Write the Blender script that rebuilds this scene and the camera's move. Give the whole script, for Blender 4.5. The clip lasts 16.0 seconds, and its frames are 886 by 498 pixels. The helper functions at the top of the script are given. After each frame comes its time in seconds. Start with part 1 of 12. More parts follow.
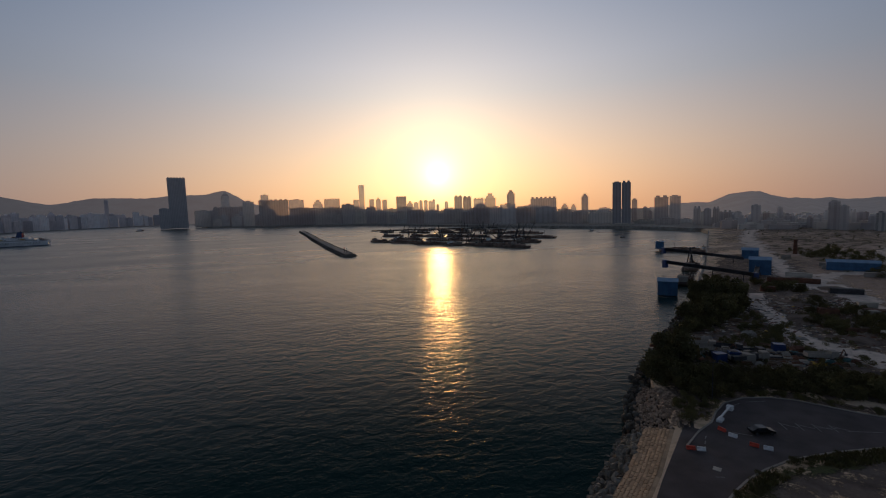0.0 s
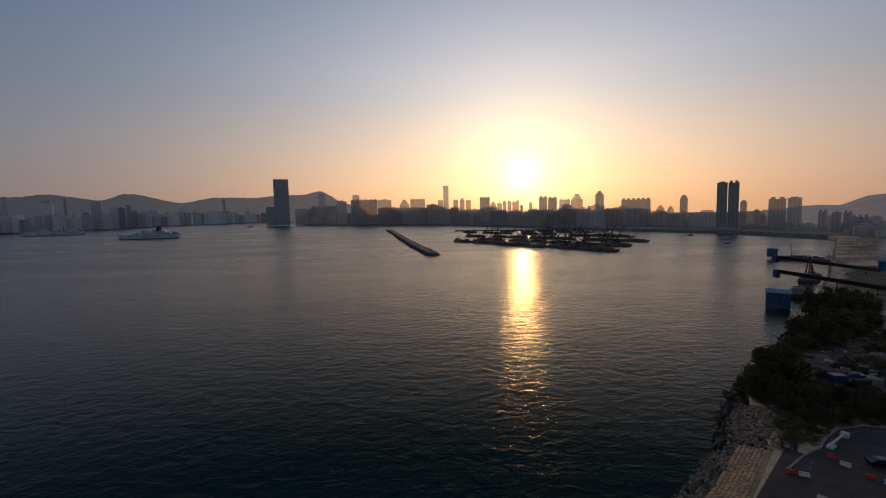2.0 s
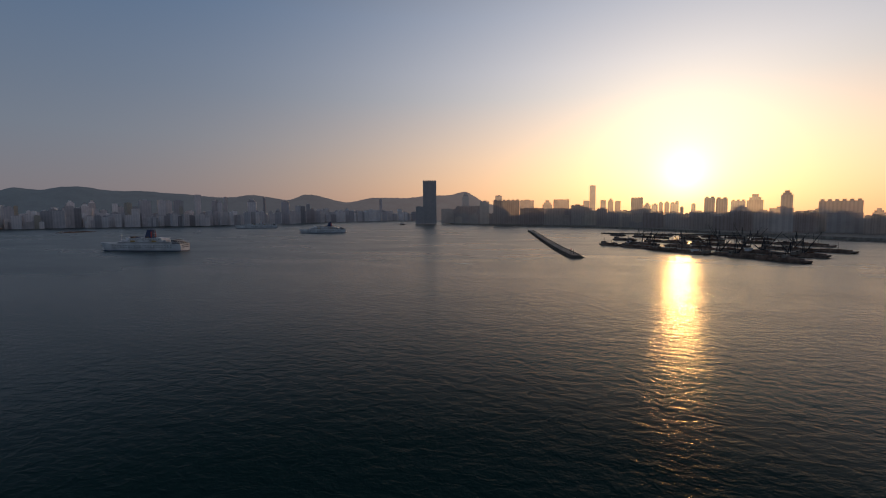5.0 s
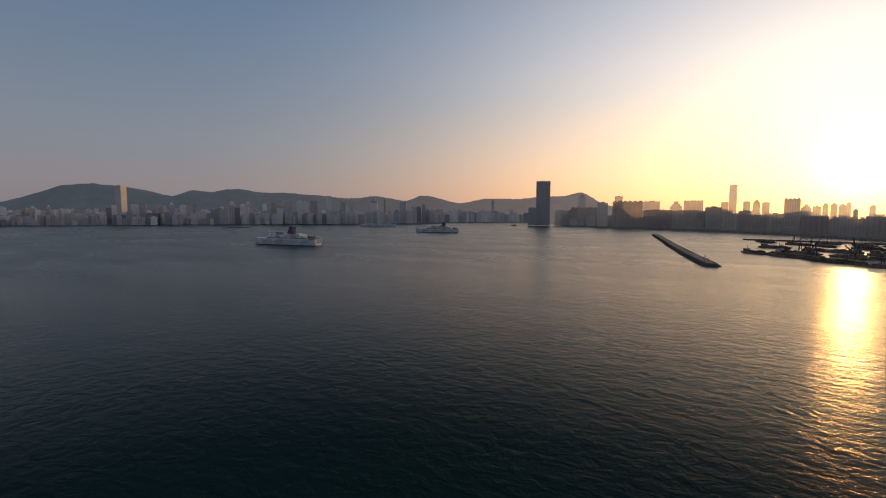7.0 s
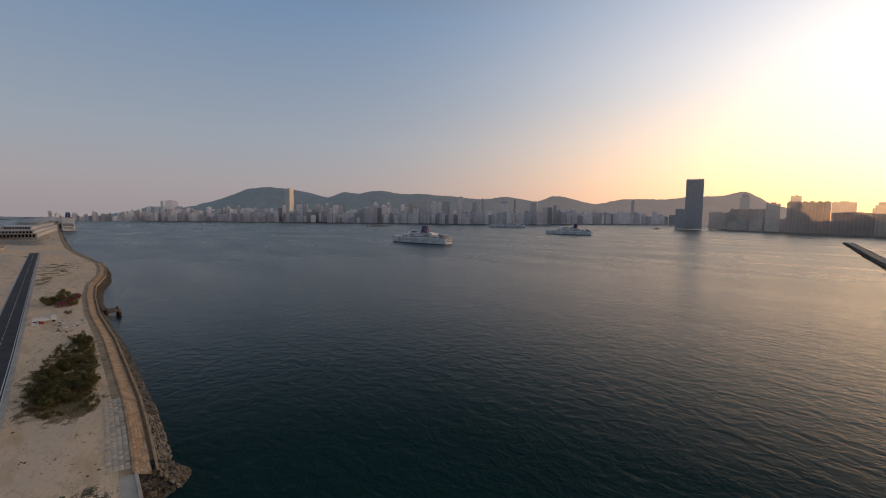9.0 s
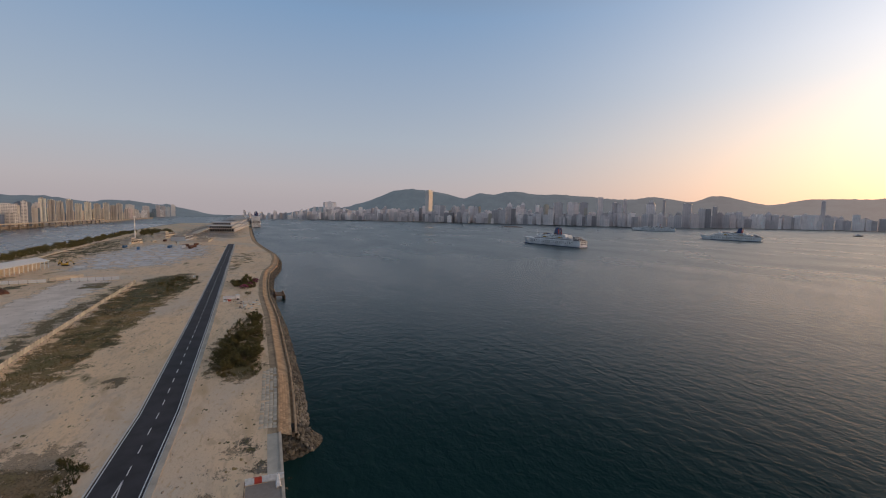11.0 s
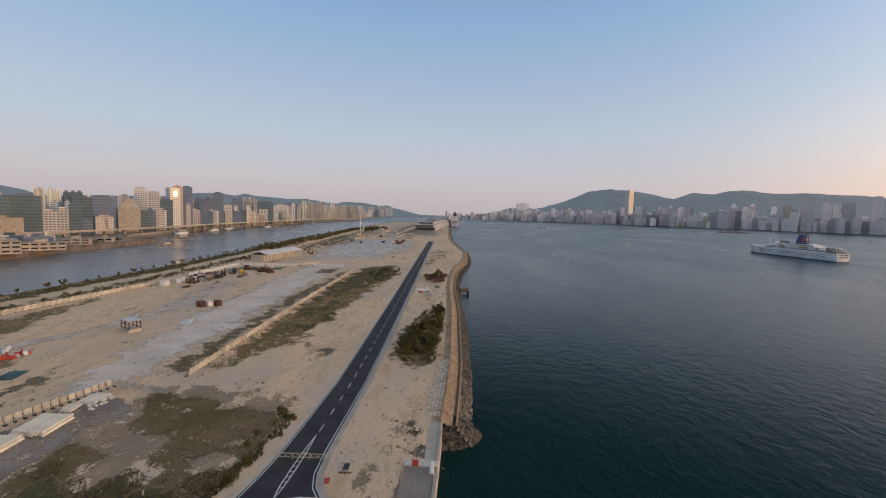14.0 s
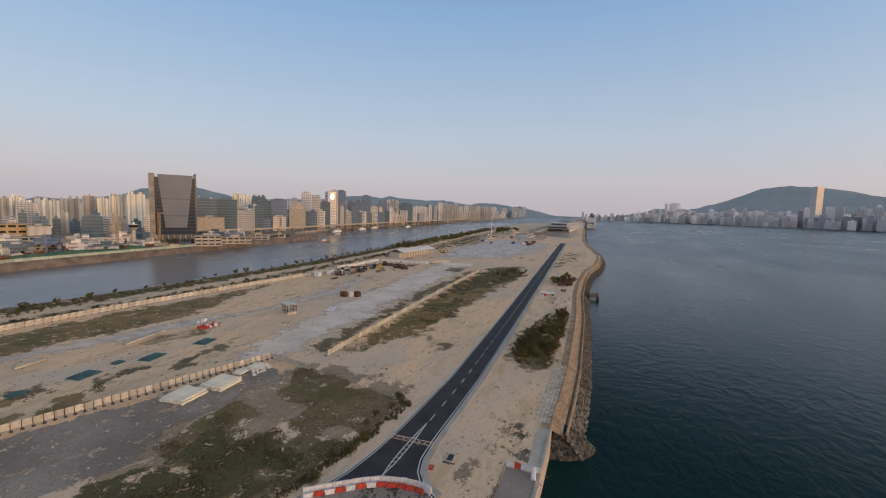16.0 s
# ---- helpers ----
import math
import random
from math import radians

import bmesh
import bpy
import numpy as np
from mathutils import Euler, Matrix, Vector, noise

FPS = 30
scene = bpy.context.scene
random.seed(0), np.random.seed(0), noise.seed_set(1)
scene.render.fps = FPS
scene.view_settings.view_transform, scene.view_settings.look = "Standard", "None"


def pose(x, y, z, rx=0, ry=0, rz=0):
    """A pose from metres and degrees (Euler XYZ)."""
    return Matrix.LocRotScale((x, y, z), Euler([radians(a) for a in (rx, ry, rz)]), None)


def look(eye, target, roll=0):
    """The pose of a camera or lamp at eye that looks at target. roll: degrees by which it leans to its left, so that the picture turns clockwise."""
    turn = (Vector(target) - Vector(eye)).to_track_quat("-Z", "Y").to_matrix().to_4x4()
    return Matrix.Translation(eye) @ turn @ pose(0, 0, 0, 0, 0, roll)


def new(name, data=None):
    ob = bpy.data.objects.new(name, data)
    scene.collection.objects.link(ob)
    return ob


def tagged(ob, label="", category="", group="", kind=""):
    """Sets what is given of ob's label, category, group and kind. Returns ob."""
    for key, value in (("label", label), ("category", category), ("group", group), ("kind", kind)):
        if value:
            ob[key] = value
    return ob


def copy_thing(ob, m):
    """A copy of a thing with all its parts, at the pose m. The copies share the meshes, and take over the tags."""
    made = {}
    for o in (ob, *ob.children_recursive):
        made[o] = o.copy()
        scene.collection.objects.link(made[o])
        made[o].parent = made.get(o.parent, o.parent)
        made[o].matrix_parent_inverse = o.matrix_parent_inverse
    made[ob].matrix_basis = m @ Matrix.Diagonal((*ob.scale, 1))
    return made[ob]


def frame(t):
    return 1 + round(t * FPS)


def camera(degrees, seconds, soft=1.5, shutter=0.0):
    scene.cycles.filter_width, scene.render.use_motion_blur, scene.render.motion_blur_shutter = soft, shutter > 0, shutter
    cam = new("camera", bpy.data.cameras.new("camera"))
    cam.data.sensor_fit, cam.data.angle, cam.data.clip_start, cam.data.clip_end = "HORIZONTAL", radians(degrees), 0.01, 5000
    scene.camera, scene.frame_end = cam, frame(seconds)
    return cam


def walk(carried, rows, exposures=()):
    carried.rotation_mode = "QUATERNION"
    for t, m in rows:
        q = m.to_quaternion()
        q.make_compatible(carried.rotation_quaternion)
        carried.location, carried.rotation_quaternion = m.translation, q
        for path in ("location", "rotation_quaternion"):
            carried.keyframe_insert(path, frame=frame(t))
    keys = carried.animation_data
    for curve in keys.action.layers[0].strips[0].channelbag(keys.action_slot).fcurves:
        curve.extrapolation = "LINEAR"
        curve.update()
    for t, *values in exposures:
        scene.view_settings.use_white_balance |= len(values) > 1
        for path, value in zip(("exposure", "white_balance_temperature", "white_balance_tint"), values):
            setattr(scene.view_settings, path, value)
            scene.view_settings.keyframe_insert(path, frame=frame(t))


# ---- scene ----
cam = camera(91.70, 16.0, soft=1.1)


def aim(x, y, z, yaw, pitch, roll):
    """Camera pose from place, heading, pitch and roll."""
    return pose(x, y, z, 90 + pitch, 0, yaw) @ pose(0, 0, 0, 0, 0, -roll)


walk(cam, [
    (0.0, aim(-3.57, 24.54, 50.0, -11.292, -5.188, 1.855)),
    (0.5, aim(-3.80, 23.54, 50.0, -8.595, -5.080, 1.709)),
    (1.0, aim(-3.95, 22.68, 50.0, -5.924, -4.979, 1.557)),
    (1.5, aim(-3.95, 21.75, 50.0, -3.265, -4.891, 1.404)),
    (2.0, aim(-3.88, 20.80, 50.0, -0.333, -4.819, 1.257)),
    (2.5, aim(-3.82, 19.59, 50.0, 2.687, -4.762, 1.120)),
    (3.0, aim(-4.07, 18.87, 50.0, 5.723, -4.706, 0.991)),
    (3.5, aim(-3.88, 17.70, 50.0, 8.694, -4.656, 0.864)),
    (4.0, aim(-3.80, 16.85, 50.0, 11.716, -4.609, 0.736)),
    (6.5, aim(-5.03, 15.90, 50.0, 29.060, -4.359, 0.036)),
    (7.0, aim(-5.27, 15.10, 50.0, 32.930, -4.336, -0.130)),
    (7.5, aim(-5.10, 14.55, 50.0, 37.084, -4.330, -0.301)),
    (8.0, aim(-4.63, 14.40, 50.0, 41.338, -4.334, -0.457)),
    (8.5, aim(-4.10, 15.50, 50.0, 45.710, -4.346, -0.587)),
    (9.0, aim(-3.71, 17.30, 50.0, 50.037, -4.373, -0.711)),
    (11.5, aim(-1.32, 21.41, 50.0, 71.958, -4.610, -1.334)),
    (12.0, aim(-1.99, 22.37, 50.0, 76.057, -4.673, -1.440)),
    (12.5, aim(-2.67, 23.43, 50.0, 80.175, -4.748, -1.533)),
    (13.0, aim(-3.10, 24.34, 50.0, 84.331, -4.833, -1.612)),
    (13.5, aim(-3.30, 25.29, 50.0, 88.530, -4.922, -1.663)),
    (14.0, aim(-3.48, 26.35, 50.0, 92.893, -5.008, -1.678)),
    (14.5, aim(-3.71, 27.56, 50.0, 97.315, -5.098, -1.661)),
    (15.0, aim(-3.85, 28.79, 50.0, 101.817, -5.197, -1.629)),
    (15.5, aim(-3.82, 29.79, 50.0, 106.289, -5.292, -1.611)),
    (16.0, aim(-3.81, 30.70, 50.0, 110.516, -5.380, -1.605)),
], exposures=[(0.0, -1.45, 5900, 12), (2.0, -1.42, 5900, 12), (4.0, -1.33, 5950, 12), (6.5, -0.96, 6450, 12), (7.5, -0.68, 6700, 12), (9.0, -0.31, 6750, 12), (11.5, 0.1, 6700, 11), (13.0, 0.33, 6700, 10), (16.0, 0.32, 6500, 10)])

# ---- world and sun ----
SUN_AZ, SUN_EL = radians(10.9), radians(4.7)      # azimuth clockwise from +y
SUN_DIR = Vector((math.sin(SUN_AZ) * math.cos(SUN_EL), math.cos(SUN_AZ) * math.cos(SUN_EL), math.sin(SUN_EL)))
world = bpy.data.worlds.new("evening_sky")
scene.world = world
world.use_nodes = True
wt = world.node_tree
wt.nodes.clear()
sky = wt.nodes.new("ShaderNodeTexSky")
sky.sky_type = "NISHITA"
sky.sun_disc = False
sky.sun_elevation, sky.sun_rotation = SUN_EL, SUN_AZ
sky.altitude, sky.air_density, sky.dust_density, sky.ozone_density = 50, 1.0, 3.0, 2.0
background = wt.nodes.new("ShaderNodeBackground")
background.inputs["Strength"].default_value = 0.15
wout = wt.nodes.new("ShaderNodeOutputWorld")
# evening haze: a gradient by height, warmer and brighter towards the sun
def wnode(kind, **props):
    n = wt.nodes.new(kind)
    for key, value in props.items():
        if key == "operation":
            n.operation = value
    return n


def wmath(op, a, b):
    n = wnode("ShaderNodeMath", operation=op)
    for k, v in enumerate((a, b)):
        if isinstance(v, (int, float)):
            n.inputs[k].default_value = v
        else:
            wt.links.new(v, n.inputs[k])
    return n.outputs[0]


def wramp(stops, gain):
    n = wnode("ShaderNodeValToRGB")
    wt.links.new(upward, n.inputs[0])
    e = n.color_ramp.elements
    while len(e) < len(stops):
        e.new(0.5)
    for el, (at_z, c) in zip(e, stops):
        el.position, el.color = at_z, (*[v / gain for v in c], 1)
    return n.outputs[0]


def wscale(colour, factor):
    n = wnode("ShaderNodeVectorMath", operation="SCALE")
    if isinstance(colour, tuple):
        n.inputs[0].default_value = colour
    else:
        wt.links.new(colour, n.inputs[0])
    if isinstance(factor, (int, float)):
        n.inputs["Scale"].default_value = factor
    else:
        wt.links.new(factor, n.inputs["Scale"])
    return n.outputs[0]


def wadd(a, b):
    n = wnode("ShaderNodeVectorMath", operation="ADD")
    wt.links.new(a, n.inputs[0])
    wt.links.new(b, n.inputs[1])
    return n.outputs[0]


coord = wnode("ShaderNodeTexCoord")
dot = wnode("ShaderNodeVectorMath", operation="DOT_PRODUCT")
dot.inputs[1].default_value = SUN_DIR
wt.links.new(coord.outputs["Generated"], dot.inputs[0])
split = wnode("ShaderNodeSeparateXYZ")
wt.links.new(coord.outputs["Generated"], split.inputs[0])
upward = wmath("MAXIMUM", split.outputs["Z"], 0.0)
toward = wmath("MAXIMUM", dot.outputs["Value"], 0.0)
half = wmath("MULTIPLY_ADD", dot.outputs["Value"], 0.5)
half.node.inputs[2].default_value = 0.5
away = wramp([(0.0, (0.395, 0.36, 0.385)), (0.06, (0.41, 0.385, 0.425)), (0.16, (0.345, 0.395, 0.475)), (0.4, (0.185, 0.30, 0.475)), (0.52, (0.14, 0.2, 0.3)), (0.75, (0.13, 0.13, 0.145))], 1.0)
low_glow = wramp([(0.0, (1.65, 0.64, 0.09)), (0.08, (1.4, 0.64, 0.15)), (0.25, (0.6, 0.45, 0.28)), (0.6, (0.2, 0.2, 0.2))], 2.0)
high_glow = wramp([(0.0, (0.5, 0.28, 0.08)), (0.12, (0.85, 0.66, 0.38)), (0.3, (0.82, 0.78, 0.76)), (0.7, (0.26, 0.3, 0.38))], 2.0)
total = wscale(sky.outputs["Color"], 0.25)
total = wadd(total, wscale(away, 1.0 / 0.15))
total = wadd(total, wscale(low_glow, wmath("MULTIPLY", wmath("POWER", half, 9.0), 2.5 / 0.15)))
total = wadd(total, wscale(high_glow, wmath("MULTIPLY", wmath("POWER", half, 9.0), 1.65 / 0.15)))
for power, colour in ((6000, (62, 33, 6)), (900, (14, 11, 5.5)), (120, (5.0, 3.9, 1.9)), (24, (1.7, 1.25, 0.62))):
    total = wadd(total, wscale(colour, wmath("POWER", toward, power)))
wt.links.new(total, background.inputs["Color"])
wt.links.new(background.outputs[0], wout.inputs["Surface"])

sun_data = bpy.data.lights.new("sun", "SUN")
sun_data.energy, sun_data.angle, sun_data.color = 0.56, radians(0.6), (1.0, 0.47, 0.12)
sun = new("sun", sun_data)
sun.matrix_world = look((0, 0, 400), Vector((0, 0, 400)) - SUN_DIR)

# ---- materials ----
def mat(name, colour, rough=0.8, metal=0.0, var=0.25, scale=1.0, fine=12.0, bump=0.0, tint=None, rand=0.0, spec=0.5):
    """Principled surface with two scales of variation, in metres."""
    m = bpy.data.materials.new(name)
    m.use_nodes = True
    nt = m.node_tree
    b = nt.nodes["Principled BSDF"]
    b.inputs["Roughness"].default_value, b.inputs["Metallic"].default_value = rough, metal
    b.inputs["Specular IOR Level"].default_value = spec
    tc = nt.nodes.new("ShaderNodeTexCoord")
    n1 = nt.nodes.new("ShaderNodeTexNoise")
    n1.inputs["Scale"].default_value, n1.inputs["Detail"].default_value = scale, 5
    n2 = nt.nodes.new("ShaderNodeTexNoise")
    n2.inputs["Scale"].default_value, n2.inputs["Detail"].default_value = fine, 3
    for n in (n1, n2):
        nt.links.new(tc.outputs["Object"], n.inputs["Vector"])
    mix = nt.nodes.new("ShaderNodeMix")
    mix.data_type = "RGBA"
    c = Vector(colour)
    other = Vector(tint) if tint else c * (1 - var)
    mix.inputs["A"].default_value = (*(c * (1 + var * 0.5)), 1)
    mix.inputs["B"].default_value = (*other, 1)
    ramp = nt.nodes.new("ShaderNodeMapRange")
    ramp.inputs["From Min"].default_value, ramp.inputs["From Max"].default_value = 0.35, 0.65
    nt.links.new(n1.outputs["Fac"], ramp.inputs["Value"])
    nt.links.new(ramp.outputs[0], mix.inputs["Factor"])
    hsv = nt.nodes.new("ShaderNodeHueSaturation")
    val = nt.nodes.new("ShaderNodeMapRange")
    val.inputs["To Min"].default_value, val.inputs["To Max"].default_value = 1 - var * 0.7, 1 + var * 0.7
    nt.links.new(n2.outputs["Fac"], val.inputs["Value"])
    last = val.outputs[0]
    if rand:
        info = nt.nodes.new("ShaderNodeObjectInfo")
        rr = nt.nodes.new("ShaderNodeMapRange")
        rr.inputs["To Min"].default_value, rr.inputs["To Max"].default_value = 1 - rand, 1 + rand
        nt.links.new(info.outputs["Random"], rr.inputs["Value"])
        mu = nt.nodes.new("ShaderNodeMath")
        mu.operation = "MULTIPLY"
        nt.links.new(last, mu.inputs[0])
        nt.links.new(rr.outputs[0], mu.inputs[1])
        last = mu.outputs[0]
    nt.links.new(last, hsv.inputs["Value"])
    nt.links.new(mix.outputs["Result"], hsv.inputs["Color"])
    nt.links.new(hsv.outputs[0], b.inputs["Base Color"])
    if bump:
        bp = nt.nodes.new("ShaderNodeBump")
        bp.inputs["Strength"].default_value, bp.inputs["Distance"].default_value = 0.8, bump
        nt.links.new(n2.outputs["Fac"], bp.inputs["Height"])
        nt.links.new(bp.outputs[0], b.inputs["Normal"])
    return m


def facade(name, wall, glass, floor=3.2, bay=3.4, ratio_z=0.5, ratio_x=0.6, rand=0.2, glass_rough=0.15, thin=0.0):
    """Far house front: wall with upright rows of panes, in metres of the object; thin makes the walls part see-through
    in place of haze.
    """
    m = bpy.data.materials.new(name)
    m.use_nodes = True
    nt = m.node_tree
    b = nt.nodes["Principled BSDF"]
    tc = nt.nodes.new("ShaderNodeTexCoord")
    sep = nt.nodes.new("ShaderNodeSeparateXYZ")
    nt.links.new(tc.outputs["Object"], sep.inputs[0])

    def math_node(op, a, bb, clamp=False):
        n = nt.nodes.new("ShaderNodeMath")
        n.operation, n.use_clamp = op, clamp
        for k, v in enumerate((a, bb)):
            if isinstance(v, (int, float)):
                n.inputs[k].default_value = v
            else:
                nt.links.new(v, n.inputs[k])
        return n.outputs[0]

    along = math_node("ADD", sep.outputs["X"], sep.outputs["Y"])
    fz = math_node("FRACT", math_node("DIVIDE", sep.outputs["Z"], floor), 0)
    fx = math_node("FRACT", math_node("DIVIDE", along, bay), 0)
    pane = math_node("MULTIPLY", math_node("LESS_THAN", fz, ratio_z), math_node("LESS_THAN", fx, ratio_x))
    noise1 = nt.nodes.new("ShaderNodeTexNoise")
    noise1.inputs["Scale"].default_value, noise1.inputs["Detail"].default_value = 0.05, 6
    nt.links.new(tc.outputs["Object"], noise1.inputs["Vector"])
    info = nt.nodes.new("ShaderNodeObjectInfo")
    geo = nt.nodes.new("ShaderNodeNewGeometry")
    chance = math_node("FRACT", math_node("ADD", info.outputs["Random"], geo.outputs["Random Per Island"]), 0)
    mix = nt.nodes.new("ShaderNodeMix")
    mix.data_type = "RGBA"
    mix.inputs["A"].default_value, mix.inputs["B"].default_value = (*wall, 1), (*glass, 1)
    nt.links.new(pane, mix.inputs["Factor"])
    hsv = nt.nodes.new("ShaderNodeHueSaturation")
    v = math_node("ADD", math_node("MULTIPLY", chance, rand * 2), 1 - rand)
    v = math_node("MULTIPLY", v, math_node("ADD", math_node("MULTIPLY", noise1.outputs["Fac"], 0.5), 0.75))
    hu = math_node("ADD", math_node("MULTIPLY", chance, 0.05), 0.475)
    nt.links.new(hu, hsv.inputs["Hue"])
    nt.links.new(v, hsv.inputs["Value"])
    nt.links.new(mix.outputs["Result"], hsv.inputs["Color"])
    nt.links.new(hsv.outputs[0], b.inputs["Base Color"])
    rg = math_node("SUBTRACT", 0.8, math_node("MULTIPLY", pane, 0.8 - glass_rough))
    nt.links.new(rg, b.inputs["Roughness"])
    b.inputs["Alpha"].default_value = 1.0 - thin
    return m


MAT = {
    "concrete": mat("concrete", (0.36, 0.32, 0.27), 0.9, var=0.3, scale=0.15, fine=3.0),
    "pale": mat("pale_concrete", (0.54, 0.48, 0.4), 0.9, var=0.2, scale=0.3, fine=4.0, rand=0.1),
    "asphalt": mat("asphalt", (0.045, 0.042, 0.048), 0.85, var=0.35, scale=0.2, fine=6.0, bump=0.01),
    "oldasphalt": mat("worn_asphalt", (0.085, 0.069, 0.068), 0.9, var=0.3, scale=0.25, fine=5.0),
    "paint": mat("white_paint", (0.75, 0.75, 0.74), 0.6, var=0.15, scale=2.0),
    "faded": mat("faded_road_paint", (0.26, 0.24, 0.23), 0.8, var=0.5, scale=1.5),
    "red": mat("red_plastic", (0.55, 0.06, 0.03), 0.5, var=0.2, scale=2.0),
    "blue": mat("blue_sheet", (0.05, 0.14, 0.27), 0.55, var=0.25, scale=0.3, rand=0.1),
    "navy": mat("navy_paint", (0.02, 0.05, 0.16), 0.4, var=0.2, scale=0.3),
    "yellow": mat("yellow_paint", (0.6, 0.36, 0.03), 0.5, var=0.25, scale=0.7),
    "teal": mat("teal_tarpaulin", (0.05, 0.13, 0.13), 0.6, var=0.4, scale=0.6, bump=0.1),
    "steel": mat("dark_steel", (0.06, 0.06, 0.065), 0.6, metal=0.3, var=0.4, scale=0.5),
    "rust": mat("rusty_steel", (0.16, 0.07, 0.04), 0.85, var=0.5, scale=0.5, rand=0.3),
    "hull": mat("ship_white", (0.84, 0.84, 0.84), 0.4, var=0.25, scale=0.08, fine=0.6),
    "bargehull": mat("barge_hull", (0.26, 0.18, 0.135), 0.8, var=0.5, scale=0.2, rand=0.4),
    "wood": mat("weathered_timber", (0.2, 0.13, 0.08), 0.9, var=0.4, scale=0.8),
    "glass": mat("dark_glass", (0.015, 0.02, 0.028), 0.08, var=0.3, scale=0.05),
    "masonry": mat("tan_masonry", (0.52, 0.36, 0.22), 0.95, var=0.3, scale=0.5, fine=5.0, bump=0.05, rand=0.2),
    "slab": mat("grey_paving_stone", (0.64, 0.54, 0.42), 0.95, var=0.25, scale=0.5, fine=4.0, rand=0.2),
    "leaf": mat("leaf", (0.074, 0.068, 0.03), 0.8, var=0.55, scale=0.4, fine=2.0, rand=0.3, tint=(0.15, 0.125, 0.048), spec=0.15),
    "scrubleaf": mat("scrub_leaf", (0.15, 0.11, 0.05), 0.85, var=0.5, scale=0.3, fine=2.0, tint=(0.1, 0.1, 0.038), spec=0.15),
    "bark": mat("bark", (0.09, 0.06, 0.04), 0.95, var=0.3),
    "tyre": mat("tyre", (0.02, 0.02, 0.02), 0.9),
    "carblack": mat("black_car_paint", (0.01, 0.01, 0.012), 0.2),
    "terminal": mat("terminal_roof", (0.56, 0.55, 0.55), 0.6, var=0.2, scale=0.05, fine=1.0),
    # fronts with thin: see-through walls and washed-out panes stand in for haze
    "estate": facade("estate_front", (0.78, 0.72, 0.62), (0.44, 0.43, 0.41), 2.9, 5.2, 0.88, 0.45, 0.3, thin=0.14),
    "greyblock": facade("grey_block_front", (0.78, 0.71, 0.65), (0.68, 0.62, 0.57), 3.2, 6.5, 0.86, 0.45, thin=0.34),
    "darkblock": facade("dark_block_front", (0.5, 0.47, 0.46), (0.42, 0.4, 0.4), 3.2, 6.5, 0.86, 0.45, thin=0.06),
    "citygrey": facade("city_grey_front", (0.7, 0.68, 0.66), (0.26, 0.27, 0.29), 3.2, 3.6, 0.5, 0.7),
    "citypink": facade("city_pink_front", (0.8, 0.71, 0.64), (0.44, 0.38, 0.35), 3.2, 3.6, 0.45, 0.6),
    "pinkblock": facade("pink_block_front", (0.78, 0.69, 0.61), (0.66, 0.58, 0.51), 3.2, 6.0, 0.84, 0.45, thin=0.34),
    "office": facade("office_glass_front", (0.17, 0.23, 0.29), (0.12, 0.17, 0.23), 4.0, 1.8, 0.7, 0.85, 0.3, 0.25),
    # haze painted into the colour: light walls, panes nearly as light
    "hazy": facade("distant_tower_haze_front", (0.88, 0.82, 0.77), (0.74, 0.69, 0.65), 3.2, 7.0, 0.85, 0.45, 0.16, 0.5, thin=0.5),
    "shore": facade("island_hazed_front", (0.88, 0.8, 0.78), (0.77, 0.7, 0.69), 3.2, 11.0, 0.7, 0.5, 0.35, 0.5, thin=0.1),
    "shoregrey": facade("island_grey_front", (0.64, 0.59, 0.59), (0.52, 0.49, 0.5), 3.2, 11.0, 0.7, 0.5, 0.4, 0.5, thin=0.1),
    "gold": mat("sunlit_tower_glass", (0.62, 0.6, 0.56), 0.35, metal=0.0, var=0.1, scale=0.02),
}


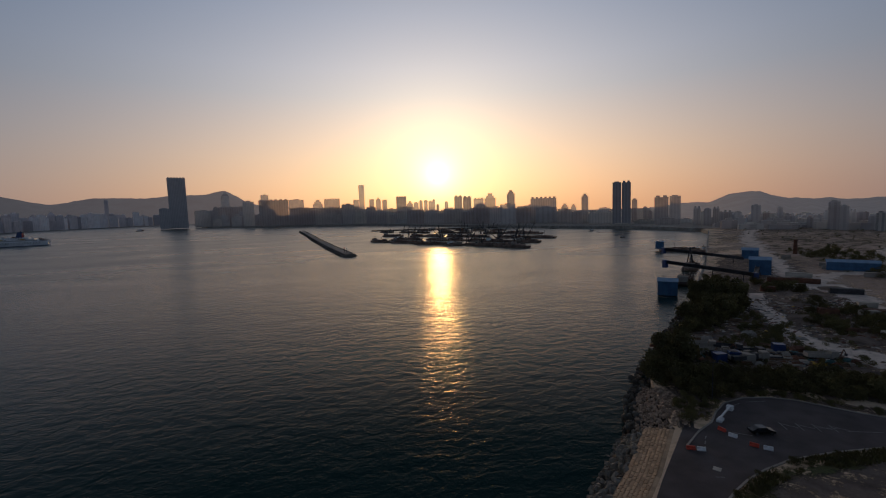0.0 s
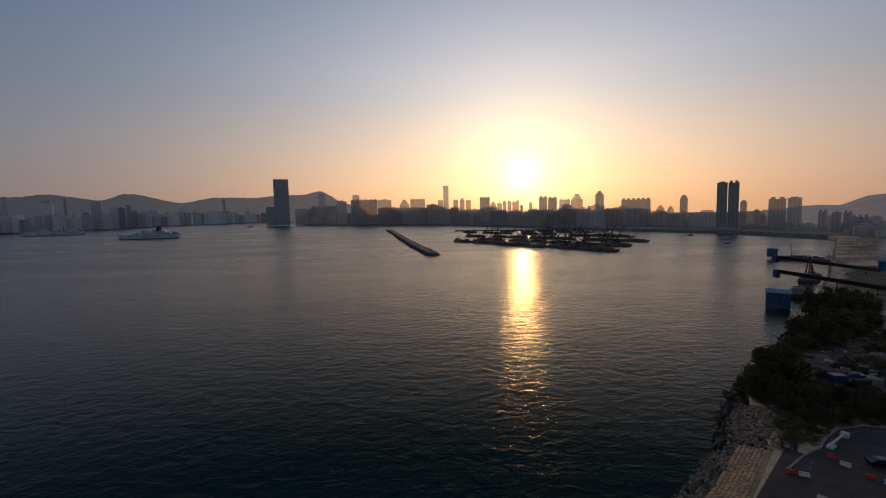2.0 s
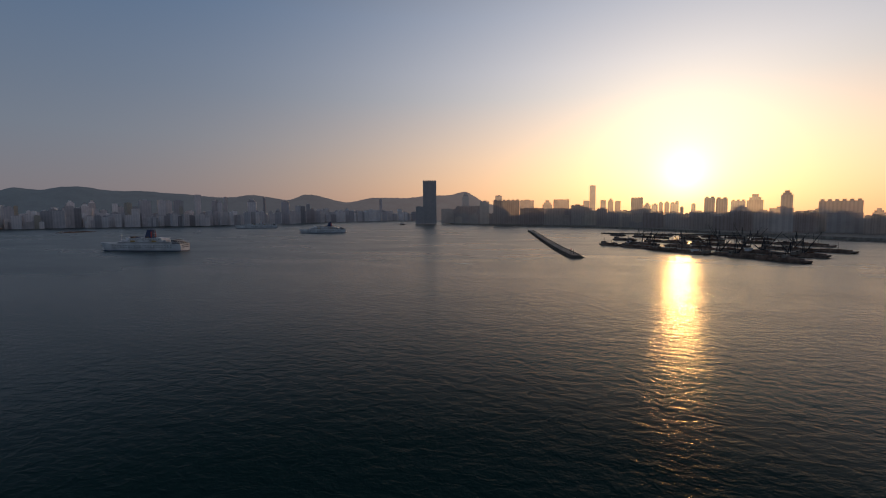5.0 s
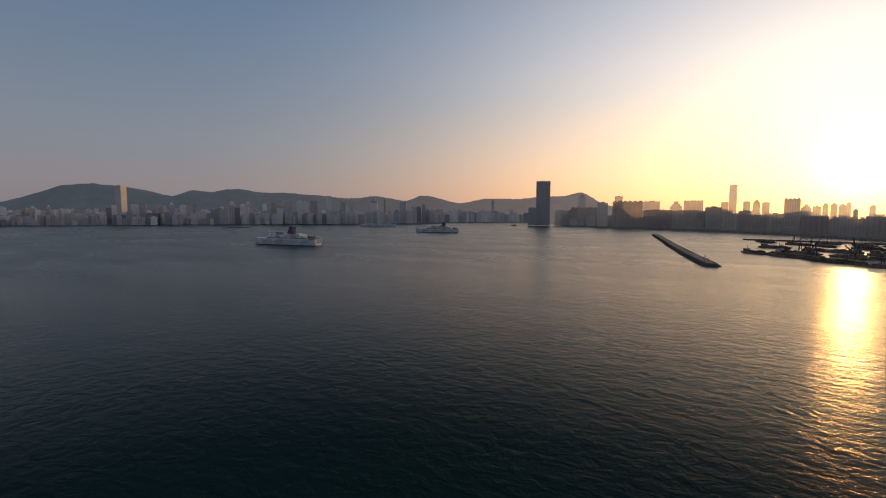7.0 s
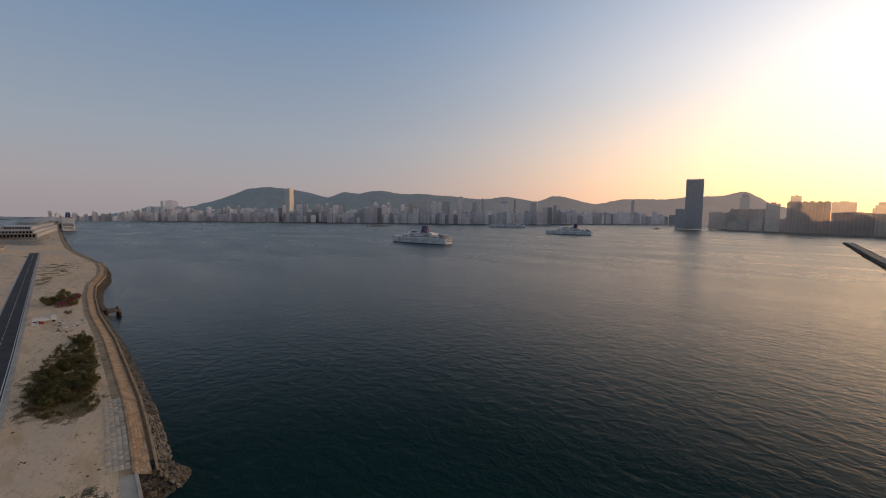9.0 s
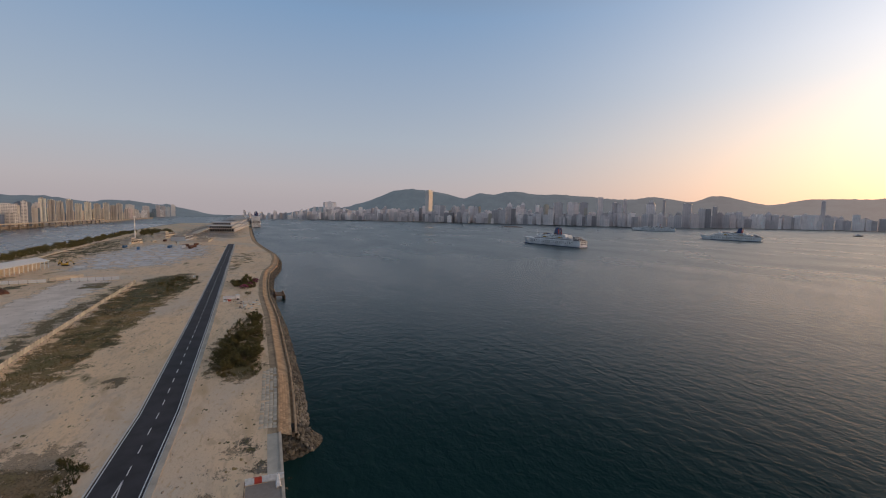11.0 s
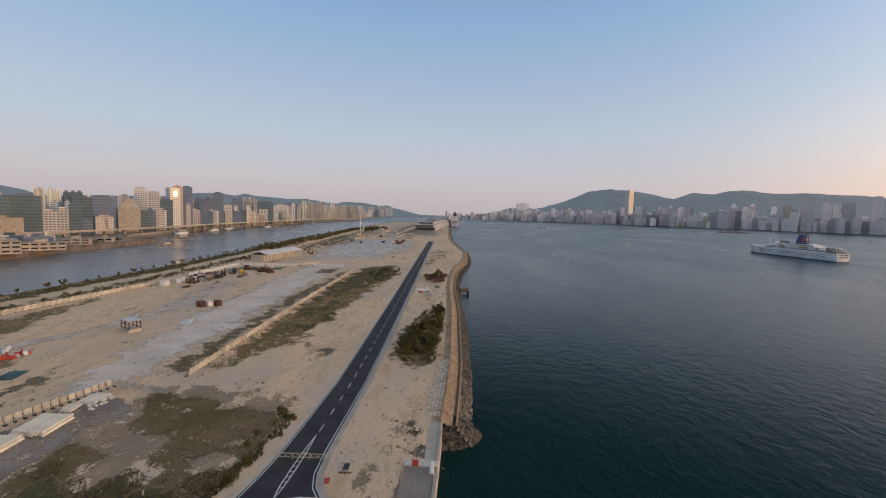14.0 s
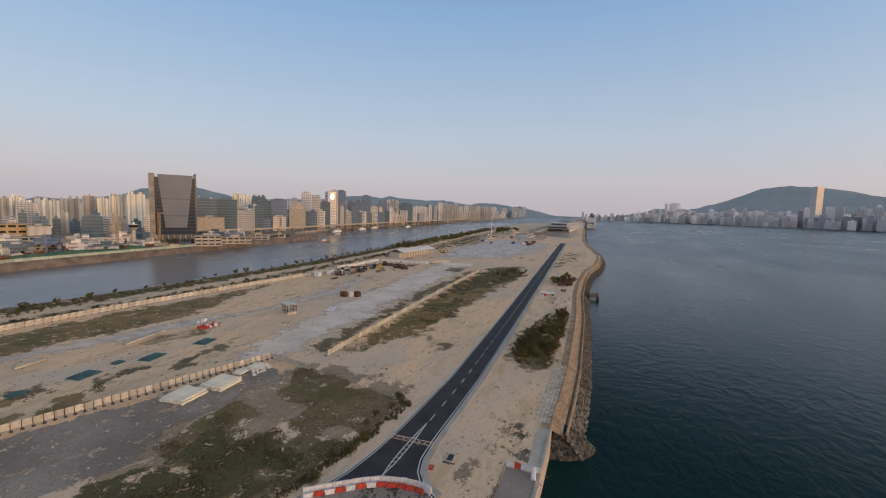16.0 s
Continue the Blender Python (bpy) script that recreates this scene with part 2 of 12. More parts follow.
def sand_material():
    """Bare dusty ground: pale sand, brown earth, thin dry grass and puddle stains."""
    m = bpy.data.materials.new("dusty_ground")
    m.use_nodes = True
    nt = m.node_tree
    b = nt.nodes["Principled BSDF"]
    b.inputs["Roughness"].default_value = 0.95
    tc = nt.nodes.new("ShaderNodeTexCoord")
    col = None
    layers = ((0.02, (0.88, 0.63, 0.39), (0.82, 0.61, 0.41), 0.4, 0.6), (0.03, None, (0.7, 0.52, 0.345), 0.5, 0.7),
              (0.16, None, (0.84, 0.63, 0.41), 0.55, 0.7), (0.09, None, (0.2, 0.15, 0.065), 0.64, 0.7), (0.5, None, (0.64, 0.46, 0.3), 0.55, 0.68),
              (0.035, None, (0.7, 0.57, 0.44), 0.5, 0.66), (0.22, None, (0.6, 0.41, 0.23), 0.54, 0.76), (1.4, None, (0.66, 0.475, 0.3), 0.56, 0.66),
              (3.2, None, (0.66, 0.5, 0.33), 0.6, 0.68), (5.0, None, (0.2, 0.15, 0.09), 0.7, 0.76))
    for k, (s, a, c, lo, hi) in enumerate(layers):
        stretch = 0.35 if k in (6, 7) else 0.5
        n = nt.nodes.new("ShaderNodeTexNoise")
        n.inputs["Scale"].default_value, n.inputs["Detail"].default_value = s, 8
        n.inputs["Distortion"].default_value = 0.4
        mp = nt.nodes.new("ShaderNodeMapping")
        mp.inputs["Location"].default_value = (37.0 * k, 91.0 * k, 0)
        mp.inputs["Scale"].default_value = (stretch, 1.0, 1.0)
        nt.links.new(tc.outputs["Object"], mp.inputs[0])
        nt.links.new(mp.outputs[0], n.inputs["Vector"])
        r = nt.nodes.new("ShaderNodeMapRange")
        r.inputs["From Min"].default_value, r.inputs["From Max"].default_value = lo, hi
        nt.links.new(n.outputs["Fac"], r.inputs["Value"])
        mix = nt.nodes.new("ShaderNodeMix")
        mix.data_type = "RGBA"
        nt.links.new(r.outputs[0], mix.inputs["Factor"])
        if col is None:
            mix.inputs["A"].default_value = (*a, 1)
        else:
            nt.links.new(col, mix.inputs["A"])
        mix.inputs["B"].default_value = (*c, 1)
        col = mix.outputs["Result"]
    nt.links.new(col, b.inputs["Base Color"])
    fine = nt.nodes.new("ShaderNodeTexNoise")
    fine.inputs["Scale"].default_value, fine.inputs["Detail"].default_value = 2.5, 4
    nt.links.new(tc.outputs["Object"], fine.inputs["Vector"])
    bp = nt.nodes.new("ShaderNodeBump")
    bp.inputs["Distance"].default_value, bp.inputs["Strength"].default_value = 0.12, 0.7
    nt.links.new(fine.outputs["Fac"], bp.inputs["Height"])
    nt.links.new(bp.outputs[0], b.inputs["Normal"])
    return m


def water_material(name, strength, rough=(0.14, 0.3), spec=(0.025, 0.68), body=(0.009, 0.033, 0.033), reach=(70.0, 650.0)):
    """Wind-ruffled water: waves as relief, smaller ripples as roughness that grows out in the open."""
    m = bpy.data.materials.new(name)
    m.use_nodes = True
    nt = m.node_tree
    b = nt.nodes["Principled BSDF"]
    b.inputs["Base Color"].default_value = (*body, 1)
    b.inputs["IOR"].default_value = 1.33
    tc = nt.nodes.new("ShaderNodeTexCoord")
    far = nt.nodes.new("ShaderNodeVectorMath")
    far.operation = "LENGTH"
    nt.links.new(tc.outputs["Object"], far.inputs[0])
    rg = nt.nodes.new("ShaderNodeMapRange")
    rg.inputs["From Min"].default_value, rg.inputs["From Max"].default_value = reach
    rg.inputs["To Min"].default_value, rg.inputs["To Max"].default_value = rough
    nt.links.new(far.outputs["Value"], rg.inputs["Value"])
    # reflectance cut near the origin, standing in for lens vignetting; full further out
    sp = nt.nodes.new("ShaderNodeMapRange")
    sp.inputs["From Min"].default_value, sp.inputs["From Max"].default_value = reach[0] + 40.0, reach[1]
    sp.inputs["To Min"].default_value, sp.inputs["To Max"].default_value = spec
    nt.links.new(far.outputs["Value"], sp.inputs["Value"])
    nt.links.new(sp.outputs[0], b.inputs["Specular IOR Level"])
    gust = nt.nodes.new("ShaderNodeTexNoise")
    gust.inputs["Scale"].default_value, gust.inputs["Detail"].default_value = 0.006, 4
    gm = nt.nodes.new("ShaderNodeMapping")
    gm.inputs["Scale"].default_value = (1, 2.6, 1)
    gm.inputs["Rotation"].default_value = (0, 0, 0.3)
    nt.links.new(tc.outputs["Object"], gm.inputs[0])
    nt.links.new(gm.outputs[0], gust.inputs["Vector"])
    gr = nt.nodes.new("ShaderNodeMapRange")
    gr.inputs["From Min"].default_value, gr.inputs["From Max"].default_value = 0.35, 0.65
    gr.inputs["To Min"].default_value, gr.inputs["To Max"].default_value = 0.88, 1.12
    nt.links.new(gust.outputs["Fac"], gr.inputs["Value"])
    rr = nt.nodes.new("ShaderNodeMath")
    rr.operation = "MULTIPLY"
    nt.links.new(rg.outputs[0], rr.inputs[0])
    nt.links.new(gr.outputs[0], rr.inputs[1])
    nt.links.new(rr.outputs[0], b.inputs["Roughness"])
    height = None
    for k, (s, amp, det, stretch) in enumerate(((0.05, 0.45, 3, 1.7), (0.24, 0.52, 4, 1.35), (1.1, 0.14, 3, 1.2))):
        mp = nt.nodes.new("ShaderNodeMapping")
        mp.inputs["Rotation"].default_value = (0, 0, 0.3 - 0.25 * k)
        mp.inputs["Scale"].default_value = (1, stretch, 1)
        nt.links.new(tc.outputs["Object"], mp.inputs[0])
        n = nt.nodes.new("ShaderNodeTexNoise")
        n.inputs["Scale"].default_value, n.inputs["Detail"].default_value = s, det
        n.inputs["Distortion"].default_value = 0.5
        nt.links.new(mp.outputs[0], n.inputs["Vector"])
        mu = nt.nodes.new("ShaderNodeMath")
        mu.operation = "MULTIPLY"
        mu.inputs[1].default_value = amp
        nt.links.new(n.outputs["Fac"], mu.inputs[0])
        if height is None:
            height = mu.outputs[0]
        else:
            ad = nt.nodes.new("ShaderNodeMath")
            ad.operation = "ADD"
            nt.links.new(height, ad.inputs[0])
            nt.links.new(mu.outputs[0], ad.inputs[1])
            height = ad.outputs[0]
    bp = nt.nodes.new("ShaderNodeBump")
    bp.inputs["Strength"].default_value, bp.inputs["Distance"].default_value = strength, 1.25
    nt.links.new(height, bp.inputs["Height"])
    nt.links.new(bp.outputs[0], b.inputs["Normal"])
    return m


def hill_material():
    """Wooded ridge some kilometres off; evening haze is painted on as emission."""
    m = mat("wooded_hill_haze_glow", (0.06, 0.07, 0.06), 1.0, var=0.4, scale=0.006, fine=0.04)
    nt = m.node_tree
    b = nt.nodes["Principled BSDF"]
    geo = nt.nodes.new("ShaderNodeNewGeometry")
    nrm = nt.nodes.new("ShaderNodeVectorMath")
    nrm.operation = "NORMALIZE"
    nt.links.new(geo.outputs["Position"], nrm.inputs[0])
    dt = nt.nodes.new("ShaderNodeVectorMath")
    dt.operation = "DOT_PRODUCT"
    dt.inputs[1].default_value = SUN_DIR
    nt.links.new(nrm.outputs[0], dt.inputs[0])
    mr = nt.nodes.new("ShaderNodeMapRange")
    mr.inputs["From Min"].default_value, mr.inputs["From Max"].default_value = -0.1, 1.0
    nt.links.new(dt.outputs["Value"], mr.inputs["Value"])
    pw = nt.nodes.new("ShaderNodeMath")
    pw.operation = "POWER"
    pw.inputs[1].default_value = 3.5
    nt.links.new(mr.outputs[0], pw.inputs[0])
    # painted haze: bluish emission away from the sun, warm towards it
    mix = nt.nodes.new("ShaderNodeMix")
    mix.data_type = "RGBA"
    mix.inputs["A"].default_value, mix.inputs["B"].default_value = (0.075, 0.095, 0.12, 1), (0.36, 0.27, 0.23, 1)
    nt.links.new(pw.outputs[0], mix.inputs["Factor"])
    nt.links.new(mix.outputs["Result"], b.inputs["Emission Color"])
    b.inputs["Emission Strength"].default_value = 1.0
    return m


def rock_material():
    """Dark armour stone, each one its own shade, with ochre weed and lichen."""
    m = mat("seawall_rock", (0.11, 0.105, 0.094), 0.9, var=0.45, scale=0.7, fine=3.0, bump=0.06, rand=0.3, tint=(0.14, 0.12, 0.085))
    nt = m.node_tree
    b = nt.nodes["Principled BSDF"]
    geo = nt.nodes.new("ShaderNodeNewGeometry")
    mr = nt.nodes.new("ShaderNodeMapRange")
    mr.inputs["To Min"].default_value, mr.inputs["To Max"].default_value = 0.28, 1.6
    nt.links.new(geo.outputs["Random Per Island"], mr.inputs["Value"])
    hsv = nt.nodes.new("ShaderNodeHueSaturation")
    nt.links.new(b.inputs["Base Color"].links[0].from_socket, hsv.inputs["Color"])
    nt.links.new(mr.outputs[0], hsv.inputs["Value"])
    nt.links.new(hsv.outputs[0], b.inputs["Base Color"])
    return m


MAT["rock"] = rock_material()
MAT["hill"] = hill_material()
MAT["sand"] = sand_material()
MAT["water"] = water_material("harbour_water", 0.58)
MAT["calm"] = water_material("sheltered_water", 0.12, (0.26, 0.26), (0.6, 0.6), (0.2, 0.185, 0.18))

# ---- mesh helpers ----
def box(bm, x0, x1, y0, y1, z0, z1):
    v = [bm.verts.new(p) for p in ((x0, y0, z0), (x1, y0, z0), (x1, y1, z0), (x0, y1, z0), (x0, y0, z1), (x1, y0, z1), (x1, y1, z1), (x0, y1, z1))]
    for f in ((3, 2, 1, 0), (4, 5, 6, 7), (0, 1, 5, 4), (1, 2, 6, 5), (2, 3, 7, 6), (3, 0, 4, 7)):
        bm.faces.new([v[i] for i in f])
    return v


def prism(bm, outline, z0, z1, inset=0.0):
    """Upright prism over an outline of (x, y); inset shrinks the top."""
    n = len(outline)
    cx, cy = sum(p[0] for p in outline) / n, sum(p[1] for p in outline) / n
    lo = [bm.verts.new((x, y, z0)) for x, y in outline]
    hi = [bm.verts.new((x + (cx - x) * inset, y + (cy - y) * inset, z1)) for x, y in outline]
    for i in range(n):
        bm.faces.new((lo[i], lo[(i + 1) % n], hi[(i + 1) % n], hi[i]))
    bm.faces.new(hi)
    bm.faces.new(lo[::-1])


def rod(bm, a, b, r0, r1=None, sides=6):
    """Tapered round bar from a to b."""
    a, b = Vector(a), Vector(b)
    r1 = r0 if r1 is None else r1
    q = (b - a).to_track_quat("Z", "Y")
    rings = []
    for c, r in ((a, r0), (b, r1)):
        rings.append([bm.verts.new(c + q @ Vector((math.cos(t) * r, math.sin(t) * r, 0))) for t in (2 * math.pi * i / sides for i in range(sides))])
    for i in range(sides):
        bm.faces.new((rings[0][i], rings[0][(i + 1) % sides], rings[1][(i + 1) % sides], rings[1][i]))
    bm.faces.new(rings[0][::-1])
    bm.faces.new(rings[1])


def finish(bm, name):
    me = bpy.data.meshes.new(name)
    bmesh.ops.recalc_face_normals(bm, faces=bm.faces)
    bm.to_mesh(me)
    bm.free()
    return me


def part(name, bm, material, parent, label=""):
    """One mesh object under a thing or a part."""
    me = finish(bm, name)
    me.materials.append(MAT[material])
    ob = new(name, me)
    ob.parent = parent
    if label:
        tagged(ob, label)
    return ob


def thing(name, m, label, category, group="", kind=""):
    ob = new(name)
    ob.empty_display_size = 1
    ob.matrix_world = m
    return tagged(ob, label, category, group, kind)


def solid(name, bm, material, label, category="", group="", kind="", m=None):
    """A thing of one mesh."""
    me = finish(bm, name)
    me.materials.append(MAT[material])
    ob = new(name, me)
    if m is not None:
        ob.matrix_world = m
    return tagged(ob, label, category, group, kind)


def inside(x, y, poly):
    hit = False
    for i in range(len(poly)):
        (x0, y0), (x1, y1) = poly[i - 1], poly[i]
        if (y0 > y) != (y1 > y) and x < (x1 - x0) * (y - y0) / (y1 - y0) + x0:
            hit = not hit
    return hit


def along(line, step):
    """Points and headings every step metres along a polyline."""
    out = []
    rest = 0.0
    for (x0, y0), (x1, y1) in zip(line, line[1:]):
        ln = math.hypot(x1 - x0, y1 - y0)
        d = rest
        while d < ln:
            k = d / ln
            out.append((x0 + (x1 - x0) * k, y0 + (y1 - y0) * k, math.atan2(y1 - y0, x1 - x0)))
            d += step
        rest = d - ln
    return out


def ribbon(bm, line, left, right, z):
    """Flat strip along a polyline from offset left to offset right of it."""
    rows = []
    n = len(line)
    for i, (x, y) in enumerate(line):
        (xa, ya), (xb, yb) = line[max(i - 1, 0)], line[min(i + 1, n - 1)]
        ln = math.hypot(xb - xa, yb - ya)
        nx, ny = -(yb - ya) / ln, (xb - xa) / ln
        rows.append([bm.verts.new((x + nx * o, y + ny * o, z)) for o in (left, right)])
    for a, b in zip(rows, rows[1:]):
        bm.faces.new((a[0], a[1], b[1], b[0]))


GROUND = 5.0
# ---- sea and land ----
bm = bmesh.new()
bmesh.ops.create_circle(bm, cap_ends=True, segments=64, radius=4990)
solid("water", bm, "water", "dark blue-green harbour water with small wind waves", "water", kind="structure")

# top edge of the sea wall, from the cruise terminal past the old runway to the barging point
COAST = [(-1650, -38), (-1263, -24), (-900, -10), (-700, 0), (-600, 10), (-520, 20), (-490, 24), (-440, 25), (-390, 23), (-345, 17), (-300, 15.7), (-250, 16.3), (-196, 19.6), (-131, 21.3), (-92, 20.6), (-91.5, 22.5), (-69, 22.5), (-55, 24), (-10, 46), (30, 72.5), (38.4, 79.5), (43.9, 84.2), (49.6, 89.7), (56.2, 96.2), (60, 103), (64, 111), (70, 121), (80, 131), (103, 152), (126, 172), (160, 208), (236, 284), (520, 585)]
KOWLOON = [(558, 640), (548, 720), (529, 816), (449, 925), (321, 1150), (131, 1530), (-100, 1800), (-213, 1906), (-481, 2030), (-640, 2180), (-720, 2330)]
NULLAH = [(420, -260), (100, -188), (-101, -192), (-166, -186), (-291, -186), (-456, -198), (-906, -222), (-1250, -240), (-1650, -240)]
KWUN_TONG = [(-2600, -520), (-1900, -500), (-1434, -490), (-885, -490), (-640, -450), (-560, -430), (-500, -392), (-522, -362), (-400, -356), (-163, -340), (100, -325), (420, -300)]
bm = bmesh.new()
outline = COAST + KOWLOON + [(-900, 2700), (0, 4950), (3500, 3500), (4900, 500), (3500, -3500), (-500, -4900), (-3000, -3900), (-3400, -1500)] + KWUN_TONG + NULLAH
prism(bm, outline, -2.0, GROUND)
bmesh.ops.triangulate(bm, faces=[f for f in bm.faces if len(f.verts) > 4])
solid("ground", bm, "sand", "bare sandy reclaimed ground of an old runway", "ground", kind="structure")

bm = bmesh.new()
calm = [(430, -262), (100, -186), (-101, -190), (-291, -184), (-456, -196), (-906, -220), (-1650, -238), (-1650, -520), (-1434, -500), (-885, -500), (-640, -460), (-560, -440), (-490, -395), (-400, -358), (-163, -342), (100, -328), (430, -302)]
bm.faces.new([bm.verts.new((x, y, 0.03)) for x, y in calm])
bmesh.ops.triangulate(bm, faces=bm.faces[:])
solid("water_channel", bm, "calm", "calm grey-blue water of a sheltered channel", "water", kind="structure")

# island shore across the harbour
ISLAND = [(-4650, 200), (-4300, 250), (-3400, 480), (-2750, 640), (-2560, 1000), (-2560, 1450), (-2800, 2200), (-3000, 2950), (-2900, 3550), (-2350, 3800), (-1900, 4250), (-2200, 4480), (-3500, 3550), (-4700, 1600), (-4960, 300)]
bm = bmesh.new()
prism(bm, ISLAND, -2.0, 3.0)
bmesh.ops.triangulate(bm, faces=[f for f in bm.faces if len(f.verts) > 4])
solid("ground_island", bm, "concrete", "low built-up shore of the island across the harbour", "ground", kind="structure")


def hills(name, crest, low, depth, label):
    """Wooded ridge behind the town: crest points of (x, y, z), falling off towards the camera and behind."""
    bm = bmesh.new()
    fine = []
    for (x0, y0, z0), (x1, y1, z1) in zip(crest, crest[1:]):
        n = max(2, int(math.hypot(x1 - x0, y1 - y0) / 30))
        for k in range(n):
            u = k / n
            us = u * u * (3 - 2 * u) * 0.5 + u * 0.5
            fine.append((x0 + (x1 - x0) * u, y0 + (y1 - y0) * u, z0 + (z1 - z0) * us))
    fine.append(crest[-1])
    rows = []
    for x, y, z in fine:
        ln = math.hypot(x, y)
        row = []
        for k in range(9):
            u = (k - 6) / 6 if k <= 6 else (k - 6) / 2
            h = z * (1 - abs(u)) ** 0.8 if k <= 6 else z * (1 - u)
            rough = noise.noise(Vector((x * 0.004, y * 0.004, k * 0.9))) * z * 0.10 * (1 - abs(u)) + noise.noise(Vector((x * 0.02, y * 0.02, k * 2.3))) * 14 * (k != 6) + noise.noise(Vector((x * 0.03, y * 0.03, 3))) * 6
            s = 1 + u * depth / ln
            row.append(bm.verts.new((x * s, y * s, max(low, h + rough))))
        rows.append(row)
    for a, b in zip(rows, rows[1:]):
        for i in range(8):
            bm.faces.new((a[i], a[i + 1], b[i + 1], b[i]))
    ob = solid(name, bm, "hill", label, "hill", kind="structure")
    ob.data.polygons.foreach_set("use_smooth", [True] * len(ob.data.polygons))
    return ob


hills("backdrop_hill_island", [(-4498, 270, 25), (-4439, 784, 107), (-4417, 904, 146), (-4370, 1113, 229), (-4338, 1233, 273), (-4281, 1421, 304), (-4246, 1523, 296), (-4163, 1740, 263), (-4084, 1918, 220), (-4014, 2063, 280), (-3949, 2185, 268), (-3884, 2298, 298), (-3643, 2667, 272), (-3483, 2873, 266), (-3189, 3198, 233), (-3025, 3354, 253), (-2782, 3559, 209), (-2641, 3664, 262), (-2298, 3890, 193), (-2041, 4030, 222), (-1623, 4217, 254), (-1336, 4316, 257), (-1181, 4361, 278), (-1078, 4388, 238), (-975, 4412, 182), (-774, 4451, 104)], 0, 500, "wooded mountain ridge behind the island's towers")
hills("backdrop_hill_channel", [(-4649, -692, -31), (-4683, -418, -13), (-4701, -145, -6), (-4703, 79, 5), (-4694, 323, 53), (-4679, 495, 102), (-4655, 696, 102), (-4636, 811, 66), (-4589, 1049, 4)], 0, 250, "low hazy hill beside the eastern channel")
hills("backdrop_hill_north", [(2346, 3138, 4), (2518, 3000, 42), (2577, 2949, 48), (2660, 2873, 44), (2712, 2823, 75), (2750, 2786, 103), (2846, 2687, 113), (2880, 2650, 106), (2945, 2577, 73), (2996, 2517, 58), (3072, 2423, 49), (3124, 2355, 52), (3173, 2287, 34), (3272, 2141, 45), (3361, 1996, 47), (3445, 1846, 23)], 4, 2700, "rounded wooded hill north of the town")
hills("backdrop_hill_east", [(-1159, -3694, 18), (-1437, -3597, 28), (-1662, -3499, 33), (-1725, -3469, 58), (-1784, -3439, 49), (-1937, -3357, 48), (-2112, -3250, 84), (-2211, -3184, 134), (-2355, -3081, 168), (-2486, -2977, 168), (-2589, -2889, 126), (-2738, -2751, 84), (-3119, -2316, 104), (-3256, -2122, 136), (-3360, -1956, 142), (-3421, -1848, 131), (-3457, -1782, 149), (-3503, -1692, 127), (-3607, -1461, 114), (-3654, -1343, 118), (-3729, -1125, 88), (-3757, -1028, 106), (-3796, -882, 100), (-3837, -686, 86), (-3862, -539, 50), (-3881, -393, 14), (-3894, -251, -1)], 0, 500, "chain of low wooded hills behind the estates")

# ---- town ----
STYLE = {
    "estate": "tall cream residential tower in a dense estate",
    "greyblock": "grey concrete high-rise block near the waterfront",
    "darkblock": "dark grey residential tower by the water",
    "pinkblock": "pinkish brown apartment block by the water",
    "citygrey": "grey concrete office block on the east bank",
    "citypink": "pinkish factory block on the east bank",
    "office": "dark blue glass office block",
    "hazy": "distant tower block with haze painted in as pale see-through walls",
    "gold": "tall pale office tower catching the evening sun",
    "pale": "white low-rise concrete building",
    "shore": "tower block on the island shore, painted paler for haze",
    "shoregrey": "grey tower block on the island shore",
}


def tower(x, y, rot, w, d, h, style, crown=0, group="", base=3.0, label="", name="tower_block"):
    """High-rise: walls with bays and a set-back crown, facing rot degrees."""
    t = thing(name, pose(x, y, base, 0, 0, rot), label or STYLE[style], "building", group)
    bm = bmesh.new()
    if style in ("estate", "pinkblock", "citypink") and w > 9:
        # bays: every other strip stands forward, with light wells between
        n = max(3, int(w / 7) | 1)
        s = w / n
        front = []
        for i in range(n):
            f = -d / 2 + (0.0 if i % 2 == 0 else 3.0)
            front += [(-w / 2 + i * s, f), (-w / 2 + (i + 1) * s, f)]
        prism(bm, front + [(-x, -y) for x, y in front], 0, h)
    else:
        prism(bm, [(-w / 2, -d / 2), (w / 2, -d / 2), (w / 2, d / 2), (-w / 2, d / 2)], 0, h)
    part("wall", bm, style, t)
    top = style
    blocks = []
    if crown == 0:
        blocks = [(-w * 0.18, w * 0.2, -d * 0.25, d * 0.25, h, h + min(5, h * 0.05)), (-w * 0.42, -w * 0.26, -d * 0.2, d * 0.2, h, h + min(3, h * 0.03))]
    elif crown == 1:      # stepped top
        blocks = [(-w * 0.36, w * 0.36, -d * 0.36, d * 0.36, h, h + w * 0.22), (-w * 0.2, w * 0.2, -d * 0.2, d * 0.2, h + w * 0.22, h + w * 0.45)]
    elif crown == 2:      # domed top
        bm = bmesh.new()
        prism(bm, [(math.cos(a) * w * 0.42, math.sin(a) * d * 0.42) for a in (i * math.pi / 5 for i in range(10))], h, h + w * 0.3, 0.5)
        part("roof_dome", bm, top, t)
    elif crown == 3:      # comb of lift towers
        n = max(2, min(6, int(w / 11)))
        blocks = [(-w / 2 + (i + 0.22) * w / n, -w / 2 + (i + 0.78) * w / n, -d * 0.3, d * 0.3, h, h + 4) for i in range(n)]
    else:
        blocks = [(-w * 0.3, w * 0.25, -d * 0.3, d * 0.3, h, h + 2.2)]
    for k in blocks:
        bm = bmesh.new()
        box(bm, *k)
        part("roof_block", bm, top, t)
    return t


INFILL = {}


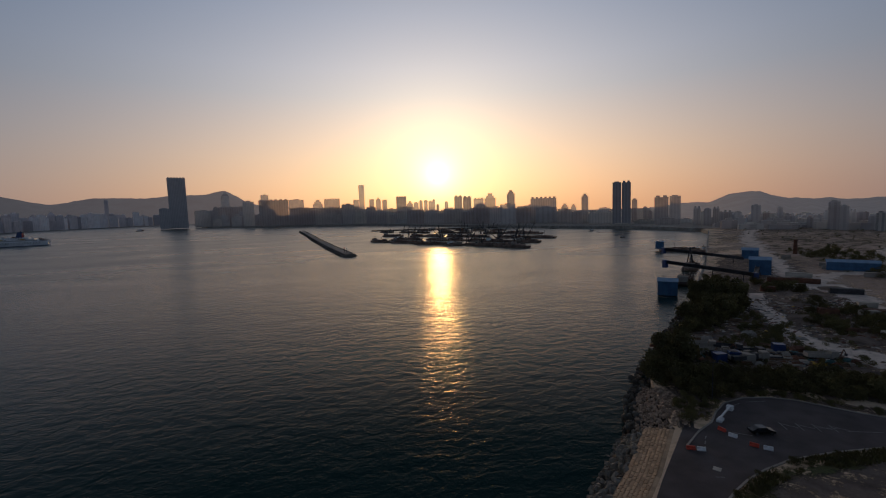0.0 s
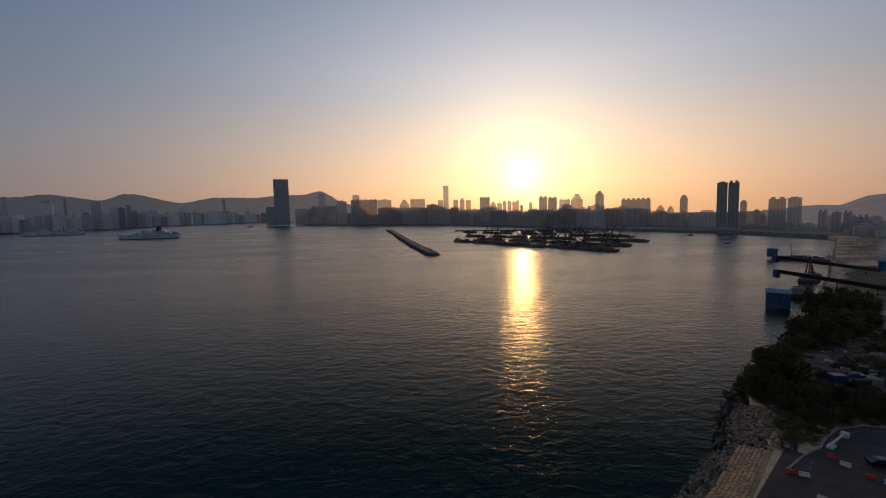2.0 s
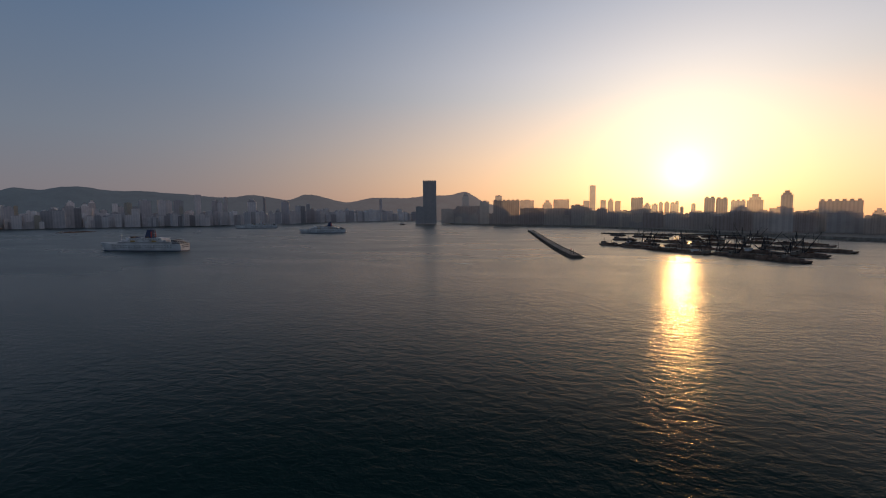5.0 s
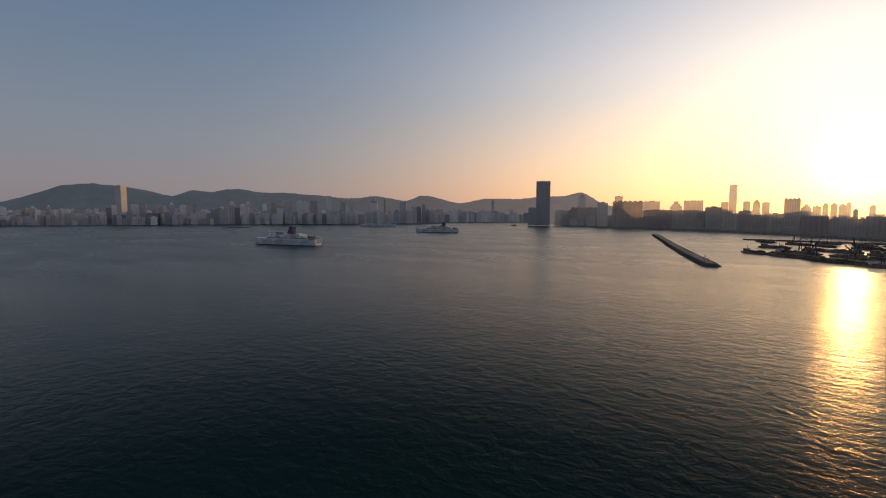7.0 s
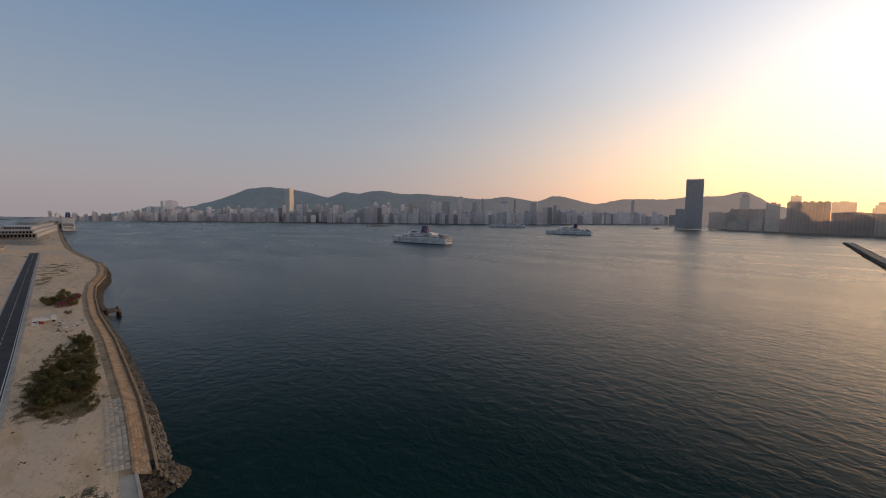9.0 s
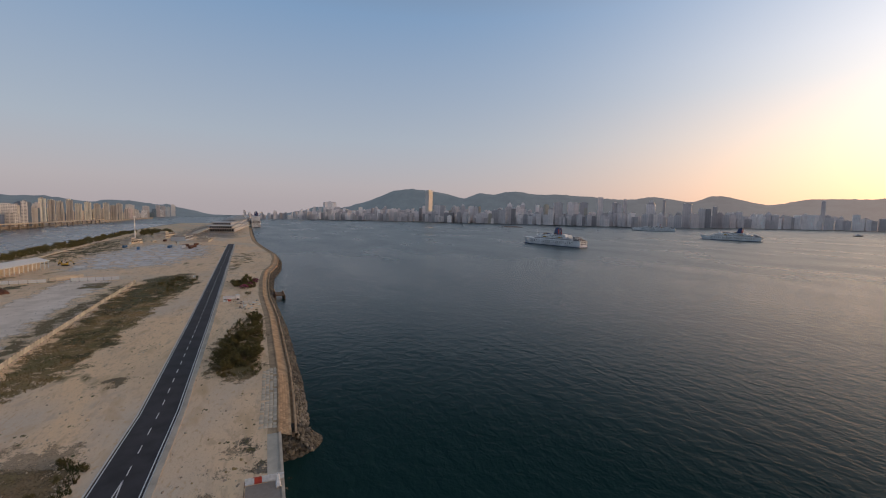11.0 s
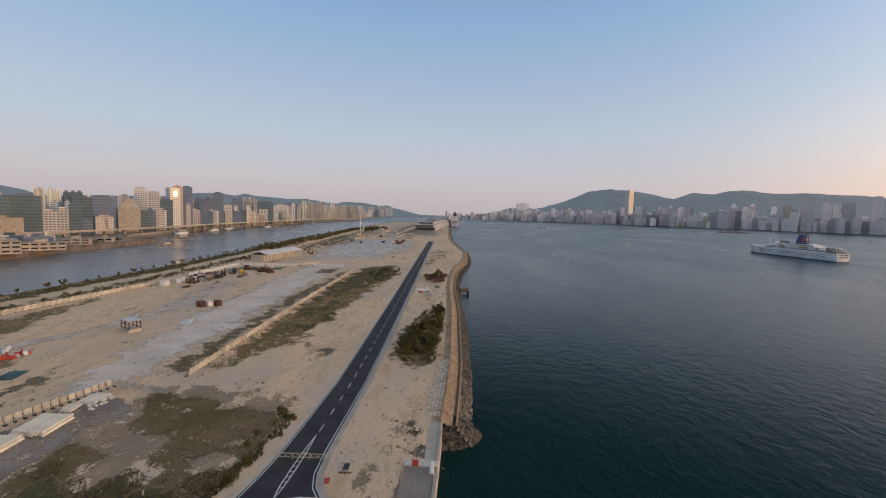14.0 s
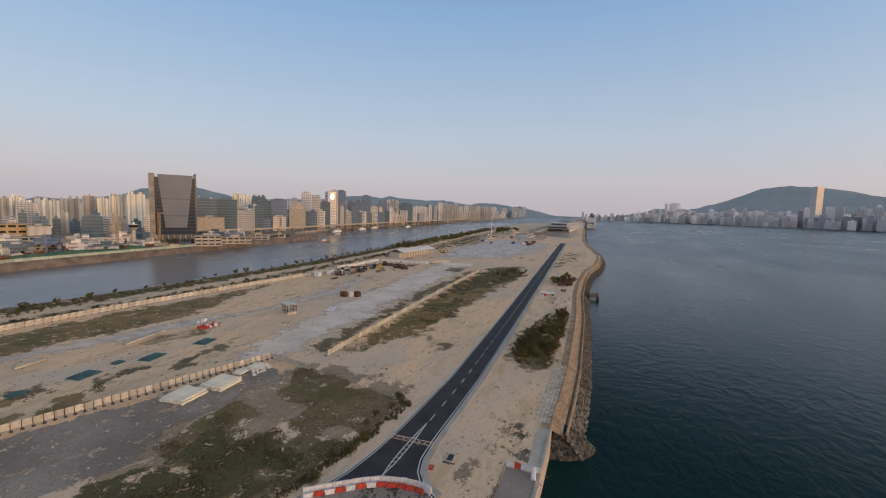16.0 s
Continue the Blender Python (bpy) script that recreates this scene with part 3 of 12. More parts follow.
def infill(district, x, y, rot, w, d, h, style, crown=0):
    """One of the countless lesser blocks that fill a district, joined with the rest of its kind."""
    bm = INFILL.setdefault((district, style), bmesh.new())
    c, s = math.cos(radians(rot)), math.sin(radians(rot))
    for a, b, z0, z1 in ((w, d, 3.0, h + 3.0), (w * 0.4, d * 0.5, h + 3.0, h + 6.5)):
        prism(bm, [(x + u * c - v * s, y + u * s + v * c) for u, v in ((-a / 2, -b / 2), (a / 2, -b / 2), (a / 2, b / 2), (-a / 2, b / 2))], z0, z1)


tower(-830, 2292, 20, 74.2, 40.0, 236.4, "darkblock", 3, "kowloon towers", label="very tall dark tower block on a headland by the water")
tower(-879, 2263, 21, 42.0, 40.0, 94.8, "darkblock", 4, "kowloon towers")
tower(-746, 2366, 18, 77.5, 26.0, 80.2, "greyblock", 0, "kowloon towers")
tower(-637, 2397, 15, 136.1, 26.0, 95.2, "pinkblock", 3, "kowloon towers")
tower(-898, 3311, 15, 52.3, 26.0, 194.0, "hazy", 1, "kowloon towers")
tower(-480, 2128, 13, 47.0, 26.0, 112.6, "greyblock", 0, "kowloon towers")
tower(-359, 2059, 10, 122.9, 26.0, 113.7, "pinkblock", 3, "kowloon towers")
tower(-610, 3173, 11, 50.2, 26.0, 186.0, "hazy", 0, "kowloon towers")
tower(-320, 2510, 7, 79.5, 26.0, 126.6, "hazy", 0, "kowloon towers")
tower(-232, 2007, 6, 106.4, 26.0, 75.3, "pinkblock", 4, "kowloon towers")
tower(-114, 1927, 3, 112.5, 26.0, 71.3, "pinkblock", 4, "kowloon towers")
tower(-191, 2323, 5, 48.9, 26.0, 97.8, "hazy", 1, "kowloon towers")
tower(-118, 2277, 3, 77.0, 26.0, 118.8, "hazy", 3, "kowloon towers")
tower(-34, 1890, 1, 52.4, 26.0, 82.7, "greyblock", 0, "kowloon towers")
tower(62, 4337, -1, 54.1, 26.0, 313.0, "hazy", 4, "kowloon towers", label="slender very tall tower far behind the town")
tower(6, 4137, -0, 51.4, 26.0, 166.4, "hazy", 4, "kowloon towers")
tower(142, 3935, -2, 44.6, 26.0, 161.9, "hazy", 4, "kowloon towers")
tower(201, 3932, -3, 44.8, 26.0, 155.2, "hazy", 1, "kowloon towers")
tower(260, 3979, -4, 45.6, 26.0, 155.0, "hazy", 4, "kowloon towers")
tower(59, 1796, -2, 38.1, 26.0, 67.3, "greyblock", 0, "kowloon towers")
tower(-33, 1887, 1, 50.7, 26.0, 78.3, "greyblock", 0, "kowloon towers")
tower(17, 1837, -1, 45.4, 26.0, 57.6, "pinkblock", 3, "kowloon towers")
tower(96, 1735, -3, 39.2, 26.0, 54.4, "greyblock", 3, "kowloon towers")
tower(130, 1672, -5, 35.9, 26.0, 57.2, "pinkblock", 0, "kowloon towers")
tower(196, 1927, -6, 44.2, 26.0, 109.1, "greyblock", 3, "kowloon towers")
tower(233, 1923, -7, 27.1, 26.0, 78.5, "hazy", 1, "kowloon towers")
tower(274, 2017, -8, 23.4, 23.4, 84.4, "hazy", 0, "kowloon towers")
tower(296, 2010, -9, 15.6, 15.6, 91.5, "hazy", 2, "kowloon towers")
tower(318, 2008, -9, 18.2, 18.2, 90.8, "hazy", 2, "kowloon towers")
tower(339, 2004, -10, 18.3, 18.3, 87.5, "hazy", 2, "kowloon towers")
tower(354, 1999, -10, 13.0, 13.0, 94.8, "hazy", 2, "kowloon towers")
tower(278, 1503, -11, 9.8, 10.0, 64.9, "greyblock", 2, "kowloon towers")
tower(453, 2185, -12, 17.2, 17.2, 86.1, "hazy", 2, "kowloon towers")
tower(202, 1523, -8, 58.6, 26.0, 49.8, "pinkblock", 3, "kowloon towers")
tower(258, 1464, -10, 62.6, 26.0, 43.9, "greyblock", 3, "kowloon towers")
tower(298, 1405, -12, 38.4, 26.0, 47.9, "pinkblock", 0, "kowloon towers")
tower(350, 1495, -14, 27.4, 26.0, 91.8, "greyblock", 3, "kowloon towers")
tower(380, 1488, -15, 29.3, 26.0, 88.8, "greyblock", 3, "kowloon towers")
tower(474, 1669, -16, 39.7, 26.0, 86.2, "hazy", 3, "kowloon towers")
tower(517, 1656, -18, 43.8, 26.0, 86.9, "hazy", 1, "kowloon towers")
tower(366, 1274, -16, 50.2, 26.0, 49.8, "pinkblock", 3, "kowloon towers")
tower(402, 1220, -19, 49.8, 26.0, 46.5, "greyblock", 0, "kowloon towers")
tower(464, 1282, -20, 23.7, 23.7, 89.6, "greyblock", 1, "kowloon towers")
tower(462, 1177, -22, 43.5, 26.0, 45.9, "pinkblock", 3, "kowloon towers")
tower(521, 1173, -25, 71.1, 26.0, 70.9, "greyblock", 3, "kowloon towers")
tower(549, 1104, -27, 34.9, 26.0, 39.4, "pinkblock", 0, "kowloon towers")
tower(871, 1726, -27, 29.9, 26.0, 44.4, "hazy", 1, "kowloon towers")
tower(902, 1708, -28, 22.8, 22.8, 43.2, "hazy", 1, "kowloon towers")
tower(584, 1057, -30, 16.7, 16.7, 69.9, "greyblock", 1, "kowloon towers")
tower(544, 1028, -29, 27.0, 26.0, 31.8, "pinkblock", 0, "kowloon towers")
tower(578, 973, -31, 53.3, 26.0, 29.3, "greyblock", 3, "kowloon towers")
tower(903, 1478, -32, 39.0, 26.0, 35.8, "hazy", 0, "kowloon towers")
tower(569, 894, -33, 17.9, 22.0, 95.1, "darkblock", 4, "kowloon towers", label="tall dark twin residential tower by the water")
tower(585, 883, -34, 18.2, 22.0, 94.1, "darkblock", 3, "kowloon towers", label="tall dark twin residential tower by the water")
tower(551, 847, -34, 46.3, 14.0, 4.9, "pale", 4, "kowloon towers")
tower(666, 968, -35, 12.5, 12.5, 56.4, "greyblock", 2, "kowloon towers")
tower(714, 993, -37, 10.3, 10.3, 37.5, "greyblock", 4, "kowloon towers")
tower(723, 986, -37, 10.2, 10.2, 27.2, "greyblock", 4, "kowloon towers")
tower(698, 914, -38, 29.1, 26.0, 60.4, "greyblock", 3, "kowloon towers")
tower(719, 895, -40, 22.7, 22.7, 61.8, "greyblock", 4, "kowloon towers")
tower(633, 888, -36, 41.1, 26.0, 9.8, "pale", 4, "kowloon towers")
tower(633, 812, -39, 46.4, 26.0, 13.4, "pinkblock", 4, "kowloon towers")
tower(724, 864, -41, 21.8, 21.8, 9.4, "greyblock", 4, "kowloon towers")
tower(663, 767, -42, 12.1, 12.1, 32.3, "greyblock", 3, "kowloon towers", base=GROUND)
tower(669, 758, -43, 8.0, 12.0, 25.6, "pinkblock", 0, "kowloon towers", base=GROUND)
tower(645, 721, -43, 11.5, 12.0, 31.6, "greyblock", 0, "kowloon towers", base=GROUND)
tower(653, 710, -44, 10.6, 12.0, 31.2, "pinkblock", 3, "kowloon towers", base=GROUND)
tower(642, 687, -44, 5.9, 12.0, 24.8, "greyblock", 4, "kowloon towers", base=GROUND)
tower(664, 696, -45, 13.4, 13.4, 24.1, "pinkblock", 3, "kowloon towers", base=GROUND)
tower(657, 667, -46, 10.7, 12.0, 25.4, "greyblock", 0, "kowloon towers", base=GROUND)
tower(662, 637, -47, 13.1, 13.1, 35.7, "greyblock", 0, "kowloon towers", base=GROUND)
tower(693, 645, -48, 9.8, 12.0, 21.4, "pinkblock", 3, "kowloon towers", base=GROUND)
tower(697, 638, -49, 8.4, 12.0, 20.2, "pinkblock", 0, "kowloon towers", base=GROUND)
tower(737, 659, -49, 8.0, 12.0, 30.3, "hazy", 4, "kowloon towers", base=GROUND)
tower(690, 602, -50, 13.2, 13.2, 17.5, "greyblock", 3, "kowloon towers", base=GROUND)
tower(689, 583, -51, 14.2, 14.2, 13.5, "pinkblock", 0, "kowloon towers", base=GROUND)
tower(677, 559, -52, 8.1, 12.0, 16.1, "pinkblock", 4, "kowloon towers", base=GROUND)
tower(739, 594, -52, 8.0, 12.0, 17.6, "hazy", 0, "kowloon towers", base=GROUND)
tower(718, 567, -53, 6.4, 12.0, 23.8, "hazy", 4, "kowloon towers", base=GROUND)
tower(650, 506, -54, 12.5, 12.5, 39.2, "greyblock", 4, "kowloon towers", base=GROUND)
tower(649, 493, -54, 10.5, 12.0, 33.2, "greyblock", 0, "kowloon towers", base=GROUND)
tower(689, 510, -55, 7.5, 12.0, 23.6, "hazy", 3, "kowloon towers", base=GROUND)
tower(694, 504, -55, 7.4, 12.0, 22.9, "hazy", 0, "kowloon towers", base=GROUND)
tower(689, 494, -56, 6.2, 12.0, 23.6, "pinkblock", 0, "kowloon towers", base=GROUND)
tower(676, 478, -56, 7.1, 12.0, 18.5, "hazy", 0, "kowloon towers", base=GROUND)
tower(658, 456, -57, 8.9, 12.0, 23.5, "estate", 4, "kowloon towers", base=GROUND)
tower(-2815, 1060, 116, 37.9, 36.0, 212.8, "gold", 4, "island towers")
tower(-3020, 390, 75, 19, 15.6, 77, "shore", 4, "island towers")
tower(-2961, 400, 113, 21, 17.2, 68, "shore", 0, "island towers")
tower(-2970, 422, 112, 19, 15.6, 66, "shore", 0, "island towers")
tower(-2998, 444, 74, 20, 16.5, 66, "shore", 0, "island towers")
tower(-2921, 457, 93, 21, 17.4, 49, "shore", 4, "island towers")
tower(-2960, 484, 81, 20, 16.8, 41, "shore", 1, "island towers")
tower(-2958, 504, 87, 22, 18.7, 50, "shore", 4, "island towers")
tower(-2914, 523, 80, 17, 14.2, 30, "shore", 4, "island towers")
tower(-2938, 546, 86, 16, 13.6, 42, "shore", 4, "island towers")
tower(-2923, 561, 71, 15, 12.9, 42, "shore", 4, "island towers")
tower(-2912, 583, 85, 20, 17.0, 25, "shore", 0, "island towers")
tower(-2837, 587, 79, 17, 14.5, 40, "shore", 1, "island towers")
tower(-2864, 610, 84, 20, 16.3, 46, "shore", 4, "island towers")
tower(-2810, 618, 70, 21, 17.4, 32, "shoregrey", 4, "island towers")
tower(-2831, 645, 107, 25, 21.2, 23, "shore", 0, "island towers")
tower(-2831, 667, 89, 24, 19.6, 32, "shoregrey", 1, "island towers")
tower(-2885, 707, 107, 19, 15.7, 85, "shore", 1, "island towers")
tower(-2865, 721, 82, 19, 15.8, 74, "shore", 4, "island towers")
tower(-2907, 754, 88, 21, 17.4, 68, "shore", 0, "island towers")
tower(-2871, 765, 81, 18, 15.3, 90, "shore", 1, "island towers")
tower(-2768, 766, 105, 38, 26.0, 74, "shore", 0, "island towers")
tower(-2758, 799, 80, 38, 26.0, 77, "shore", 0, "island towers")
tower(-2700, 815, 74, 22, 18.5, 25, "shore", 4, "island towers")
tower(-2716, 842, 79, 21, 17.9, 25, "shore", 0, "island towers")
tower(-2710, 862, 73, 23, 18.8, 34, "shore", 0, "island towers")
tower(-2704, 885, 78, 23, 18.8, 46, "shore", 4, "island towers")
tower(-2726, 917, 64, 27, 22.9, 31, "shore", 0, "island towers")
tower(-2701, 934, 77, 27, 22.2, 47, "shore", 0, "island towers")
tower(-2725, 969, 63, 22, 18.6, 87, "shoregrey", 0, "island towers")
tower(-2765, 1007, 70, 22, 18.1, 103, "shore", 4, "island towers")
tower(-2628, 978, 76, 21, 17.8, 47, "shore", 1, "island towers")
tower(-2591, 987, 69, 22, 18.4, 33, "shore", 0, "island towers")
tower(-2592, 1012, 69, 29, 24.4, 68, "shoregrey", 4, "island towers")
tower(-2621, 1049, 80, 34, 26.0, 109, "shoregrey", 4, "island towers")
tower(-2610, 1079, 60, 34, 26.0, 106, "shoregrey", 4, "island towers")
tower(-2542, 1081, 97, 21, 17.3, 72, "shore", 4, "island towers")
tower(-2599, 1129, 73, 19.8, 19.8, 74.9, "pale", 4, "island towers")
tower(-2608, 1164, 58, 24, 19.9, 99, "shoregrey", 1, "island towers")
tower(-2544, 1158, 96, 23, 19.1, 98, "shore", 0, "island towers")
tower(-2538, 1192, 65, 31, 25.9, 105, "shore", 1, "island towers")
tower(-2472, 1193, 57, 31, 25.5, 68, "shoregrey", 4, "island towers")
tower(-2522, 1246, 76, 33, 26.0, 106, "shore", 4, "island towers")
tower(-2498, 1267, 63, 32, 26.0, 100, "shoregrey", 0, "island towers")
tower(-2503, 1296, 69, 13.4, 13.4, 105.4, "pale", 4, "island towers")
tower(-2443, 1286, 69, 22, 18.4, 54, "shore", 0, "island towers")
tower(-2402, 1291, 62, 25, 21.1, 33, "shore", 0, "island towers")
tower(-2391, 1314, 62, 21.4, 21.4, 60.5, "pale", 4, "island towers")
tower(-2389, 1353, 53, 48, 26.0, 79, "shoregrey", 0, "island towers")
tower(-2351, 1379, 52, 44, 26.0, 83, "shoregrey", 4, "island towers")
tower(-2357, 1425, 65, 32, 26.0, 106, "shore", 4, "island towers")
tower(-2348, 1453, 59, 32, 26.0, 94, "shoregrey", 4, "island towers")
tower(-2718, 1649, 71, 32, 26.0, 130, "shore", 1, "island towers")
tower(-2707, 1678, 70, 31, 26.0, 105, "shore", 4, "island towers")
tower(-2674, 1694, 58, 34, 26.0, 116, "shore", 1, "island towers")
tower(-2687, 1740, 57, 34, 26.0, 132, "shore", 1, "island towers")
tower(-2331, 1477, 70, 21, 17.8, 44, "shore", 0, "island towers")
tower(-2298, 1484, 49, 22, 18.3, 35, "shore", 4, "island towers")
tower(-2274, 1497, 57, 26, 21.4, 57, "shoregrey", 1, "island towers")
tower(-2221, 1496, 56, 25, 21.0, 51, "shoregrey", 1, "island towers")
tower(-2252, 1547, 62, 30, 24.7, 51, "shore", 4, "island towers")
tower(-2188, 1535, 55, 26, 21.9, 66, "shoregrey", 4, "island towers")
tower(-2212, 1604, 84, 24.5, 24.5, 120.2, "pale", 0, "island towers")
tower(-2158, 1601, 46, 31, 26.0, 92, "shore", 1, "island towers")
tower(-2206, 1687, 65, 51, 26.0, 136, "shore", 0, "island towers")
tower(-2471, 1718, 55, 26, 21.4, 125, "shore", 4, "island towers")
tower(-2398, 1698, 55, 27, 22.3, 106, "shore", 0, "island towers")
tower(-2116, 1665, 58, 30, 24.7, 46, "shoregrey", 0, "island towers")
tower(-2119, 1706, 81, 30, 24.8, 56, "shore", 4, "island towers")
tower(-2099, 1724, 57, 27, 22.9, 56, "shore", 0, "island towers")
tower(-2160, 1746, 63, 34, 26.0, 137, "shore", 0, "island towers")
tower(-2138, 1770, 63, 26, 21.4, 134, "shore", 0, "island towers")
tower(-2073, 1773, 50, 46, 26.0, 136, "shore", 0, "island towers")
tower(-2037, 1715, 80, 25, 20.5, 63, "shoregrey", 1, "island towers")
tower(-2028, 1736, 80, 22, 18.7, 54, "shoregrey", 1, "island towers")
tower(-2006, 1753, 79, 29, 24.0, 63, "shoregrey", 0, "island towers")
tower(-2008, 1794, 54, 28, 23.0, 57, "shoregrey", 0, "island towers")
tower(-1994, 1814, 48, 25, 20.6, 58, "shore", 0, "island towers")
tower(-1933, 1791, 47, 24, 20.2, 57, "shore", 1, "island towers")
tower(-1910, 1801, 59, 23, 19.5, 45, "shore", 1, "island towers")
tower(-2235, 2043, 60, 31, 25.6, 181, "shore", 4, "island towers")
tower(-2267, 1854, 63, 45, 26.0, 138, "shore", 0, "island towers")
tower(-2025, 1746, 49, 15.9, 15.9, 102.6, "pale", 4, "island towers")
tower(-1995, 1874, 53, 23, 19.1, 54, "shore", 0, "island towers")
tower(-2009, 1918, 39, 24, 20.4, 55, "shore", 0, "island towers")
tower(-1992, 1934, 76, 24, 20.4, 139, "shore", 0, "island towers")
tower(-1975, 1951, 52, 25, 20.5, 127, "shore", 1, "island towers")
tower(-2057, 2077, 75, 17, 14.5, 165, "shore", 4, "island towers")
tower(-2039, 1795, 55, 20, 17.0, 48, "shore", 0, "island towers")
tower(-2025, 1812, 78, 22, 18.2, 60, "shore", 0, "island towers")
tower(-2010, 1827, 54, 23, 18.8, 54, "shoregrey", 0, "island towers")
tower(-1962, 1815, 77, 20, 16.9, 60, "shoregrey", 1, "island towers")
tower(-1962, 1970, 51, 28, 23.0, 52, "shore", 1, "island towers")
tower(-1946, 1993, 44, 27, 22.6, 64, "shore", 1, "island towers")
tower(-1889, 1974, 74, 30, 25.1, 58, "shore", 0, "island towers")
tower(-1918, 2048, 43, 33, 26.0, 62, "shore", 4, "island towers")
tower(-1852, 2022, 43, 32, 26.0, 74, "shoregrey", 4, "island towers")
tower(-1956, 2181, 34, 49, 26.0, 136, "shore", 1, "island towers")
tower(-1819, 2037, 72, 21, 17.3, 74, "shore", 4, "island towers")
tower(-1797, 2045, 41, 21, 17.7, 74, "shore", 1, "island towers")
tower(-1759, 2038, 47, 24, 19.8, 74, "shore", 1, "island towers")
tower(-1783, 2097, 33, 24, 19.9, 58, "shore", 1, "island towers")
tower(-2028, 2374, 33, 14, 11.9, 172, "shore", 4, "island towers")
tower(-1853, 2237, 32, 36, 26.0, 63, "shore", 0, "island towers")
tower(-1821, 2250, 39, 36, 26.0, 76, "shoregrey", 1, "island towers")
tower(-1870, 2384, 30, 47, 26.0, 144, "shore", 0, "island towers")
tower(-1779, 2328, 68, 45, 26.0, 80, "shore", 0, "island towers")
tower(-1810, 2434, 29, 34, 26.0, 113, "shore", 0, "island towers")
tower(-1791, 2459, 36, 33, 26.0, 114, "shoregrey", 4, "island towers")
tower(-1871, 2630, 36, 25, 20.9, 133, "shore", 4, "island towers")
tower(-1878, 2687, 41, 36, 26.0, 89, "shore", 1, "island towers")
tower(-1828, 2672, 34, 35, 26.0, 81, "shore", 4, "island towers")
tower(-1847, 2759, 64, 34, 26.0, 82, "shore", 1, "island towers")
tower(-1979, 3023, 33, 40, 26.0, 107, "shore", 0, "island towers")
tower(-1941, 3037, 63, 41, 26.0, 77, "shore", 0, "island towers")
tower(-1911, 3063, 32, 44, 26.0, 77, "shore", 1, "island towers")
tower(-1902, 3139, 23, 41, 26.0, 78, "shore", 1, "island towers")
tower(-1896, 3198, 31, 40, 26.0, 96, "shore", 1, "island towers")
tower(-1831, 3161, 42, 36, 26.0, 86, "shore", 4, "island towers")
tower(-1836, 3262, 41, 38, 26.0, 79, "shore", 1, "island towers")
tower(-1823, 3312, 59, 39, 26.0, 57, "shore", 0, "island towers")
tower(-1785, 3326, 28, 39, 26.0, 88, "shore", 0, "island towers")
tower(-1841, 3517, 28, 39, 26.0, 91, "shore", 1, "island towers")
tower(-1806, 3528, 39, 34, 26.0, 81, "shore", 1, "island towers")
tower(-1792, 3581, 27, 40, 26.0, 82, "shore", 1, "island towers")
tower(-1832, 3700, 26, 25, 21.1, 197, "shore", 2, "island towers")
tower(-1769, 3635, 26, 30, 25.1, 96, "shore", 0, "island towers")
tower(-1767, 3710, 38, 35, 26.0, 88, "shore", 0, "island towers")
tower(-1751, 3756, 31, 36, 26.0, 78, "shore", 1, "island towers")
tower(-1676, 3678, 37, 32, 26.0, 64, "shore", 0, "island towers")
tower(-1657, 3745, 54, 44, 26.0, 69, "shore", 0, "island towers")
tower(-1637, 3805, 35, 39, 26.0, 69, "shore", 1, "island towers")
tower(-1577, 3755, 53, 40, 26.0, 55, "shore", 4, "island towers")
tower(-1568, 3837, 22, 36, 26.0, 55, "shore", 0, "island towers")
tower(-3489, 452, 113, 38, 26.0, 123, "shore", 0, "island towers")
tower(-3486, 481, 83, 33, 26.0, 128, "shore", 0, "island towers")
tower(-3482, 509, 94, 33, 26.0, 125, "shore", 0, "island towers")
tower(-3461, 538, 82, 39, 26.0, 89, "shore", 4, "island towers")
tower(-3524, 585, 81, 37, 26.0, 74, "shore", 0, "island towers")
tower(-3351, 591, 92, 28, 23.5, 61, "shore", 0, "island towers")
tower(-3381, 627, 80, 32, 26.0, 54, "shore", 4, "island towers")
tower(-3336, 651, 71, 32, 26.0, 55, "shore", 0, "island towers")
tower(-3228, 659, 79, 28, 23.5, 40, "shore", 1, "island towers")
tower(-3205, 683, 84, 30, 24.9, 56, "shore", 0, "island towers")
tower(-3221, 714, 90, 31, 25.5, 49, "shore", 4, "island towers")
tower(-3173, 732, 83, 25, 20.6, 42, "shore", 0, "island towers")
tower(-3619, 393, 90, 40, 26.0, 31, "shore", 1, "island towers")
tower(-3613, 434, 114, 44, 26.0, 45, "shore", 4, "island towers")
tower(-3978, 279, 92, 33, 26.0, 31, "shore", 0, "island towers")
tower(-3956, 312, 86, 34, 26.0, 23, "shore", 1, "island towers")
tower(-3988, 345, 77, 34, 26.0, 23, "shore", 4, "island towers")
tower(-4005, 383, 97, 33, 26.0, 24, "shore", 1, "island towers")
tower(-371, -796, 156, 9.3, 10.0, 45.0, "estate", 0, "eastern district towers")
tower(-374, -775, 155, 13.4, 13.4, 46.3, "estate", 3, "eastern district towers")
tower(-375, -756, 155, 20.3, 20.3, 38.6, "citygrey", 3, "eastern district towers")
tower(-376, -728, 154, 7.0, 10.0, 29.6, "citygrey", 0, "eastern district towers")
tower(-400, -744, 153, 19.7, 19.7, 42.7, "estate", 3, "eastern district towers")
tower(-429, -768, 152, 8.6, 10.0, 45.6, "estate", 0, "eastern district towers")
tower(-442, -765, 151, 16.3, 16.3, 46.1, "estate", 3, "eastern district towers")
tower(-459, -756, 150, 16.9, 16.9, 51.3, "estate", 0, "eastern district towers")
tower(-462, -729, 149, 14.2, 14.2, 48.2, "estate", 0, "eastern district towers")
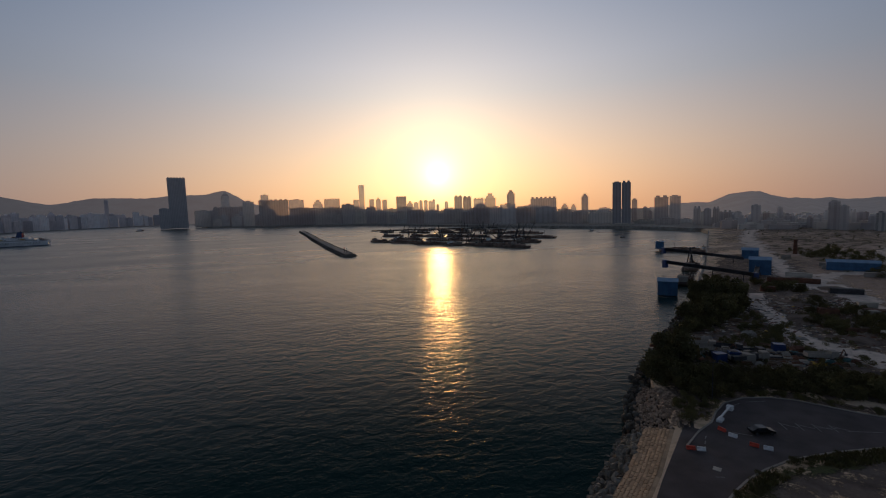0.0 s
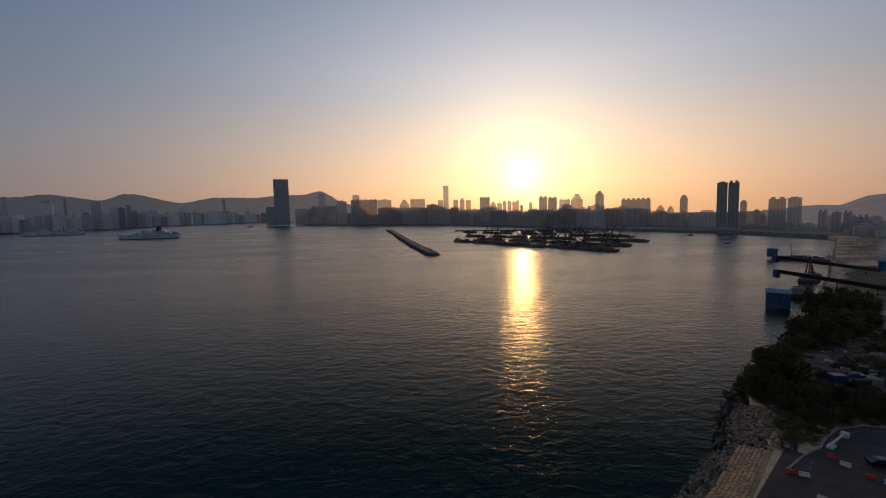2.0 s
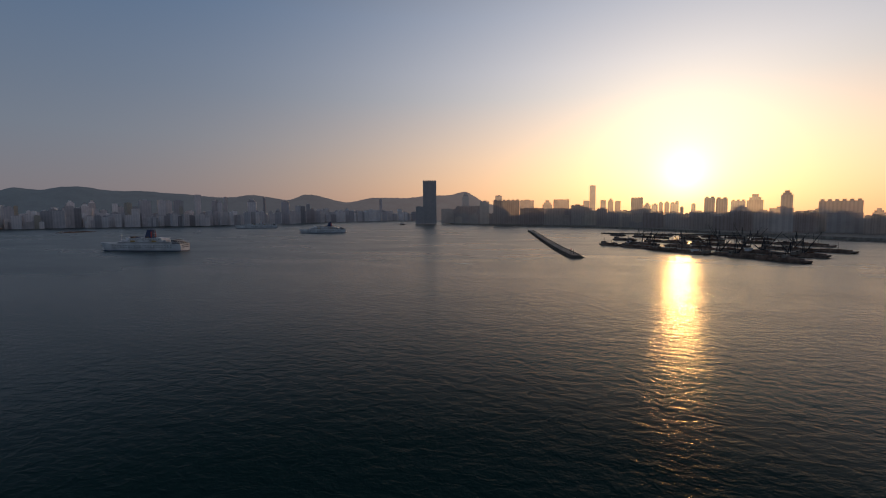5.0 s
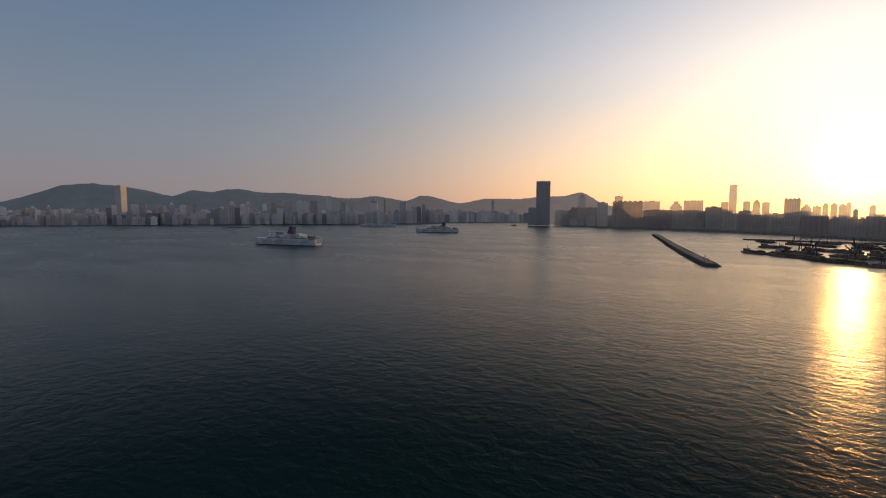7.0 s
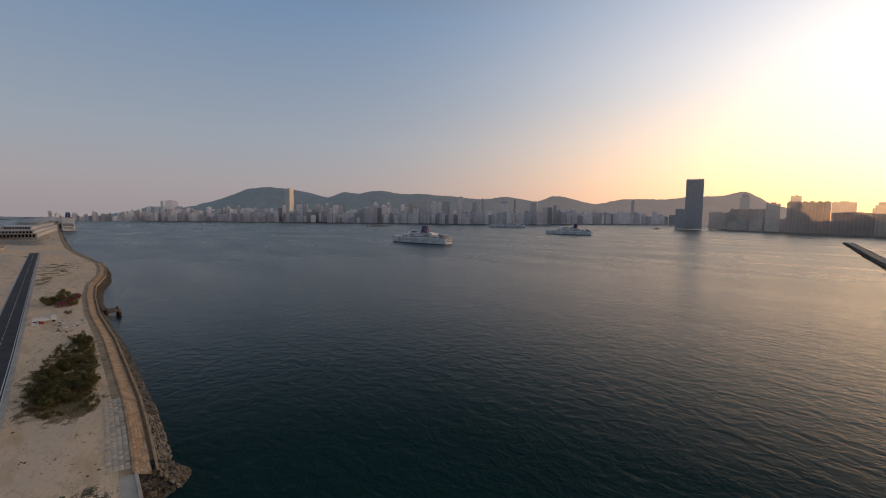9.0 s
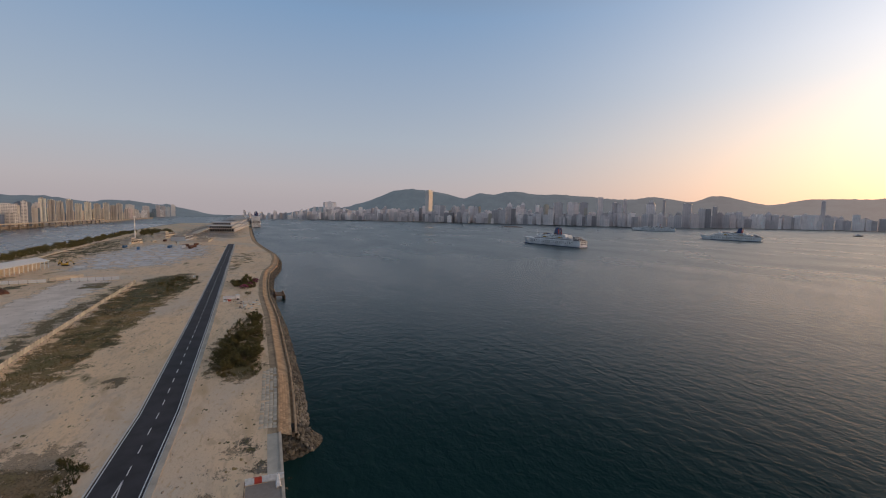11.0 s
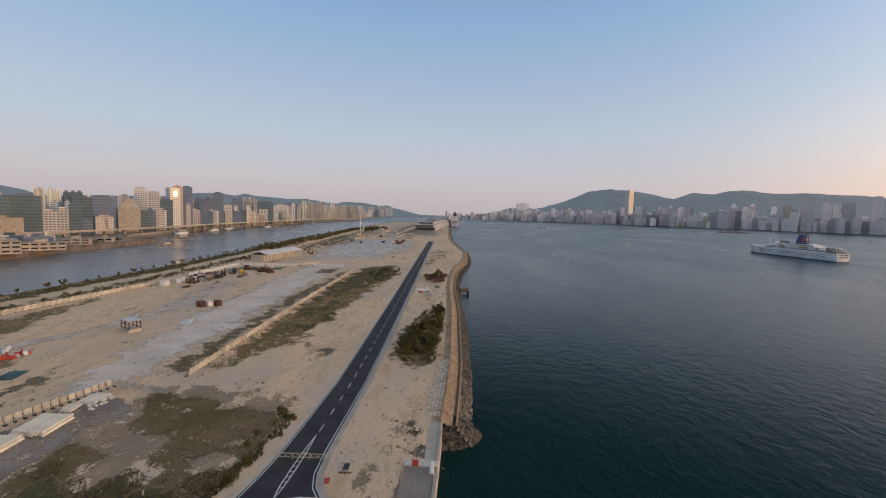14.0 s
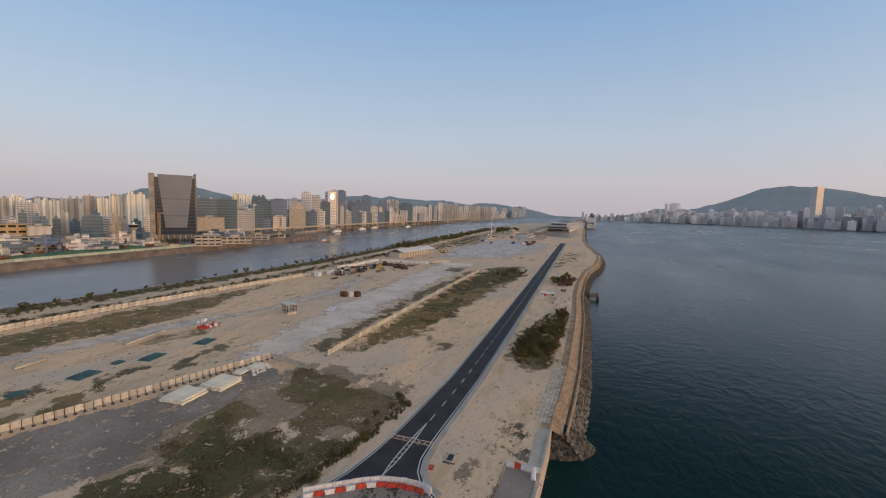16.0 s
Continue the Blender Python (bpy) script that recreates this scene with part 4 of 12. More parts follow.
tower(-481, -722, 148, 22.0, 22.0, 52.6, "estate", 3, "eastern district towers")
tower(-491, -693, 146, 25.3, 25.3, 56.1, "estate", 3, "eastern district towers")
tower(-840, -841, 136, 16.6, 16.6, 68.2, "estate", 0, "eastern district towers")
tower(-858, -828, 135, 22.0, 22.0, 66.2, "estate", 3, "eastern district towers")
tower(-916, -842, 134, 33.1, 26.0, 65.2, "office", 3, "eastern district towers")
tower(-461, -506, 140, 28.4, 26.0, 51.3, "office", 4, "eastern district towers")
tower(-496, -502, 137, 27.5, 26.0, 51.6, "office", 4, "eastern district towers")
tower(-566, -496, 133, 21.2, 21.2, 52.0, "office", 4, "eastern district towers")
tower(-538, -480, 134, 13.0, 13.0, 42.8, "office", 4, "eastern district towers")
tower(-613, -507, 131, 27.4, 26.0, 53.9, "office", 4, "eastern district towers")
tower(-702, -549, 130, 15.7, 15.7, 57.9, "citypink", 0, "eastern district towers")
tower(-638, -488, 129, 27.5, 26.0, 39.1, "pale", 1, "eastern district towers")
tower(-719, -532, 128, 19.2, 19.2, 71.0, "citygrey", 4, "eastern district towers")
tower(-691, -488, 127, 15.4, 15.4, 65.0, "citygrey", 4, "eastern district towers")
tower(-727, -493, 126, 19.3, 19.3, 53.0, "office", 4, "eastern district towers")
tower(-788, -496, 124, 17.3, 17.3, 78.1, "office", 4, "eastern district towers")
tower(-747, -486, 125, 15.4, 15.4, 77.3, "citypink", 4, "eastern district towers")
tower(-513, -491, 136, 14.0, 14.0, 32.8, "citygrey", 4, "eastern district towers")
tower(-521, -481, 135, 11.0, 11.0, 36.5, "citygrey", 4, "eastern district towers")
tower(-558, -483, 133, 11.8, 11.8, 22.2, "office", 4, "eastern district towers")
tower(-585, -482, 131, 20.1, 20.1, 25.7, "citypink", 4, "eastern district towers")
tower(-331, -530, 150, 18.2, 18.2, 26.2, "office", 4, "eastern district towers")
tower(-348, -515, 148, 9.1, 10.0, 27.1, "pale", 0, "eastern district towers")
tower(-757, -490, 125, 20.1, 20.1, 40.1, "office", 4, "eastern district towers")
tower(-797, -491, 123, 23.3, 23.3, 35.7, "citygrey", 4, "eastern district towers")
tower(-860, -510, 122, 32.6, 26.0, 57.1, "office", 3, "eastern district towers")
tower(-842, -492, 122, 22.1, 22.1, 33.3, "office", 4, "eastern district towers")
tower(-889, -496, 121, 20.6, 20.6, 71.1, "office", 4, "eastern district towers")
tower(-895, -500, 121, 19.6, 19.6, 26.5, "citypink", 4, "eastern district towers")
tower(-932, -499, 120, 16.2, 16.2, 46.8, "citygrey", 4, "eastern district towers")
tower(-1067, -551, 119, 24.6, 24.6, 59.8, "office", 3, "eastern district towers")
tower(-1027, -504, 118, 26.5, 26.0, 25.9, "citypink", 4, "eastern district towers")
tower(-1083, -502, 116, 26.2, 26.0, 24.1, "estate", 4, "eastern district towers")
tower(-1126, -549, 117, 33.8, 26.0, 64.4, "estate", 3, "eastern district towers")
tower(-1103, -496, 116, 37.5, 26.0, 57.1, "office", 4, "eastern district towers")
tower(-1219, -503, 114, 39.4, 26.0, 50.7, "citygrey", 4, "eastern district towers")
tower(-1280, -497, 112, 28.6, 26.0, 55.2, "office", 4, "eastern district towers")
tower(-1316, -492, 112, 22.0, 22.0, 43.2, "office", 4, "eastern district towers")
tower(-968, -508, 119, 36.3, 26.0, 31.6, "office", 4, "eastern district towers")
tower(-1599, -582, 111, 16.7, 16.7, 69.5, "estate", 0, "eastern district towers")
tower(-1643, -577, 110, 17.0, 17.0, 66.1, "estate", 0, "eastern district towers")
tower(-1688, -573, 110, 17.4, 17.4, 62.4, "estate", 0, "eastern district towers")
tower(-1733, -564, 109, 17.8, 17.8, 68.1, "estate", 0, "eastern district towers")
tower(-1778, -556, 108, 18.2, 18.2, 57.1, "estate", 0, "eastern district towers")
tower(-1824, -545, 108, 18.6, 18.6, 63.0, "estate", 0, "eastern district towers")
tower(-1870, -533, 107, 18.9, 18.9, 59.0, "estate", 0, "eastern district towers")
tower(-1916, -520, 106, 19.3, 19.3, 62.5, "estate", 0, "eastern district towers")
tower(-1960, -510, 105, 19.6, 19.6, 55.5, "estate", 0, "eastern district towers")
tower(-2044, -514, 105, 20.4, 20.4, 61.8, "estate", 0, "eastern district towers")
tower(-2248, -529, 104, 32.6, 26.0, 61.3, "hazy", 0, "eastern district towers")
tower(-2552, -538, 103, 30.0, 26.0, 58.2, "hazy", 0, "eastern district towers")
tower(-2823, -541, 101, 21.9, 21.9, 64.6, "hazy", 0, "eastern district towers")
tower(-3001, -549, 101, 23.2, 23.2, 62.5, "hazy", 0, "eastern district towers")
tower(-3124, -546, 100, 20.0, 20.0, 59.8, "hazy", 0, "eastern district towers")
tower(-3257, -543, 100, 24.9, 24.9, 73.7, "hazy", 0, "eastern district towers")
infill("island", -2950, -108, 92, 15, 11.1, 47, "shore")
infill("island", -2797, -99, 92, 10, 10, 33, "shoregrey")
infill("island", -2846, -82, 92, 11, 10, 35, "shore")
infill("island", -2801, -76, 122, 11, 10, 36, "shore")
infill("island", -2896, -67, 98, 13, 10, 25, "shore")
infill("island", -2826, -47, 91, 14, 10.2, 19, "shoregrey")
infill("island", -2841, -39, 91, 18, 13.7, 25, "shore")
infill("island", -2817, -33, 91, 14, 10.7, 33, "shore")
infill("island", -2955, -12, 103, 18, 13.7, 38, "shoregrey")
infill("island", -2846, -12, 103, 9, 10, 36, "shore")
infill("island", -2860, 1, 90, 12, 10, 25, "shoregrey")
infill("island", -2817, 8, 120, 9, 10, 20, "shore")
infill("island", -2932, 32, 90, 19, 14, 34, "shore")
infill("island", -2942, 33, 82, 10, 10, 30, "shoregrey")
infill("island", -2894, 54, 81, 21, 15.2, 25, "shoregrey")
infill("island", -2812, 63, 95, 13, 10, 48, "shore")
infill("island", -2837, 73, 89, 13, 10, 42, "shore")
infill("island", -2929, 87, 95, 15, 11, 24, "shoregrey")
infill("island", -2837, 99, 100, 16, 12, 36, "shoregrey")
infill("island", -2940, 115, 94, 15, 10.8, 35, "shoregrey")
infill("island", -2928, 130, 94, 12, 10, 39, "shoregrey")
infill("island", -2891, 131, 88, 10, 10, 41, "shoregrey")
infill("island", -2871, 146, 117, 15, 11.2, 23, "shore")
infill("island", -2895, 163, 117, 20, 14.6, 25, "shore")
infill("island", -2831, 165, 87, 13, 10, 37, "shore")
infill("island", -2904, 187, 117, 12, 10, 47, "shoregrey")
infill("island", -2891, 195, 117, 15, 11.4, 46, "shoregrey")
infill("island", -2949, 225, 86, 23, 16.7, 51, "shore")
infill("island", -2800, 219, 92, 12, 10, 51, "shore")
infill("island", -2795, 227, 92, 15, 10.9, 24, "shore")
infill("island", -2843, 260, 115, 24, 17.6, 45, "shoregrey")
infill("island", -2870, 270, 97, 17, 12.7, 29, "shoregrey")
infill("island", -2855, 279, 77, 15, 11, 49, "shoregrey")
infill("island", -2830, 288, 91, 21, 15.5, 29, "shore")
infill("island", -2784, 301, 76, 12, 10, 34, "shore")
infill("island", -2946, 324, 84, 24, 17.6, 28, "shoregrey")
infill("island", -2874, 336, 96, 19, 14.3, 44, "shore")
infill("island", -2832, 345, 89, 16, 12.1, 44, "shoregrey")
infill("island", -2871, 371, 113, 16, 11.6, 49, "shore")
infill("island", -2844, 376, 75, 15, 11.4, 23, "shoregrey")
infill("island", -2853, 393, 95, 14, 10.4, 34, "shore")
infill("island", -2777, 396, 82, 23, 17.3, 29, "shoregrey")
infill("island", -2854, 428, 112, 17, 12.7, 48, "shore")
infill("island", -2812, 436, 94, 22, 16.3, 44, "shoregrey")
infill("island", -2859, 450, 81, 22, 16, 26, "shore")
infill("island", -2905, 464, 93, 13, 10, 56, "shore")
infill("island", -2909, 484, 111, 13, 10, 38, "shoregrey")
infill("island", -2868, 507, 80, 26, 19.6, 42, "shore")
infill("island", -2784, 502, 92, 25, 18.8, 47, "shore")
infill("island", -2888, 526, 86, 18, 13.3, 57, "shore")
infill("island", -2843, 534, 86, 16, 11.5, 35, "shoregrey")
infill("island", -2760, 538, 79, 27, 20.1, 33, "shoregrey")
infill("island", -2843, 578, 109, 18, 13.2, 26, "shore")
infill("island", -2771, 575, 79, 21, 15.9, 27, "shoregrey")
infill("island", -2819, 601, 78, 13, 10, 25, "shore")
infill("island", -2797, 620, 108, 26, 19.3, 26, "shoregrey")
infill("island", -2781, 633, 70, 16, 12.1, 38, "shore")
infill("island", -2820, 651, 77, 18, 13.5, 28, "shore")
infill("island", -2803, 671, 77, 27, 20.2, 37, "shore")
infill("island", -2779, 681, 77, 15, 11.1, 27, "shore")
infill("island", -2857, 716, 88, 19, 14.2, 51, "shore")
infill("island", -2765, 703, 106, 17, 12.5, 49, "shore")
infill("island", -2799, 724, 106, 17, 12.7, 44, "shore")
infill("island", -2742, 733, 67, 27, 19.9, 47, "shoregrey")
infill("island", -2710, 738, 75, 18, 13.5, 47, "shoregrey")
infill("island", -2804, 787, 67, 18, 13.7, 28, "shore")
infill("island", -2764, 802, 104, 20, 14.7, 24, "shore")
infill("island", -2738, 807, 80, 29, 21.3, 56, "shoregrey")
infill("island", -2752, 827, 66, 23, 17.3, 30, "shoregrey")
infill("island", -2790, 856, 65, 26, 19, 39, "shoregrey")
infill("island", -2776, 868, 103, 22, 16, 27, "shore")
infill("island", -2725, 878, 78, 28, 20.6, 46, "shore")
infill("island", -2675, 882, 102, 24, 17.8, 48, "shore")
infill("island", -2800, 938, 102, 25, 18.4, 45, "shoregrey")
infill("island", -2731, 926, 72, 23, 17.2, 55, "shore")
infill("island", -2730, 952, 77, 17, 12.4, 49, "shoregrey")
infill("island", -2789, 984, 71, 20, 15, 52, "shore")
infill("island", -2784, 1012, 62, 23, 17.4, 54, "shore")
infill("island", -2663, 998, 100, 32, 23.9, 38, "shoregrey")
infill("island", -2639, 993, 82, 16, 12.2, 31, "shore")
infill("island", -2633, 1011, 75, 17, 12.4, 33, "shore")
infill("island", -2532, 1004, 81, 17, 12.3, 30, "shoregrey")
infill("island", -2525, 1010, 69, 24, 17.9, 42, "shore")
infill("island", -2484, 1013, 74, 14, 10.5, 35, "shore")
infill("island", -2578, 1067, 68, 25, 18.7, 36, "shore")
infill("island", -2511, 1067, 67, 32, 23.9, 61, "shoregrey")
infill("island", -2469, 1072, 59, 27, 19.8, 42, "shore")
infill("island", -2529, 1110, 59, 28, 20.5, 61, "shoregrey")
infill("island", -2515, 1142, 72, 27, 19.8, 55, "shore")
infill("island", -2466, 1133, 66, 23, 16.7, 65, "shoregrey")
infill("island", -2486, 1148, 78, 19, 14, 65, "shoregrey")
infill("island", -2440, 1161, 65, 30, 22.2, 52, "shoregrey")
infill("island", -2485, 1204, 64, 34, 25.4, 62, "shore")
infill("island", -2421, 1179, 94, 15, 11.4, 53, "shoregrey")
infill("island", -2458, 1238, 76, 19, 14.4, 44, "shore")
infill("island", -2446, 1244, 55, 17, 12.8, 31, "shore")
infill("island", -2418, 1251, 63, 35, 25.8, 60, "shoregrey")
infill("island", -2469, 1304, 62, 25, 18.8, 58, "shoregrey")
infill("island", -2416, 1289, 62, 28, 20.6, 65, "shoregrey")
infill("island", -2401, 1308, 68, 21, 15.9, 36, "shoregrey")
infill("island", -2337, 1300, 61, 17, 12.6, 31, "shore")
infill("island", -2411, 1355, 61, 24, 17.6, 39, "shore")
infill("island", -2369, 1372, 66, 22, 16.2, 35, "shoregrey")
infill("island", -2386, 1404, 72, 35, 25.9, 52, "shoregrey")
infill("island", -2353, 1401, 90, 35, 25.9, 56, "shoregrey")
infill("island", -2372, 1428, 59, 23, 17.4, 44, "shoregrey")
infill("island", -2385, 1474, 59, 29, 21.5, 44, "shore")
infill("island", -2368, 1477, 70, 23, 17.1, 44, "shoregrey")
infill("island", -2298, 1472, 88, 28, 20.5, 56, "shore")
infill("island", -2284, 1484, 57, 24, 17.9, 35, "shore")
infill("island", -2275, 1508, 69, 32, 23.7, 69, "shore")
infill("island", -2289, 1529, 57, 27, 19.9, 48, "shoregrey")
infill("island", -2231, 1521, 68, 31, 22.8, 35, "shore")
infill("island", -2261, 1572, 67, 35, 26, 66, "shoregrey")
infill("island", -2277, 1593, 61, 20, 14.6, 63, "shoregrey")
infill("island", -2234, 1596, 47, 27, 20.2, 70, "shoregrey")
infill("island", -2176, 1579, 54, 36, 26, 60, "shoregrey")
infill("island", -2158, 1597, 46, 23, 17.1, 42, "shoregrey")
infill("island", -2212, 1650, 60, 32, 23.8, 72, "shore")
infill("island", -2145, 1635, 53, 18, 13.2, 62, "shore")
infill("island", -2123, 1656, 52, 35, 26, 50, "shoregrey")
infill("island", -2188, 1717, 52, 25, 18.8, 50, "shore")
infill("island", -2185, 1739, 82, 31, 23.2, 69, "shoregrey")
infill("island", -2136, 1735, 51, 22, 16.2, 43, "shore")
infill("island", -2093, 1731, 43, 24, 17.7, 66, "shore")
infill("island", -2080, 1740, 80, 25, 18.6, 60, "shoregrey")
infill("island", -2051, 1744, 62, 33, 24.2, 54, "shore")
infill("island", -2074, 1787, 79, 35, 25.8, 66, "shoregrey")
infill("island", -2060, 1797, 49, 17, 12.6, 52, "shoregrey")
infill("island", -2094, 1866, 49, 33, 24.4, 67, "shore")
infill("island", -2091, 1837, 41, 35, 26, 73, "shore")
infill("island", -2091, 1836, 41, 20, 15, 72, "shore")
infill("island", -2093, 1868, 54, 24, 17.6, 81, "shore")
infill("island", -2095, 1920, 78, 33, 24.4, 49, "shore")
infill("island", -2095, 1935, 77, 18, 13.4, 53, "shore")
infill("island", -2096, 1960, 47, 34, 25.3, 76, "shore")
infill("island", -2095, 2001, 39, 18, 13.2, 70, "shore")
infill("island", -2095, 2040, 76, 33, 24.3, 75, "shore")
infill("island", -2094, 2068, 46, 24, 17.7, 75, "shore")
infill("island", -2093, 2093, 45, 32, 23.5, 88, "shore")
infill("island", -2091, 2119, 75, 25, 18.8, 68, "shore")
infill("island", -2090, 2145, 74, 32, 23.5, 53, "shore")
infill("island", -2088, 2165, 56, 23, 17.1, 83, "shore")
infill("island", -2084, 2211, 49, 24, 17.5, 54, "shore")
infill("island", -2082, 2233, 49, 36, 26, 59, "shore")
infill("island", -2078, 2257, 55, 40, 26, 61, "shore")
infill("island", -2073, 2310, 72, 31, 22.8, 58, "shore")
infill("island", -2071, 2324, 72, 33, 24.4, 77, "shore")
infill("island", -2065, 2362, 33, 32, 23.4, 58, "shore")
infill("island", -2059, 2401, 47, 32, 23.8, 62, "shore")
infill("island", -2057, 2409, 53, 36, 26, 59, "shore")
infill("island", -2048, 2453, 32, 24, 18, 82, "shore")
infill("island", -2041, 2491, 69, 26, 19.3, 52, "shore")
infill("island", -2033, 2526, 45, 31, 23.1, 70, "shore")
infill("island", -2027, 2551, 45, 40, 26, 66, "shore")
infill("island", -2022, 2573, 44, 32, 24, 93, "shore")
infill("island", -2017, 2596, 30, 32, 23.6, 71, "shore")
infill("island", -2007, 2634, 43, 26, 19.6, 87, "shore")
infill("island", -1995, 2675, 37, 22, 16.5, 60, "shore")
infill("island", -1989, 2698, 29, 29, 21.5, 89, "shore")
infill("island", -1976, 2742, 36, 33, 24.7, 75, "shore")
infill("island", -1968, 2768, 28, 27, 19.9, 53, "shore")
infill("island", -1962, 2785, 27, 28, 20.4, 59, "shore")
infill("island", -1950, 2822, 35, 33, 24.7, 68, "shore")
infill("island", -1939, 2856, 40, 32, 23.8, 98, "shore")
infill("island", -1928, 2886, 46, 31, 23.1, 99, "shore")
infill("island", -1912, 2928, 63, 32, 24, 59, "shore")
infill("island", -1908, 2939, 33, 33, 24.8, 56, "shore")
infill("island", -1890, 2984, 32, 40, 26, 59, "shore")
infill("island", -1875, 3021, 38, 32, 23.5, 77, "shore")
infill("island", -1862, 3051, 61, 30, 22.2, 94, "shore")
infill("island", -1856, 3064, 31, 40, 26, 78, "shore")
infill("island", -1836, 3113, 31, 36, 26, 56, "shore")
infill("island", -1819, 3149, 22, 34, 25, 90, "shore")
infill("island", -1810, 3166, 60, 28, 20.9, 71, "shore")
infill("island", -1788, 3209, 59, 46, 26, 86, "shore")
infill("island", -1775, 3240, 29, 33, 24.8, 76, "shore")
infill("island", -1759, 3271, 20, 38, 26, 90, "shore")
infill("island", -1742, 3303, 58, 31, 22.9, 95, "shore")
infill("island", -1722, 3340, 33, 42, 26, 94, "shore")
infill("island", -1707, 3369, 57, 31, 22.7, 93, "shore")
infill("island", -1700, 3379, 27, 40, 26, 58, "shore")
infill("island", -1666, 3437, 32, 48, 26, 78, "shore")
infill("island", -1660, 3451, 26, 27, 19.9, 80, "shore")
infill("island", -1636, 3492, 31, 37, 26, 68, "shore")
infill("island", -1625, 3510, 25, 28, 20.8, 63, "shore")
infill("island", -1611, 3534, 25, 34, 25.2, 56, "shore")
infill("island", -1585, 3575, 30, 36, 26, 102, "shore")
infill("island", -1569, 3600, 24, 33, 24.1, 75, "shore")
infill("island", -1549, 3630, 53, 29, 21.8, 73, "shore")
infill("island", -1533, 3653, 29, 40, 26, 64, "shore")
infill("island", -1497, 3703, 34, 49, 26, 79, "shore")
infill("island", -1498, 3705, 22, 26, 19.2, 79, "shore")
infill("island", -1461, 3757, 21, 44, 26, 104, "shore")
infill("island", -3076, 238, 86, 12, 10, 63, "shore")
infill("island", -3062, 255, 86, 13, 10, 47, "shore")
infill("island", -3047, 259, 85, 20, 14.5, 56, "shore")
infill("island", -3130, 284, 115, 12, 10, 66, "shore")
infill("island", -3039, 286, 85, 14, 10.3, 53, "shore")
infill("island", -3096, 319, 114, 14, 10.5, 68, "shore")
infill("island", -3013, 316, 84, 19, 14, 79, "shore")
infill("island", -3125, 355, 84, 23, 16.8, 58, "shore")
infill("island", -3005, 351, 76, 17, 12.3, 80, "shore")
infill("island", -3075, 369, 76, 13, 10, 40, "shore")
infill("island", -3130, 399, 83, 15, 11, 44, "shore")
infill("island", -3108, 402, 83, 23, 16.7, 44, "shore")
infill("island", -3046, 415, 83, 13, 10, 73, "shore")
infill("island", -3130, 438, 88, 25, 18.4, 83, "shore")
infill("island", -3052, 454, 94, 23, 17, 42, "shore")
infill("island", -3112, 470, 74, 24, 17.6, 80, "shore")
infill("island", -2990, 465, 82, 24, 18, 70, "shore")
infill("island", -3122, 496, 81, 16, 12, 54, "shore")
infill("island", -3030, 515, 87, 23, 17.4, 53, "shore")
infill("island", -3081, 527, 73, 20, 14.8, 77, "shore")
infill("island", -3026, 538, 110, 23, 16.8, 69, "shore")
infill("island", -2977, 549, 80, 19, 14, 63, "shore")
infill("island", -3074, 586, 80, 26, 19.5, 63, "shore")
infill("island", -3028, 584, 109, 20, 14.7, 60, "shore")
infill("island", -2977, 606, 109, 24, 17.6, 50, "shore")
infill("island", -2979, 620, 85, 26, 19.2, 86, "shore")
infill("island", -3058, 651, 70, 19, 14.1, 51, "shore")
infill("island", -3087, 667, 108, 19, 14.2, 71, "shore")
infill("island", -2957, 668, 70, 22, 16, 73, "shore")
infill("island", -3087, 707, 69, 24, 17.8, 76, "shore")
infill("island", -2952, 701, 107, 26, 18.9, 81, "shore")
infill("island", -3040, 734, 83, 24, 17.8, 76, "shore")
infill("island", -3056, 757, 76, 18, 13.2, 84, "shore")
infill("island", -3043, 760, 76, 20, 14.6, 72, "shore")
infill("island", -2979, 761, 76, 13, 10, 46, "shore")
infill("island", -2972, 783, 68, 24, 17.7, 82, "shore")
infill("island", -3028, 818, 81, 24, 17.7, 47, "shore")
infill("island", -2999, 834, 81, 18, 13.7, 62, "shore")
infill("island", -3006, 855, 80, 26, 19, 83, "shore")
infill("island", -2939, 859, 74, 14, 10.1, 80, "shore")
infill("island", -2895, 858, 66, 20, 14.5, 74, "shore")
infill("island", -2998, 900, 74, 20, 15.1, 86, "shore")
infill("island", -2919, 892, 79, 15, 11.4, 52, "shore")
infill("island", -3013, 951, 73, 23, 17.2, 75, "shore")
infill("island", -2898, 937, 72, 28, 20.4, 81, "shore")
infill("island", -2912, 970, 72, 27, 20.2, 76, "shore")
infill("island", -2892, 970, 84, 19, 14.4, 85, "shore")
infill("island", -2926, 1005, 71, 24, 18.1, 70, "shore")
infill("island", -2932, 1020, 77, 28, 20.7, 52, "shore")
infill("island", -2927, 1052, 63, 18, 13.2, 88, "shore")
infill("island", -2889, 1046, 70, 30, 22.5, 88, "shore")
infill("island", -2836, 1045, 76, 28, 20.7, 76, "shore")
infill("island", -2874, 1075, 76, 22, 16.2, 53, "shore")
infill("island", -2935, 1136, 99, 22, 16.6, 49, "shore")
infill("island", -2940, 1160, 61, 27, 20.1, 85, "shore")
infill("island", -2940, 1175, 81, 27, 20.3, 64, "shore")
infill("island", -2840, 1167, 68, 23, 17.3, 65, "shore")
infill("island", -2919, 1208, 74, 30, 22, 86, "shore")
infill("island", -2795, 1187, 73, 18, 13.1, 76, "shore")
infill("island", -2804, 1204, 73, 21, 15.5, 72, "shore")
infill("island", -2800, 1224, 67, 27, 20, 60, "shore")
infill("island", -2781, 1236, 78, 32, 23.6, 93, "shore")
infill("island", -2792, 1265, 66, 30, 22.1, 85, "shore")
